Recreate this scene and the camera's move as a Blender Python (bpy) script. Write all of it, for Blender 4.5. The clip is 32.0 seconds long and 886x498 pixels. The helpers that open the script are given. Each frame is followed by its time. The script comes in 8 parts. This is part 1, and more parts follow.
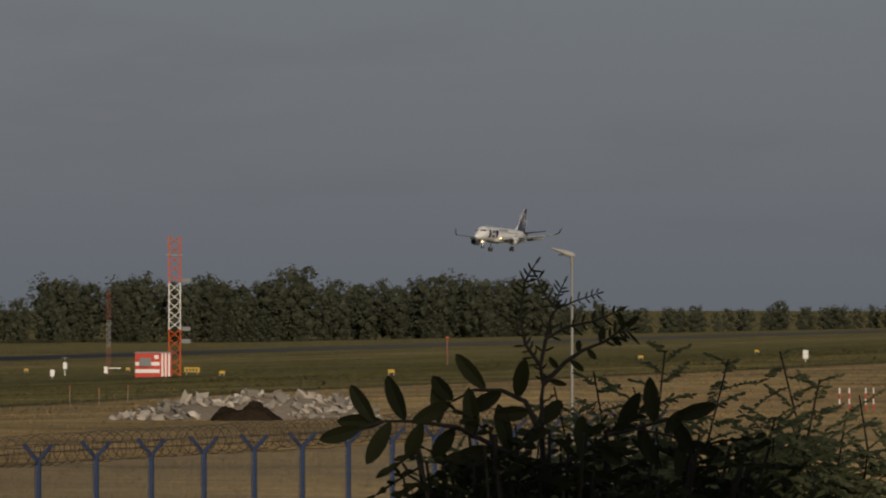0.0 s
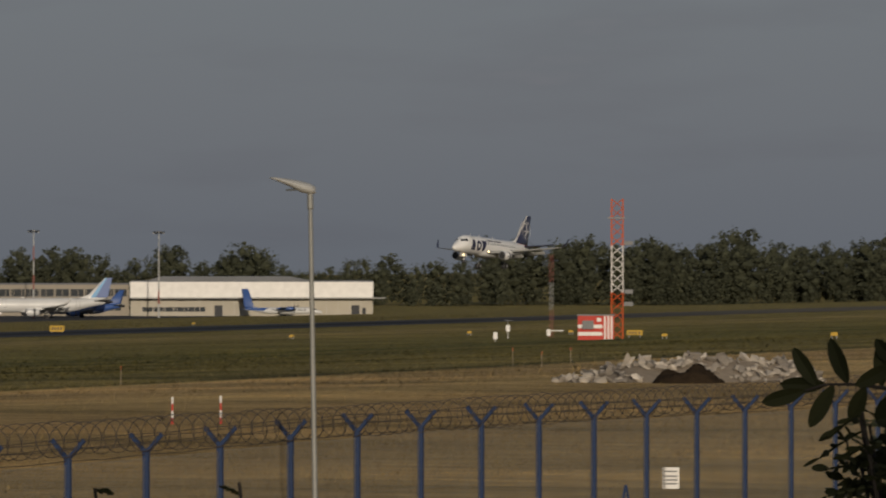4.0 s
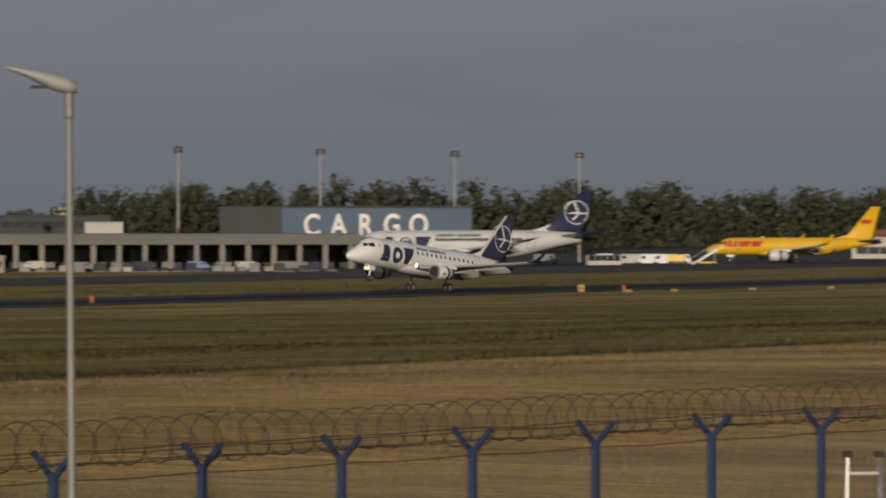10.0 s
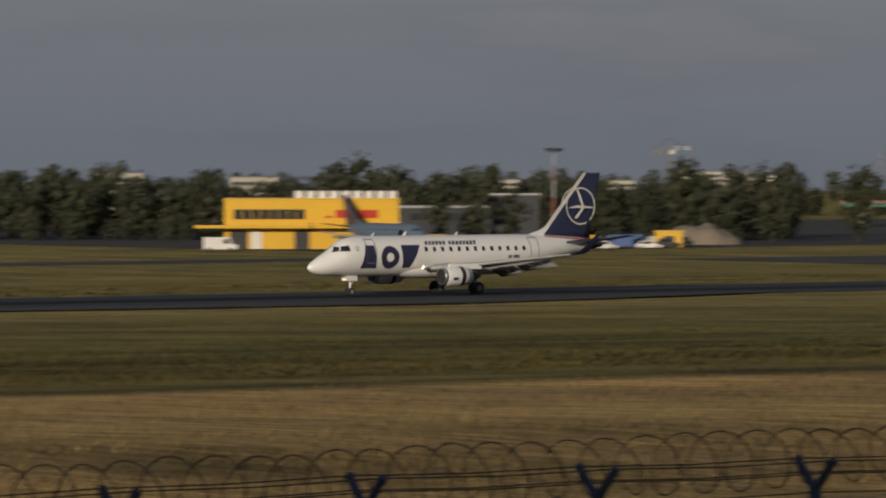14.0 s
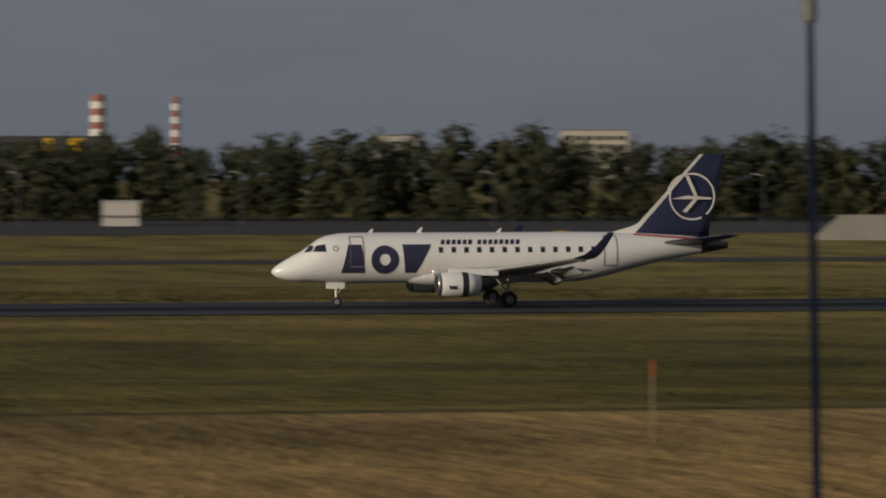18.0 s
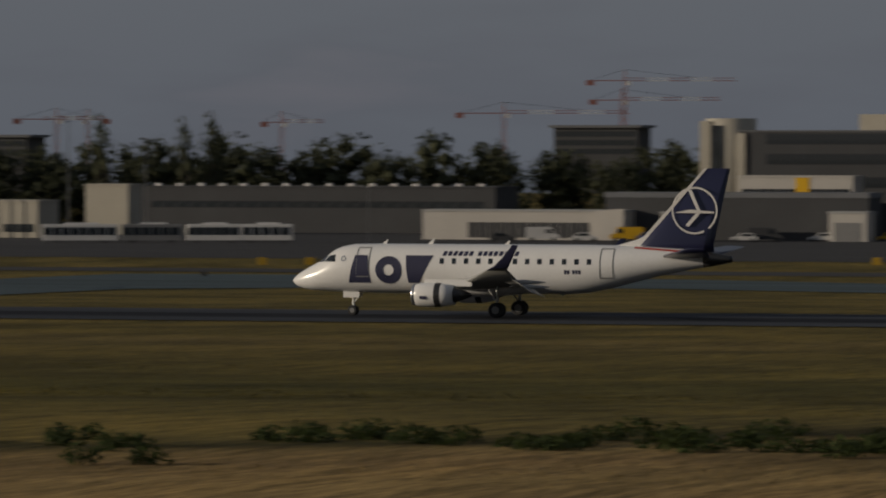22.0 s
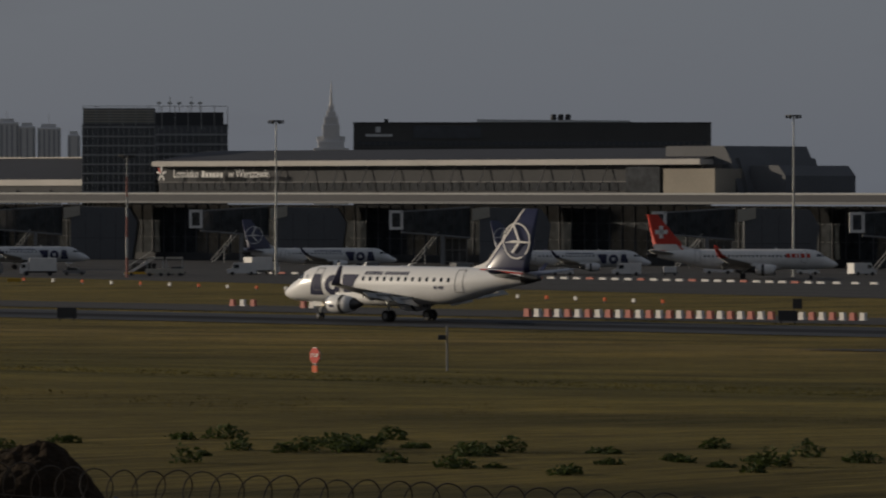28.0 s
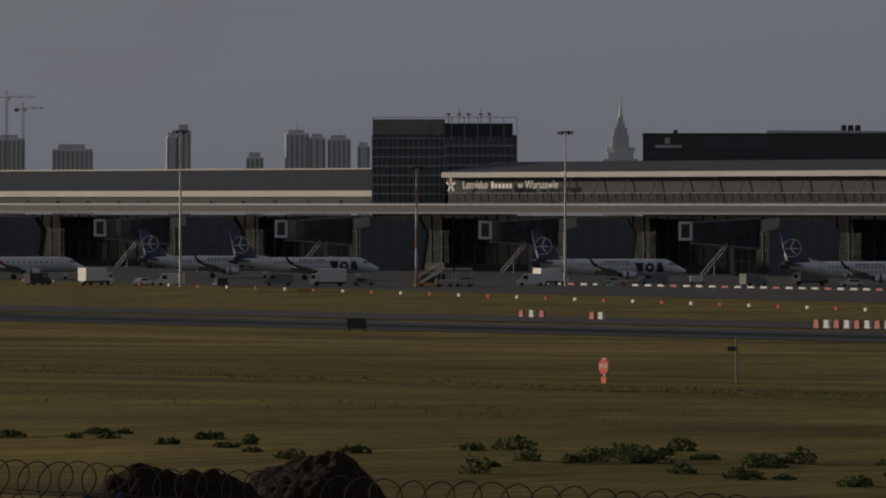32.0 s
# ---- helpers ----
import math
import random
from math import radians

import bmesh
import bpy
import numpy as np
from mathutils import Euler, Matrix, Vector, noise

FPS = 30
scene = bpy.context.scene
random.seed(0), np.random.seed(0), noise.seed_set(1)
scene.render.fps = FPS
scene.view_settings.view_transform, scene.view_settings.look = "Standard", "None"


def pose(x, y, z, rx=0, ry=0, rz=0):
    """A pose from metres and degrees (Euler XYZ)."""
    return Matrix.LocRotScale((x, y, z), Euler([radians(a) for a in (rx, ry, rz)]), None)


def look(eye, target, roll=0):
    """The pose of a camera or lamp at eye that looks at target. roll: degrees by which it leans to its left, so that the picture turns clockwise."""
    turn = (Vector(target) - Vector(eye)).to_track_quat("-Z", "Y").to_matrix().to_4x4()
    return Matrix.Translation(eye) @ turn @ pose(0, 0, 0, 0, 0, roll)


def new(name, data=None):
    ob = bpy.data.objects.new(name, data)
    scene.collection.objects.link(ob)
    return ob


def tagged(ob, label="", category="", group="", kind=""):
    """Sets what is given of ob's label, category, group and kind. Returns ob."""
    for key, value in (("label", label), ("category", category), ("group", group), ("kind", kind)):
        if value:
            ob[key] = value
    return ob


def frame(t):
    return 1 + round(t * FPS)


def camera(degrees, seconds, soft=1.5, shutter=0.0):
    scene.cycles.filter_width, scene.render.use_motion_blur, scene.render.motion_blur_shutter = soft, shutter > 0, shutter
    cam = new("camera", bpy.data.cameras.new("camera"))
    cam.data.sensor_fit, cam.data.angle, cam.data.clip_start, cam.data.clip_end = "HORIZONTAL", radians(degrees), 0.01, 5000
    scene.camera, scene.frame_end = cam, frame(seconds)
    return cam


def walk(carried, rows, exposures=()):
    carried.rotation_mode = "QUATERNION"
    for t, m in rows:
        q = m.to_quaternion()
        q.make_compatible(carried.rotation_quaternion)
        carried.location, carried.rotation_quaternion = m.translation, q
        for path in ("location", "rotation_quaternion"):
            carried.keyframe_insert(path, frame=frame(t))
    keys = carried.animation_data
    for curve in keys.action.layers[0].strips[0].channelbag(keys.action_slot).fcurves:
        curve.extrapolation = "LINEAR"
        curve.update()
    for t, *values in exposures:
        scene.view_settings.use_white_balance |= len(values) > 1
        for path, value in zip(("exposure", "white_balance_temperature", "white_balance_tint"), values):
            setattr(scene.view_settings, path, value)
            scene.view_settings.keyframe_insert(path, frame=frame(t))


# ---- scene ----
EYE = (0.0, 0.0, 11.4)
cam = camera(9.148, 32.0, soft=2.0, shutter=0.35)

# seconds, compass bearing from the runway's normal (positive towards +x), tilt; all in degrees
PAN = [
    (0, 73.155, 0.446),
    (0.5, 72.665, 0.479),
    (1, 72.155, 0.517),
    (1.5, 71.559, 0.402),
    (2, 71.052, 0.321),
    (2.5, 70.467, 0.312),
    (4.5, 67.791, -0.107),
    (5, 66.918, -0.270),
    (5.5, 66.149, -0.324),
    (6, 65.394, -0.394),
    (6.5, 64.766, -0.361),
    (7, 63.827, -0.355),
    (7.5, 62.657, -0.351),
    (8, 61.477, -0.342),
    (8.5, 60.379, -0.339),
    (9, 58.945, -0.500),
    (9.5, 57.591, -0.542),
    (10, 56.029, -0.604),
    (10.5, 54.301, -0.724),
    (11, 52.409, -0.852),
    (11.5, 50.755, -1.015),
    (12, 49.040, -0.978),
    (12.5, 46.810, -0.850),
    (13, 43.695, -0.766),
    (13.5, 41.550, -0.740),
    (14, 38.804, -0.994),
    (15, 32.481, -1.075),
    (15.5, 29.442, -1.292),
    (17.5, 15.581, -1.366),
    (18, 11.683, -1.240),
    (19, 4.083, -1.253),
    (20, -3.508, -0.982),
    (21, -10.806, -1.044),
    (22, -17.230, -1.094),
    (23, -23.071, -1.087),
    (24, -28.225, -1.106),
    (24.5, -30.882, -0.946),
    (25, -33.250, -0.890),
    (25.5, -35.431, -0.881),
    (26, -37.533, -0.802),
    (26.5, -39.202, -0.749),
    (28.5, -43.449, -0.567),
    (29, -43.920, -0.547),
    (29.5, -44.598, -0.686),
    (30, -45.390, -0.898),
    (30.5, -45.633, -0.926),
    (31, -45.689, -0.687),
    (31.5, -45.681, -0.421),
    (32, -45.765, -0.504),
]
EXPOSURE = [(0, -0.1), (6, 0.0), (8, 0.1), (12, 0.12), (15, 0.08), (18, 0.0), (20, -0.12), (22, -0.3), (24, -0.2), (26, -0.08), (29, -0.1), (32, -0.05)]
walk(cam, [(t, pose(*EYE, 90 + tilt, 0, -b)) for t, b, tilt in PAN], EXPOSURE)

# ---- daylight: low evening sun behind the camera's left shoulder ----
SUN_BEARING, SUN_HEIGHT = -118.0, 11.0
world = bpy.data.worlds.new("evening_sky")
scene.world = world
world.use_nodes = True
wn = world.node_tree
wn.nodes.clear()
sky = wn.nodes.new("ShaderNodeTexSky")
sky.sky_type, sky.sun_disc = "NISHITA", False
sky.sun_elevation, sky.sun_rotation = radians(SUN_HEIGHT), radians(SUN_BEARING % 360)
sky.air_density, sky.dust_density, sky.ozone_density = 1.0, 1.5, 1.5
hs = wn.nodes.new("ShaderNodeHueSaturation")
hs.inputs["Saturation"].default_value = 0.55
haze = wn.nodes.new("ShaderNodeMix")
haze.data_type = "RGBA"
haze.inputs["Factor"].default_value = 0.86
haze.inputs["B"].default_value = (1.33, 1.48, 1.79, 1)
wbg = wn.nodes.new("ShaderNodeBackground")
wbg.inputs["Strength"].default_value = 0.097
wout = wn.nodes.new("ShaderNodeOutputWorld")
wn.links.new(sky.outputs[0], hs.inputs["Color"])
wn.links.new(hs.outputs[0], haze.inputs["A"])
wisp = wn.nodes.new("ShaderNodeTexNoise")
wisp.inputs["Scale"].default_value, wisp.inputs["Detail"].default_value = 13.0, 5.0
wco = wn.nodes.new("ShaderNodeTexCoord")
wmap = wn.nodes.new("ShaderNodeMapping")
wmap.inputs["Scale"].default_value = (1, 1, 5)
wn.links.new(wco.outputs["Generated"], wmap.inputs[0])
wn.links.new(wmap.outputs[0], wisp.inputs["Vector"])
veil = wn.nodes.new("ShaderNodeValToRGB")
veil.color_ramp.elements[0].position, veil.color_ramp.elements[0].color = 0.5, (1.0, 1.0, 1.0, 1)
veil.color_ramp.elements[1].position, veil.color_ramp.elements[1].color = 0.76, (1.1, 1.03, 1.02, 1)
puff = veil.color_ramp.elements.new(0.62)
puff.color = (0.955, 0.945, 0.95, 1)
wn.links.new(wisp.outputs["Fac"], veil.inputs[0])
thin = wn.nodes.new("ShaderNodeMix")
thin.data_type, thin.blend_type = "RGBA", "MULTIPLY"
thin.inputs["Factor"].default_value = 1.0
wn.links.new(haze.outputs["Result"], thin.inputs["A"])
wn.links.new(veil.outputs[0], thin.inputs["B"])
wn.links.new(thin.outputs["Result"], wbg.inputs[0])
wn.links.new(wbg.outputs[0], wout.inputs[0])
sun_data = bpy.data.lights.new("sun", "SUN")
sun_data.energy, sun_data.angle, sun_data.color = 3.0, radians(0.6), (1.0, 0.86, 0.68)
sun = new("sun", sun_data)
_sb, _sh = radians(SUN_BEARING), radians(SUN_HEIGHT)
sun.matrix_world = look((900 * math.sin(_sb) * math.cos(_sh), 900 * math.cos(_sb) * math.cos(_sh), 900 * math.sin(_sh)), (0, 0, 0))

# ---- materials ----
def nodes_of(name):
    m = bpy.data.materials.new(name)
    m.use_nodes = True
    t = m.node_tree
    return m, t, t.nodes["Principled BSDF"]


def coords(t, scale):
    tc = t.nodes.new("ShaderNodeTexCoord")
    mp = t.nodes.new("ShaderNodeMapping")
    mp.inputs["Scale"].default_value = (scale, scale, scale) if isinstance(scale, (int, float)) else scale
    t.links.new(tc.outputs["Object"], mp.inputs[0])
    return mp.outputs[0]


def noise_node(t, vec, scale, detail=4.0):
    n = t.nodes.new("ShaderNodeTexNoise")
    n.inputs["Scale"].default_value, n.inputs["Detail"].default_value = scale, detail
    t.links.new(vec, n.inputs["Vector"])
    return n.outputs["Fac"]


def ramp(t, fac, stops):
    r = t.nodes.new("ShaderNodeValToRGB")
    e = r.color_ramp.elements
    while len(e) < len(stops):
        e.new(0.5)
    for q, (p, c) in zip(e, stops):
        q.position, q.color = p, (*c, 1) if len(c) == 3 else c
    t.links.new(fac, r.inputs[0])
    return r.outputs[0]


def mat(name, col, rough=0.6, metal=0.0, vary=0.18, grain=3.0, bump=0.05, island=0.0, coat=0.0):
    """A painted or natural surface: two scales of variation in colour, some relief."""
    m, t, b = nodes_of(name)
    vec = coords(t, 1.0)
    big, fine = noise_node(t, vec, grain * 0.18), noise_node(t, vec, grain * 4.0)
    mix = t.nodes.new("ShaderNodeMath")
    mix.operation = "MULTIPLY_ADD"
    mix.inputs[1].default_value = 0.45
    t.links.new(fine, mix.inputs[0])
    half = t.nodes.new("ShaderNodeMath")
    half.operation = "MULTIPLY"
    half.inputs[1].default_value = 0.55
    t.links.new(big, half.inputs[0])
    t.links.new(half.outputs[0], mix.inputs[2])
    fac = mix.outputs[0]
    if island:
        g = t.nodes.new("ShaderNodeNewGeometry")
        a = t.nodes.new("ShaderNodeMath")
        a.operation = "MULTIPLY_ADD"
        a.inputs[1].default_value = island
        t.links.new(g.outputs["Random Per Island"], a.inputs[0])
        s = t.nodes.new("ShaderNodeMath")
        s.operation = "SUBTRACT"
        s.inputs[1].default_value = island * 0.5
        t.links.new(fac, s.inputs[0])
        t.links.new(s.outputs[0], a.inputs[2])
        fac = a.outputs[0]
    lo = tuple(c * (1 - vary) for c in col)
    hi = tuple(min(1, c * (1 + vary)) for c in col)
    t.links.new(ramp(t, fac, [(0.3, lo), (0.7, hi)]), b.inputs["Base Color"])
    b.inputs["Roughness"].default_value, b.inputs["Metallic"].default_value = rough, metal
    if coat:
        b.inputs["Coat Weight"].default_value, b.inputs["Coat Roughness"].default_value = coat, 0.12
    if bump:
        bp = t.nodes.new("ShaderNodeBump")
        bp.inputs["Strength"].default_value = bump
        bp.inputs["Distance"].default_value = 0.1
        t.links.new(fine, bp.inputs["Height"])
        t.links.new(bp.outputs[0], b.inputs["Normal"])
    return m


def glow(name, col, power):
    m, t, b = nodes_of(name)
    b.inputs["Base Color"].default_value = (*col, 1)
    b.inputs["Emission Color"].default_value = (*col, 1)
    b.inputs["Emission Strength"].default_value = power
    return m


def ground_material(name="airfield_grass", blades=False):
    """Mown olive grass by the runway, drier straw towards the fence, bare tracks and stains between."""
    m, t, b = nodes_of(name)
    tc = t.nodes.new("ShaderNodeTexCoord")
    sep = t.nodes.new("ShaderNodeSeparateXYZ")
    t.links.new(tc.outputs["Object"], sep.inputs[0])
    mp = t.nodes.new("ShaderNodeMapping")
    mp.inputs["Scale"].default_value = (0.012, 0.05, 1)
    t.links.new(tc.outputs["Object"], mp.inputs[0])
    wob = noise_node(t, mp.outputs[0], 1.0, 2)
    add = t.nodes.new("ShaderNodeMath")
    add.operation = "MULTIPLY_ADD"
    add.inputs[1].default_value = 15.0
    t.links.new(wob, add.inputs[0])
    slant = t.nodes.new("ShaderNodeMath")
    slant.operation = "MULTIPLY_ADD"
    slant.inputs[1].default_value = 0.05
    t.links.new(sep.outputs["X"], slant.inputs[0])
    t.links.new(sep.outputs["Y"], slant.inputs[2])
    west = t.nodes.new("ShaderNodeMapRange")
    for k, q in (("From Min", -15), ("From Max", -70), ("To Min", 0), ("To Max", 53)):
        west.inputs[k].default_value = q
    t.links.new(sep.outputs["X"], west.inputs["Value"])
    both = t.nodes.new("ShaderNodeMath")
    t.links.new(slant.outputs[0], both.inputs[0])
    t.links.new(west.outputs[0], both.inputs[1])
    t.links.new(both.outputs[0], add.inputs[2])
    rng = t.nodes.new("ShaderNodeMapRange")
    rng.inputs["From Min"].default_value, rng.inputs["From Max"].default_value = 0, 420
    t.links.new(add.outputs[0], rng.inputs["Value"])
    straw, dry, olive, green, dark = (0.35, 0.25, 0.115), (0.28, 0.195, 0.095), (0.155, 0.127, 0.046), (0.112, 0.102, 0.034), (0.06, 0.055, 0.021)
    base = ramp(t, rng.outputs[0], [(0.0, straw), (0.12, (0.4, 0.285, 0.13)), (0.2, dry), (0.235, straw), (0.262, dry), (0.276, straw), (0.284, dark), (0.296, olive), (0.5, green), (0.7, olive), (0.79, (0.21, 0.165, 0.07)), (0.82, olive)])
    mp2 = t.nodes.new("ShaderNodeMapping")
    mp2.inputs["Scale"].default_value = (0.1, 0.035, 1)
    t.links.new(tc.outputs["Object"], mp2.inputs[0])
    patch = ramp(t, noise_node(t, mp2.outputs[0], 1.0, 3), [(0.3, (0.55, 0.57, 0.54)), (0.5, (0.95, 0.95, 0.93)), (0.75, (1.5, 1.4, 1.22))])
    mp3 = t.nodes.new("ShaderNodeMapping")
    mp3.inputs["Scale"].default_value = (2.4, 0.17, 1)
    t.links.new(tc.outputs["Object"], mp3.inputs[0])
    tuft = noise_node(t, mp3.outputs[0], 1.0, 6)
    tcol = ramp(t, tuft, [(0.32, (0.62, 0.62, 0.6)), (0.5, (1, 1, 1)), (0.7, (1.42, 1.4, 1.35))])
    mp4 = t.nodes.new("ShaderNodeMapping")
    mp4.inputs["Scale"].default_value = (12, 0.9, 1)
    t.links.new(tc.outputs["Object"], mp4.inputs[0])
    fcol = ramp(t, noise_node(t, mp4.outputs[0], 1.0, 4), [(0.3, (0.58, 0.58, 0.56)), (0.7, (1.45, 1.43, 1.38))])
    prev = base
    for c in (patch, tcol, fcol):
        mx = t.nodes.new("ShaderNodeMix")
        mx.data_type, mx.blend_type = "RGBA", "MULTIPLY"
        mx.inputs["Factor"].default_value = 1.0
        t.links.new(prev, mx.inputs["A"])
        t.links.new(c, mx.inputs["B"])
        prev = mx.outputs["Result"]
    tone = t.nodes.new("ShaderNodeMix")
    tone.data_type, tone.blend_type = "RGBA", "MULTIPLY"
    tone.inputs["Factor"].default_value = 1.0
    tone.inputs["B"].default_value = (1.32, 1.32, 1.32, 1) if blades else (1.4, 1.4, 1.4, 1)
    t.links.new(prev, tone.inputs["A"])
    prev = tone.outputs["Result"]
    # grass gets darker and a little browner towards the terminal
    terminal_side = t.nodes.new("ShaderNodeMapRange")
    for k, q in (("From Min", 230), ("From Max", -60), ("To Min", 0), ("To Max", 1)):
        terminal_side.inputs[k].default_value = q
    t.links.new(sep.outputs["X"], terminal_side.inputs["Value"])
    terminal_tone = t.nodes.new("ShaderNodeMix")
    terminal_tone.data_type, terminal_tone.blend_type = "RGBA", "MULTIPLY"
    terminal_tone.inputs["B"].default_value = (0.67, 0.63, 0.54, 1)
    t.links.new(terminal_side.outputs[0], terminal_tone.inputs["Factor"])
    t.links.new(prev, terminal_tone.inputs["A"])
    prev = terminal_tone.outputs["Result"]
    t.links.new(prev, b.inputs["Base Color"])
    b.inputs["Roughness"].default_value = 0.95
    b.inputs["Specular IOR Level"].default_value = 0.1
    bp = t.nodes.new("ShaderNodeBump")
    bp.inputs["Strength"].default_value, bp.inputs["Distance"].default_value = 0.8, 0.06
    t.links.new(noise_node(t, tc.outputs["Object"], 22.0, 3), bp.inputs["Height"])
    if blades:
        tr = t.nodes.new("ShaderNodeBsdfTranslucent")
        t.links.new(prev, tr.inputs["Color"])
        ms = t.nodes.new("ShaderNodeMixShader")
        ms.inputs[0].default_value = 0.15
        t.links.new(b.outputs[0], ms.inputs[1])
        t.links.new(tr.outputs[0], ms.inputs[2])
        t.links.new(ms.outputs[0], t.nodes["Material Output"].inputs["Surface"])
    else:
        t.links.new(bp.outputs[0], b.inputs["Normal"])
    return m


def asphalt(name, col, streak=(0.01, 0.35, 1), shine=0.06, band=None):
    """Worn asphalt with long rubber and patch streaks; band: where tyres have blackened it, along y."""
    m, t, b = nodes_of(name)
    s = noise_node(t, coords(t, streak), 1.0, 6)
    f = noise_node(t, coords(t, 1.0), 2.5, 4)
    mx = t.nodes.new("ShaderNodeMix")
    mx.data_type, mx.blend_type = "RGBA", "MULTIPLY"
    mx.inputs["Factor"].default_value = 1.0
    t.links.new(ramp(t, s, [(0.3, tuple(c * 0.6 for c in col)), (0.7, tuple(c * 1.4 for c in col))]), mx.inputs["A"])
    t.links.new(ramp(t, f, [(0.3, (0.8, 0.8, 0.8)), (0.7, (1.2, 1.2, 1.2))]), mx.inputs["B"])
    prev = mx.outputs["Result"]
    if band:
        tc = t.nodes.new("ShaderNodeTexCoord")
        sep = t.nodes.new("ShaderNodeSeparateXYZ")
        t.links.new(tc.outputs["Object"], sep.inputs[0])
        mr = t.nodes.new("ShaderNodeMapRange")
        mr.inputs["From Min"].default_value, mr.inputs["From Max"].default_value = band
        t.links.new(sep.outputs["Y"], mr.inputs["Value"])
        worn = ramp(t, mr.outputs[0], [(0.0, (.95, .95, .95)), (0.25, (.85, .85, .85)), (0.36, (.3, .3, .32)), (0.6, (.34, .34, .36)), (0.7, (.95, .95, .95)), (0.8, (.75, .75, .77)), (1.0, (1.05, 1.05, 1.05))])
        m2 = t.nodes.new("ShaderNodeMix")
        m2.data_type, m2.blend_type = "RGBA", "MULTIPLY"
        m2.inputs["Factor"].default_value = 1.0
        t.links.new(prev, m2.inputs["A"])
        t.links.new(worn, m2.inputs["B"])
        prev = m2.outputs["Result"]
        east = t.nodes.new("ShaderNodeMapRange")
        east.inputs["From Min"].default_value, east.inputs["From Max"].default_value = 860, 1080
        t.links.new(sep.outputs["X"], east.inputs["Value"])
        m3 = t.nodes.new("ShaderNodeMix")
        m3.data_type = "RGBA"
        t.links.new(east.outputs[0], m3.inputs["Factor"])
        t.links.new(prev, m3.inputs["A"])
        m3.inputs["B"].default_value = (0.13, 0.115, 0.09, 1)
        prev = m3.outputs["Result"]
    t.links.new(prev, b.inputs["Base Color"])
    b.inputs["Roughness"].default_value = 0.9
    b.inputs["Specular IOR Level"].default_value = shine
    return m


def foliage(name, col, vary=0.45):
    m, t, b = nodes_of(name)
    g = t.nodes.new("ShaderNodeNewGeometry")
    o = t.nodes.new("ShaderNodeObjectInfo")
    n = noise_node(t, coords(t, 1.0), 0.12, 3)
    a = t.nodes.new("ShaderNodeMath")
    a.operation = "MULTIPLY_ADD"
    a.inputs[1].default_value = 0.5
    t.links.new(g.outputs["Random Per Island"], a.inputs[0])
    h = t.nodes.new("ShaderNodeMath")
    h.operation = "MULTIPLY"
    h.inputs[1].default_value = 0.6
    t.links.new(n, h.inputs[0])
    t.links.new(h.outputs[0], a.inputs[2])
    lo, hi = tuple(c * (1 - vary) for c in col), (col[0] * (1 + vary) + 0.005, col[1] * (1 + vary), col[2] * (1 + vary * 0.6))
    c = ramp(t, a.outputs[0], [(0.15, lo), (0.85, hi)])
    t.links.new(c, b.inputs["Base Color"])
    b.inputs["Roughness"].default_value = 0.75
    b.inputs["Specular IOR Level"].default_value = 0.2
    tr = t.nodes.new("ShaderNodeBsdfTranslucent")
    t.links.new(c, tr.inputs["Color"])
    mx = t.nodes.new("ShaderNodeMixShader")
    mx.inputs[0].default_value = 0.35
    t.links.new(b.outputs[0], mx.inputs[1])
    t.links.new(tr.outputs[0], mx.inputs[2])
    t.links.new(mx.outputs[0], t.nodes["Material Output"].inputs["Surface"])
    return m


def glass(name, col=(0.02, 0.025, 0.03), rough=0.12):
    m, t, b = nodes_of(name)
    n = noise_node(t, coords(t, 1.0), 0.6, 3)
    t.links.new(ramp(t, n, [(0.3, tuple(c * 0.6 for c in col)), (0.7, tuple(c * 1.6 for c in col))]), b.inputs["Base Color"])
    b.inputs["Roughness"].default_value = rough
    b.inputs["Specular IOR Level"].default_value = 0.6
    return m


GRASS = ground_material()
BLADES = ground_material("grass_blades", True)
RUNWAY = asphalt("runway_asphalt", (0.068, 0.072, 0.08), band=(334.5, 358.5))
TAXI = asphalt("taxiway_asphalt", (0.076, 0.073, 0.071))
EXIT = asphalt("exit_asphalt", (0.062, 0.086, 0.092), shine=0.2)
CONCRETE = mat("concrete", (0.2, 0.187, 0.167), 0.9, vary=0.25, grain=0.8, bump=0.2)
RUBBLE = mat("broken_concrete", (0.38, 0.345, 0.3), 0.95, vary=0.2, grain=2.0, bump=0.3, island=0.5)
_t = RUBBLE.node_tree
_oi, _rb = _t.nodes.new("ShaderNodeObjectInfo"), _t.nodes["Principled BSDF"]
_mx = _t.nodes.new("ShaderNodeMix")
_mx.data_type, _mx.blend_type = "RGBA", "MULTIPLY"
_mx.inputs["Factor"].default_value = 1.0
_t.links.new(_rb.inputs["Base Color"].links[0].from_socket, _mx.inputs["A"])
_t.links.new(ramp(_t, _oi.outputs["Random"], [(0.0, (0.45, 0.43, 0.41)), (0.6, (0.85, 0.83, 0.8)), (1.0, (1.2, 1.18, 1.15))]), _mx.inputs["B"])
_t.links.new(_mx.outputs["Result"], _rb.inputs["Base Color"])
DIRT = mat("dug_earth", (0.2, 0.165, 0.125), 0.95, vary=0.35, grain=1.2, bump=0.5)
DARKSOIL = mat("dark_soil", (0.022, 0.015, 0.009), 1.0, vary=0.5, grain=2.0, bump=0.8)

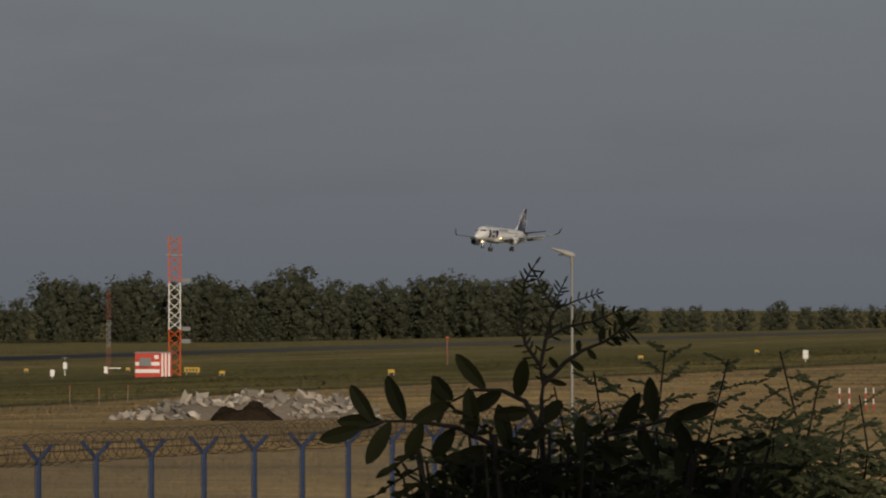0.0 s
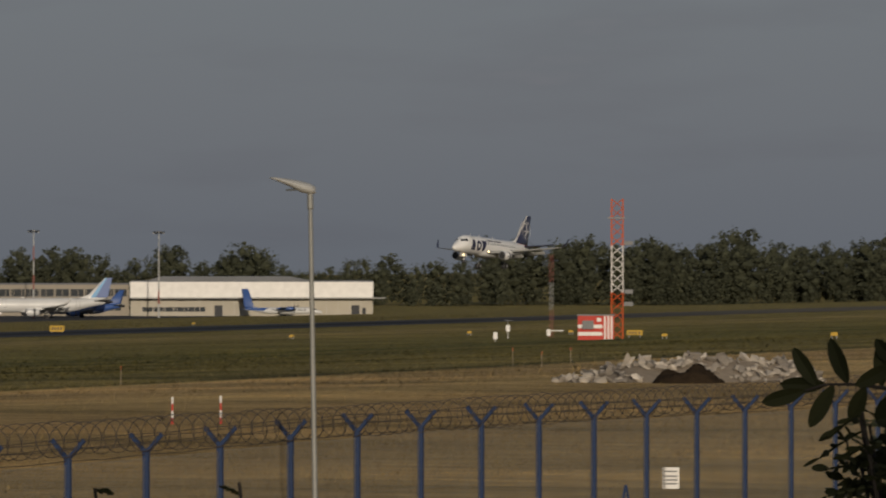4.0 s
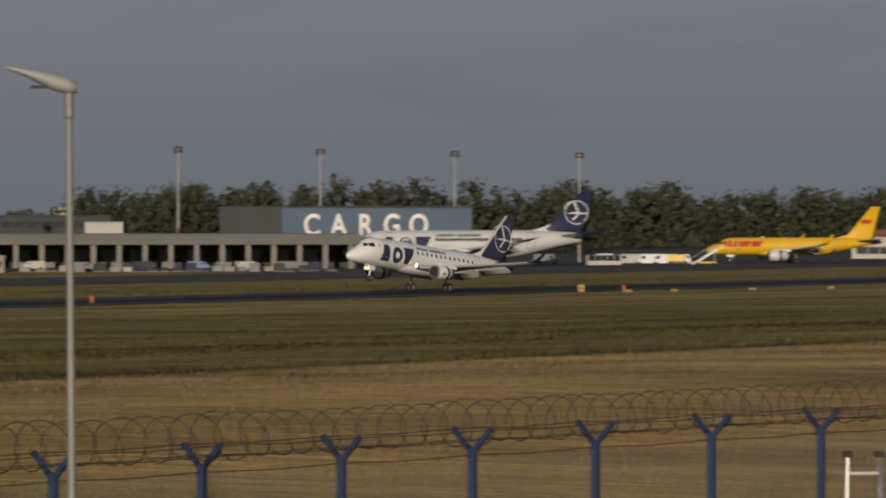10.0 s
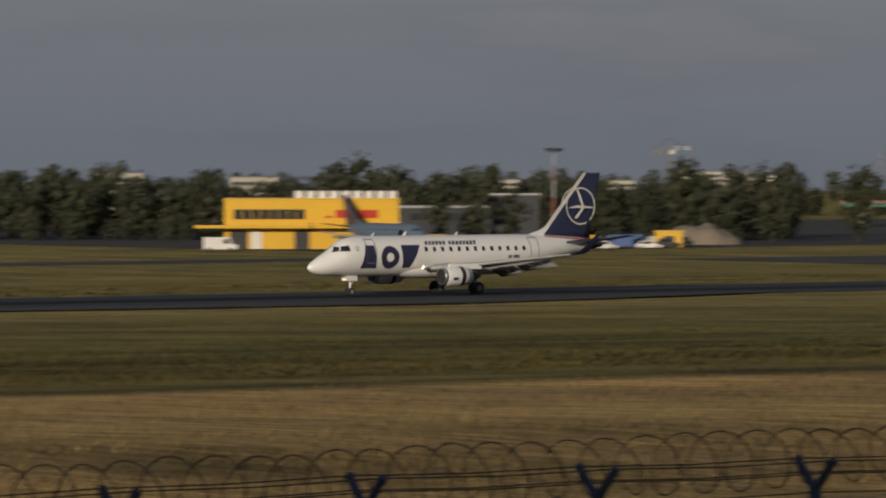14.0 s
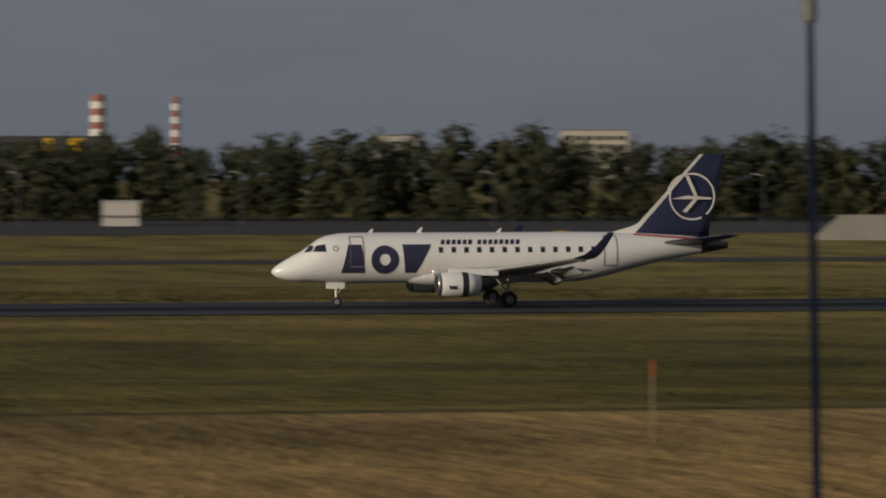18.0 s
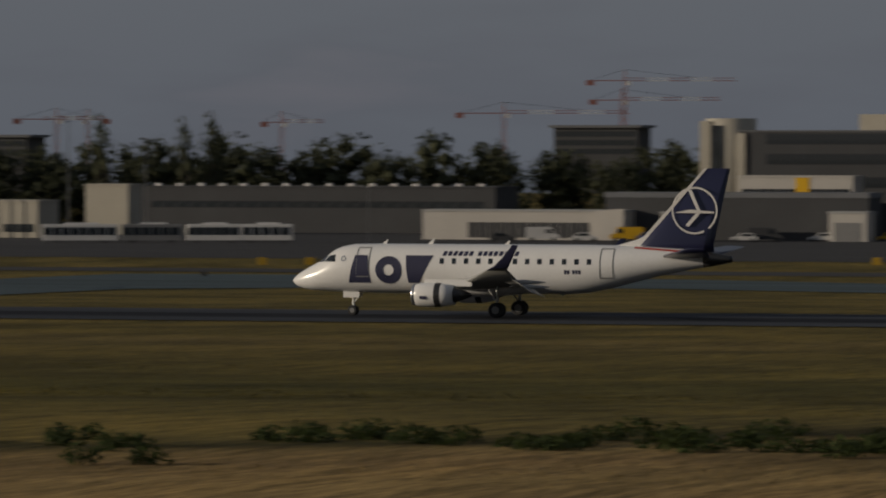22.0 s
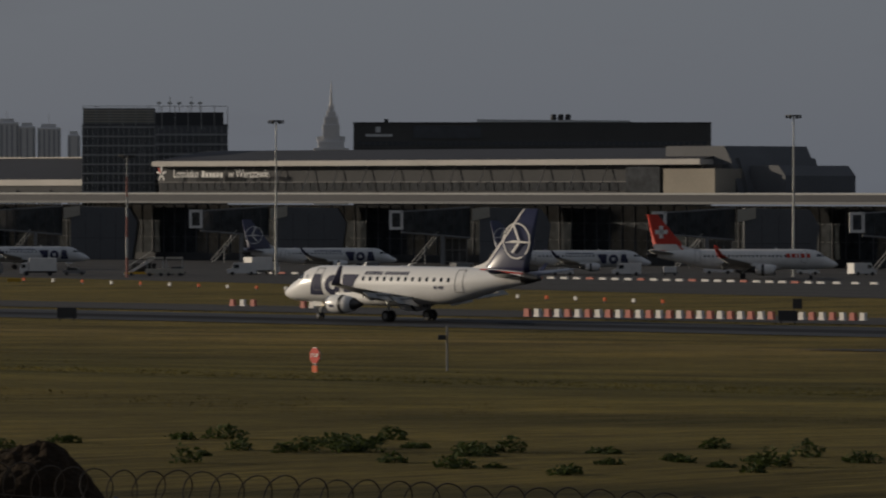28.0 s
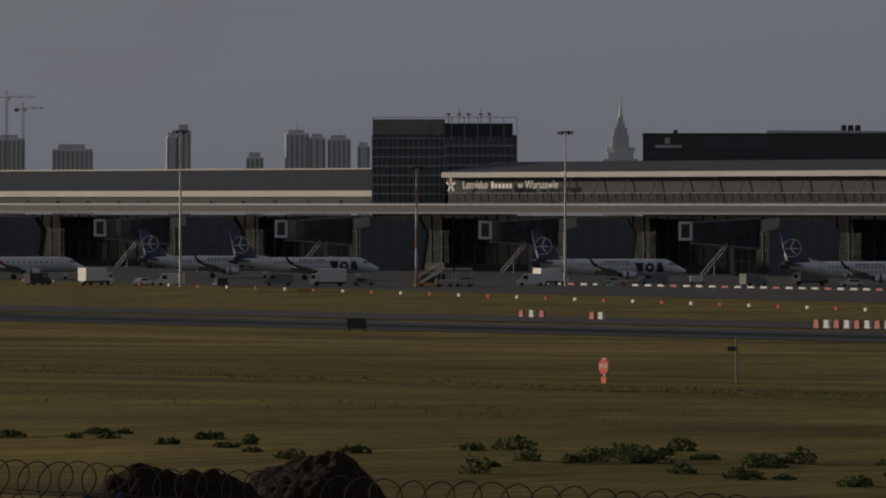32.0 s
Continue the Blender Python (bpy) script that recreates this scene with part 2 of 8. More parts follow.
SAND = mat("pale_gravel", (0.25, 0.22, 0.18), 0.95, vary=0.25, grain=0.8, bump=0.4)
BLUEPAINT = mat("blue_paint", (0.013, 0.029, 0.08), 0.75, vary=0.2, grain=8)
GALV = mat("galvanised_steel", (0.38, 0.38, 0.36), 0.55, 0.5, vary=0.2, grain=6)
WIRE = mat("dull_wire", (0.3, 0.27, 0.21), 0.6, 0.4, vary=0.3, grain=10)
RUSTWIRE = mat("weathered_wire", (0.055, 0.042, 0.03), 0.7, 0.2, vary=0.3, grain=10)
WHITE = mat("white_aircraft_paint", (0.74, 0.73, 0.71), 0.3, vary=0.06, grain=1.5, bump=0.0, coat=0.4)
# white of the parked jets, dimmed to hold the shade at the gates
PARKEDWHITE = mat("dimmed_aircraft_white", (0.52, 0.52, 0.515), 0.4, vary=0.1, grain=1.2, bump=0.0, coat=0.2)
# white body of the striped jet, with its bluish shade mixed into the colour
SHADEDWHITE = mat("shaded_aircraft_white", (0.3, 0.31, 0.35), 0.45, vary=0.1, grain=1.2, bump=0.0)
WHITEW = mat("white_wall", (0.42, 0.395, 0.36), 0.75, vary=0.12, grain=0.7)
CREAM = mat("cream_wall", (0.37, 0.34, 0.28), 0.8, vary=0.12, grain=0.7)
GREYW = mat("grey_cladding", (0.18, 0.18, 0.18), 0.85, vary=0.15, grain=0.7)
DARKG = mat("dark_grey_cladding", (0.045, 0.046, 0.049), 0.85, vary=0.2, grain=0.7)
BLACKISH = mat("black_rubber", (0.018, 0.018, 0.019), 0.8, vary=0.3, grain=6)
NAVY = mat("navy_paint", (0.018, 0.02, 0.055), 0.3, vary=0.12, grain=2, bump=0.0, coat=0.4)
NAVYMATT = mat("navy_matt", (0.018, 0.02, 0.055), 0.75, vary=0.12, grain=2, bump=0.0)
REDP = mat("red_paint", (0.42, 0.045, 0.03), 0.45, vary=0.15, grain=3)
ORANGEP = mat("orange_red_paint", (0.5, 0.1, 0.03), 0.5, vary=0.2, grain=3)
WHITEP = mat("white_paint", (0.62, 0.60, 0.57), 0.5, vary=0.12, grain=4)
LAMPGREY = mat("dull_zinc", (0.22, 0.22, 0.205), 0.6, 0.3, vary=0.2, grain=6)
BARRIERRED = mat("faded_barrier_red", (0.4, 0.11, 0.075), 0.6, vary=0.2, grain=3)
OLIVEGREY = mat("stained_concrete", (0.13, 0.125, 0.115), 0.9, vary=0.2, grain=0.7)
MASTPALE = mat("weathered_white_paint", (0.36, 0.36, 0.35), 0.6, vary=0.15, grain=2)
DARKROOF = mat("dark_roof_sheet", (0.022, 0.023, 0.03), 0.7, vary=0.2, grain=0.5)
GATEGREY = mat("gate_wall_panel", (0.1, 0.102, 0.108), 0.8, vary=0.15, grain=0.6)
OLIVEWALL = mat("olive_grey_panel", (0.075, 0.071, 0.063), 0.8, vary=0.15, grain=0.6)
TEAL = mat("teal_print", (0.03, 0.1, 0.12), 0.5, vary=0.3, grain=1)
BEIGE = mat("weathered_beige_wall", (0.26, 0.23, 0.185), 0.85, vary=0.15, grain=0.7)
DULLRED = mat("faded_red_paint", (0.26, 0.1, 0.08), 0.7, vary=0.15, grain=1)
TANWOOD = mat("weathered_wood", (0.25, 0.2, 0.14), 0.9, vary=0.2, grain=5)
YELLOW = mat("yellow_paint", (0.62, 0.36, 0.01), 0.4, vary=0.08, grain=2, bump=0.0)
SIGNYELLOW = mat("dull_sign_yellow", (0.4, 0.245, 0.012), 0.65, vary=0.12, grain=3)
LIME = mat("lime_paint", (0.19, 0.3, 0.02), 0.35, vary=0.08, grain=2, bump=0.0)
SKYBLUE = mat("sky_blue_paint", (0.1, 0.28, 0.5), 0.4, vary=0.1, grain=2, bump=0.0)
MIDBLUE = mat("mid_blue_paint", (0.035, 0.08, 0.24), 0.4, vary=0.1, grain=2, bump=0.0)
CARGOBLUE = mat("blue_cladding", (0.08, 0.115, 0.17), 0.85, vary=0.12, grain=0.6)
METAL = mat("bare_metal", (0.5, 0.5, 0.5), 0.28, 0.9, vary=0.15, grain=4, bump=0.0)
DARKMETAL = mat("dark_metal", (0.06, 0.06, 0.06), 0.4, 0.7, vary=0.2, grain=4)
GLASS = glass("window_glass")
GLASSB = glass("facade_glass", (0.03, 0.034, 0.038), 0.08)
ROOFM = mat("roof_metal", (0.13, 0.135, 0.145), 0.75, 0.1, vary=0.15, grain=0.5)
ROOFW = mat("pale_roof", (0.34, 0.34, 0.33), 0.75, 0.2, vary=0.12, grain=0.5)
BRICKRED = mat("red_brown_wall", (0.13, 0.035, 0.03), 0.8, vary=0.2, grain=1)
GREENB = mat("green_steel", (0.03, 0.13, 0.09), 0.6, vary=0.15, grain=1)
# bark of the near bush, its shade put into the colour
TWIG = mat("shaded_twig_bark", (0.022, 0.018, 0.014), 0.9, vary=0.3, grain=6)
BARK = mat("bark", (0.07, 0.055, 0.04), 0.95, vary=0.3, grain=3, bump=0.3)
# leaf green with extra blue mixed in for the haze over the belts
LEAF = foliage("tree_leaves", (0.066, 0.074, 0.05), .35)
LEAFD = foliage("dark_tree_leaves", (0.058, 0.066, 0.04), .35)
SHRUB = foliage("shrub_leaves", (0.04, 0.058, 0.018))
FINELEAF = foliage("fine_bush_leaves", (0.17, 0.185, 0.1), .4)
# leaves of the near bush, coloured almost black to stand for shade
BUSH = foliage("shaded_bush_leaves", (0.022, 0.028, 0.012))
STRAW = foliage("dry_grass_blades", (0.22, 0.162, 0.078), 0.8)
LAMPGLOW = glow("landing_light", (1.0, 0.72, 0.36), 7)

# skyline colours are made paler to carry the aerial haze
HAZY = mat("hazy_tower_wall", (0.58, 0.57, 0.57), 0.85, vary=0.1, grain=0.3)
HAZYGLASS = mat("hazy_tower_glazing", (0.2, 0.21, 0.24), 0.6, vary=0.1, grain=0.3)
for m in (DARKSOIL, REDP, ORANGEP):
    for node in m.node_tree.nodes:
        if node.type == "BSDF_PRINCIPLED":
            node.inputs["Specular IOR Level"].default_value = 0.12

# ---- building tools ----
def mesh_of(name, verts, faces, material, smooth=False):
    me = bpy.data.meshes.new(name)
    me.from_pydata([tuple(v) for v in verts], [], [tuple(f) for f in faces])
    mats = material if isinstance(material, (list, tuple)) else [material]
    for m in mats:
        me.materials.append(m)
    if smooth:
        me.polygons.foreach_set("use_smooth", [True] * len(me.polygons))
    me.update()
    return me


def thing(name, m=None, label="", category="", group="", kind=""):
    ob = new(name)
    ob.empty_display_size = 0.5
    if m is not None:
        ob.matrix_world = m
    return tagged(ob, label, category, group, kind)


def part(name, shape, material, parent, label="", m=None, smooth=False):
    """One mesh object under a thing or part. shape: (verts, faces), a bmesh or a ready mesh."""
    if isinstance(shape, bmesh.types.BMesh):
        me = bpy.data.meshes.new(name)
        shape.to_mesh(me)
        shape.free()
        me.materials.append(material)
    elif isinstance(shape, bpy.types.Mesh):
        me = shape
    else:
        me = mesh_of(name, shape[0], shape[1], material, smooth)
    ob = new(name, me)
    if parent is not None:
        ob.parent = parent
    if m is not None:
        ob.matrix_basis = m
    return tagged(ob, label)


def join(*shapes):
    v, f = [], []
    for a, b in shapes:
        n = len(v)
        v += [tuple(q) for q in a]
        f += [tuple(i + n for i in q) for q in b]
    return v, f


def moved(shape, m):
    return [tuple(m @ Vector(v)) for v in shape[0]], shape[1]


def box(x0, x1, y0, y1, z0, z1, bevel=0.0):
    """A box with chamfered vertical edges and top where bevel is given."""
    if not bevel:
        v = [(x, y, z) for z in (z0, z1) for x, y in ((x0, y0), (x1, y0), (x1, y1), (x0, y1))]
        return v, [(3, 2, 1, 0), (4, 5, 6, 7), (0, 1, 5, 4), (1, 2, 6, 5), (2, 3, 7, 6), (3, 0, 4, 7)]
    c = bevel

    def ring(k, z):
        a, b2, d, e = x0 + k, x1 - k, y0 + k, y1 - k
        return [(a + c, d, z), (b2 - c, d, z), (b2, d + c, z), (b2, e - c, z), (b2 - c, e, z), (a + c, e, z), (a, e - c, z), (a, d + c, z)]
    v = ring(0, z0) + ring(0, z1 - c) + ring(c * 0.7, z1)
    f = [tuple(range(7, -1, -1)), tuple(range(16, 24))]
    for k in (0, 8):
        f += [(k + i, k + (i + 1) % 8, k + 8 + (i + 1) % 8, k + 8 + i) for i in range(8)]
    return v, f


def prism(poly, y0, y1):
    """A polygon in x and z, drawn out along y."""
    n = len(poly)
    v = [(x, y0, z) for x, z in poly] + [(x, y1, z) for x, z in poly]
    return v, [tuple(range(n)), tuple(range(2 * n - 1, n - 1, -1))] + [(i + n, (i + 1) % n + n, (i + 1) % n, i) for i in range(n)]


def rod(a, b, r, r2=None, n=8):
    a, b = Vector(a), Vector(b)
    r2 = r if r2 is None else r2
    d = (b - a).normalized()
    s = d.cross(Vector((0, 0, 1)))
    s = s.normalized() if s.length > 1e-4 else Vector((1, 0, 0))
    u = d.cross(s)
    v = [tuple(c + (s * math.cos(q) + u * math.sin(q)) * k) for c, k in ((a, r), (b, r2)) for q in (2 * math.pi * i / n for i in range(n))]
    return v, [tuple(range(n - 1, -1, -1)), tuple(range(n, 2 * n))] + [(i, (i + 1) % n, (i + 1) % n + n, i + n) for i in range(n)]


def lathe(profile, n=20, axis="x"):
    """A turned form: (along, radius) pairs."""
    v, f = [], []
    for x, r in profile:
        for i in range(n):
            q = 2 * math.pi * i / n
            c, s = math.cos(q) * r, math.sin(q) * r
            v.append({"x": (x, c, s), "y": (c, x, s), "z": (c, s, x)}[axis])
    for k in range(len(profile) - 1):
        f += [(k * n + i, k * n + (i + 1) % n, (k + 1) * n + (i + 1) % n, (k + 1) * n + i) for i in range(n)]
    f += [tuple(range(n - 1, -1, -1)), tuple(range((len(profile) - 1) * n, len(profile) * n))]
    return v, f


def loft(rings):
    n = len(rings[0])
    v = [p for r in rings for p in r]
    f = []
    for k in range(len(rings) - 1):
        f += [(k * n + i, k * n + (i + 1) % n, (k + 1) * n + (i + 1) % n, (k + 1) * n + i) for i in range(n)]
    f += [tuple(range(n - 1, -1, -1)), tuple(range((len(rings) - 1) * n, len(rings) * n))]
    return v, f


def text_part(words, size, material, parent, m, label="", name="lettering", depth=0.02):
    cu = bpy.data.curves.new(name, "FONT")
    cu.body, cu.size, cu.extrude = words, size, depth
    cu.align_x, cu.align_y = "CENTER", "CENTER"
    cu.materials.append(material)
    ob = new(name, cu)
    ob.parent = parent
    ob.matrix_basis = m
    return tagged(ob, label)


# ---- the lie of the land: flat by the fence, falling to the runway and on to the apron ----
KNOTS = [(-400, 9.0), (-30, 9.7), (4, 9.6), (12, 8.4), (28, 6.3), (80, 6.2), (110, 5.6), (200, 2.6), (330, 0.0), (362, 0.0), (585, -5.0), (1750, -5.0), (6000, -85.0)]


def land(y):
    for (a, za), (b, zb) in zip(KNOTS, KNOTS[1:]):
        if y <= b:
            return za + (zb - za) * max(0.0, y - a) / (b - a)
    return KNOTS[-1][1]


def at(b, r, z=None, turn=0.0):
    """A pose on the land at compass bearing b and range r, turned to face the eye, then by turn."""
    x, y = r * math.sin(radians(b)), r * math.cos(radians(b))
    return pose(x, y, land(y) if z is None else z, 0, 0, -b + turn)


APRON = 1.4386


def far(b, r, turn=0.0):
    """A pose on the apron's level beyond the runway; r counts as seen over the runway's level."""
    return at(b, r * APRON, -5.0, turn)


def span(b0, b1, r):
    """Half the width that two bearings enclose on the apron at r."""
    return math.radians(abs(b1 - b0)) * r * APRON / 2

# ---- ground, runway, taxiways ----
def sheet(name, x0, x1, y0, y1, dz, material, label, category, skew=0.0, nx=1):
    """A strip of surface laid on the land."""
    ys = sorted({y0, y1, *[k for k, _ in KNOTS if y0 < k < y1]})
    xs = [x0 + (x1 - x0) * i / nx for i in range(nx + 1)]
    v = [(x, y + skew * x, land(y + skew * x) + dz) for y in ys for x in xs]
    w = nx + 1
    f = [(k * w + i, k * w + i + 1, (k + 1) * w + i + 1, (k + 1) * w + i) for k in range(len(ys) - 1) for i in range(nx)]
    ob = new(name, mesh_of(name, v, f, material))
    return tagged(ob, label, category, kind="structure")


def build_ground():
    ys = sorted({k for k, _ in KNOTS[1:-1]} | set(range(-30, 600, 10)) | {-400, 800, 1200, 2000, 3000, 4700})
    xs = [-4700, -2500, -1200] + list(range(-900, 1500, 60)) + [1700, 2500, 4700]
    v = [(x, y, land(y) + (0.08 * noise.noise((x * 0.03, y * 0.05, 0)) if 60 < y < 330 else 0)) for y in ys for x in xs]
    w = len(xs)
    f = [(k * w + i, k * w + i + 1, (k + 1) * w + i + 1, (k + 1) * w + i) for k in range(len(ys) - 1) for i in range(w - 1)]
    tagged(new("ground", mesh_of("ground", v, f, GRASS, True)), "dry olive and straw coloured airfield grass", "ground", kind="structure")
    sheet("runway", -1200, 2600, 334.5, 358.5, 0.05, RUNWAY, "dark rubber-streaked asphalt runway", "runway", nx=40)
    sheet("apron", 900, 1392, 590, 1000, 0.04, TAXI, "grey asphalt and concrete apron", "apron", nx=20)
    sheet("apron", 560, 900, 720, 1000, 0.04, TAXI, "grey asphalt apron before the warehouse", "apron", nx=6)
    sheet("taxiway", 560, 900, 590, 645, 0.05, TAXI, "grey taxiway between strips of grass", "taxiway", nx=6)
    sheet("apron", -150, 560, 846, 1000, 0.04, TAXI, "grey asphalt apron before the trees", "apron", nx=4)
    sheet("apron", -330, -150, 745, 1000, 0.04, TAXI, "grey asphalt apron before the sheds", "apron", nx=4)
    sheet("apron", -1300, -330, 551, 1000, 0.04, TAXI, "grey asphalt apron before the terminal", "apron", skew=-0.2, nx=20)
    sheet("taxiway", -330, 560, 664, 684, 0.05, TAXI, "narrow grey taxiway across the grass", "taxiway", nx=10)
    sheet("taxiway", -1300, -240, 374, 460, 0.05, TAXI, "wide dark asphalt taxiway behind the runway", "taxiway", nx=20)
    sheet("turn_off", -225, -196, 276, 334.4, 0.06, TAXI, "short asphalt turn-off beside the runway", "taxiway", nx=2)
    v = [(120, 331), (222, 326), (240, 320), (256, 316), (272, 322), (304, 334.4), (120, 334.4)]
    tagged(new("runway_shoulder", mesh_of("runway_shoulder", [(x, y, land(y) + .1) for x, y in v], [tuple(range(7))], TAXI)), "widened grey asphalt edge beside the runway", "runway", kind="structure")
    sheet("hardstand", 139, 153, 138, 150, 0.06, TAXI, "small dark tarred hardstand among marker stakes", "hardstand", nx=4)
    # curved exit road
    line = [(4.5, 1.8, 1.818), (2, 1.71, 1.818), (0, 1.676, 1.816), (-3, 1.62, 1.76), (-7, 1.56, 1.65), (-11, 1.485, 1.58), (-15, 1.41, 1.51), (-18, 1.37, 1.495),
            (-20.5, 1.351, 1.51), (-22.5, 1.43, 1.6), (-24, 1.51, 1.66), (-26, 1.56, 1.63), (-27.6, 1.6, 1.606)]
    fine = [tuple(p[k] + (q[k] - p[k]) * i / 4 for k in range(3)) for p, q in zip(line, line[1:]) for i in range(4)] + [line[-1]]
    v, w = [], 13
    for b, a0, a1 in fine:
        c = math.cos(radians(b))
        r0, r1 = [min(3.28 / max(.001, math.tan(radians(a)) - 0.02242 * c), 16.4 / math.tan(radians(a))) for a in (a1, a0)]
        for i in range(w):
            r = r0 + (r1 - r0) * i / (w - 1)
            v.append((r * math.sin(radians(b)), r * c, land(r * c) + .07))
    f = [(k * w + i, k * w + i + 1, (k + 1) * w + i + 1, (k + 1) * w + i) for k in range(len(fine) - 1) for i in range(w - 1)]
    tagged(new("exit_road", mesh_of("exit_road", v, f, EXIT)), "bluish grey curved asphalt exit road", "road", kind="structure")
    pts = [(-12.5, 82), (-9.5, 85.6), (-5.5, 91.1), (-1.9, 99.2), (2, 109.7), (8, 124), (13, 135)]
    v = [(x + o, y - o * .4, land(y) + .05) for x, y in pts for o in (-.2, .2)]
    tagged(new("footpath", mesh_of("footpath", v, [(2 * i, 2 * i + 1, 2 * i + 3, 2 * i + 2) for i in range(6)], DARKSOIL)), "narrow dark trodden path across the grass", "path", kind="structure")


def build_grass():
    """Tussocks over the visible field: upright leaning blades, coarser far out."""
    rg = np.random.RandomState(11)
    vs = []
    for n, y0, y1, wide, tall in ((240000, 44, 150, .00055, .05), (185000, 120, 334, .0006, .045), (40000, 360, 470, .0009, .09)):
        y = 1 / rg.uniform(1 / y1, 1 / y0, n)
        b = np.radians(rg.uniform(-52, 79, n))
        x = y * np.tan(b)
        R = np.hypot(x, y)
        keep = ~((y > 359) & (x > -190) & (x < 45)) & (x > -560) & (x < 1150) & ((x > 0) | (rg.random_sample(n) < .85)) & ~((x > -226) & (x < -195) & (y > 275) & (y < 335)) & ~((y > 372) & (x < -238) & (y < 440)) & ~((y > 84 + .02 * x) & (y < 89 + .02 * x) & (x > 30) & (x < 150) & (rg.random_sample(n) < .6))
        x, y, R = x[keep], y[keep], R[keep]
        n = len(x)
        z = np.interp(y, [k for k, _ in KNOTS], [q for _, q in KNOTS]) - .02
        q = rg.uniform(0, math.pi, n)
        w = np.clip(wide * R, .03, .4) * rg.uniform(.6, 1.4, n)
        patch = 1 + .15 * np.sin(x * .11 + 2 * np.sin(y * .13)) * np.sin(y * .31 + x * .05)
        hh = tall * np.clip(R / 120, .8, 1.6) * rg.uniform(.5, 1.4, n) * patch + .02
        short = np.clip((x + 10) / 60, .62, 1)
        hh, w = hh * short, w * (.5 + .5 * short)
        cx, cy = np.cos(q) * w / 2, np.sin(q) * w / 2
        lx, ly = rg.normal(0, .3, n) * hh, rg.normal(0, .3, n) * hh
        flip = np.where(cx * y - cy * x > 0, 1, -1)
        cx, cy = cx * flip, cy * flip
        vs.append(np.stack([np.stack([x - cx, y - cy, z], 1), np.stack([x + cx, y + cy, z], 1), np.stack([x + lx, y + ly, z + hh], 1)], 1))
    v = np.concatenate(vs).reshape(-1, 3)
    n = len(v) // 3
    me = bpy.data.meshes.new("grass_tussocks")
    me.vertices.add(3 * n)
    me.vertices.foreach_set("co", v.ravel())
    me.loops.add(3 * n)
    me.loops.foreach_set("vertex_index", np.arange(3 * n, dtype=np.int32))
    me.polygons.add(n)
    me.polygons.foreach_set("loop_start", np.arange(0, 3 * n, 3, dtype=np.int32))
    me.materials.append(BLADES)
    me.update()
    # blades shade as the turf they make up
    up = np.repeat(rg.normal(0, 1, (n, 3)) * np.interp(v[::3, 0], [-20, 60], [.42, .18])[:, None], 3, 0)
    up[:, 2] = 1
    me.normals_split_custom_set_from_vertices((up / np.linalg.norm(up, axis=1)[:, None]).tolist())
    tagged(new("grass_tussocks", me), "dry uneven airfield grass in tussocks", "grass", kind="stuff")



def build_tussocks():
    """Taller dry grass in clumps on the unmown strip inside the fence."""
    rg = np.random.RandomState(23)
    n = 210000
    y = 1 / rg.uniform(1 / 108, 1 / 46, n)
    x = y * np.tan(np.radians(rg.uniform(8, 76, n)))
    lump = np.sin(x * .9 + 3 * np.sin(y * .35)) * np.sin(y * .8 + x * .23) + .6 * np.sin(x * 2.3 + y * 1.1)
    keep = lump + rg.uniform(-.9, .9, n) > .1
    x, y, lump = x[keep], y[keep], lump[keep]
    n = len(x)
    z = np.interp(y, [k for k, _ in KNOTS], [q for _, q in KNOTS]) - .02
    q, w = rg.uniform(0, math.pi, n), rg.uniform(.012, .03, n)
    hh = rg.uniform(.06, .2, n) * np.clip(.7 + .35 * lump, .5, 1.3)
    cx, cy = np.cos(q) * w / 2, np.sin(q) * w / 2
    lx, ly = rg.normal(0, .3, n) * hh, rg.normal(0, .3, n) * hh
    v = np.stack([np.stack([x - cx, y - cy, z], 1), np.stack([x + cx, y + cy, z], 1), np.stack([x + lx, y + ly, z + hh], 1)], 1).reshape(-1, 3)
    me = bpy.data.meshes.new("dry_tussocks")
    me.vertices.add(3 * n)
    me.vertices.foreach_set("co", v.ravel())
    me.loops.add(3 * n)
    me.loops.foreach_set("vertex_index", np.arange(3 * n, dtype=np.int32))
    me.polygons.add(n)
    me.polygons.foreach_set("loop_start", np.arange(0, 3 * n, 3, dtype=np.int32))
    me.materials.append(STRAW)
    me.update()
    tagged(new("dry_tussocks", me), "clumps of tall dry straw-coloured grass", "grass", kind="stuff")


build_ground()
build_grass()
build_tussocks()

# ---- aircraft ----
# stations of a regional jet's body: metres behind the nose, axis height, half height, half width
BODY = [(0, 2.25, .02, .02), (.12, 2.26, .2, .21), (.35, 2.28, .38, .4), (.8, 2.34, .6, .64), (1.4, 2.46, .82, .88), (2.0, 2.6, .99, 1.06), (2.5, 2.78, 1.18, 1.2),
        (3.0, 2.94, 1.38, 1.31), (3.5, 3.04, 1.5, 1.39), (4.4, 3.11, 1.6, 1.47), (6, 3.12, 1.62, 1.5), (12, 3.12, 1.62, 1.5), (19, 3.12, 1.62, 1.5), (20.4, 3.17, 1.57, 1.48),
        (22, 3.32, 1.4, 1.4), (23.5, 3.5, 1.19, 1.25), (25, 3.66, .97, 1.05), (26.5, 3.77, .77, .82), (28, 3.83, .55, .55), (29.2, 3.84, .36, .34), (29.9, 3.84, .2, .18)]


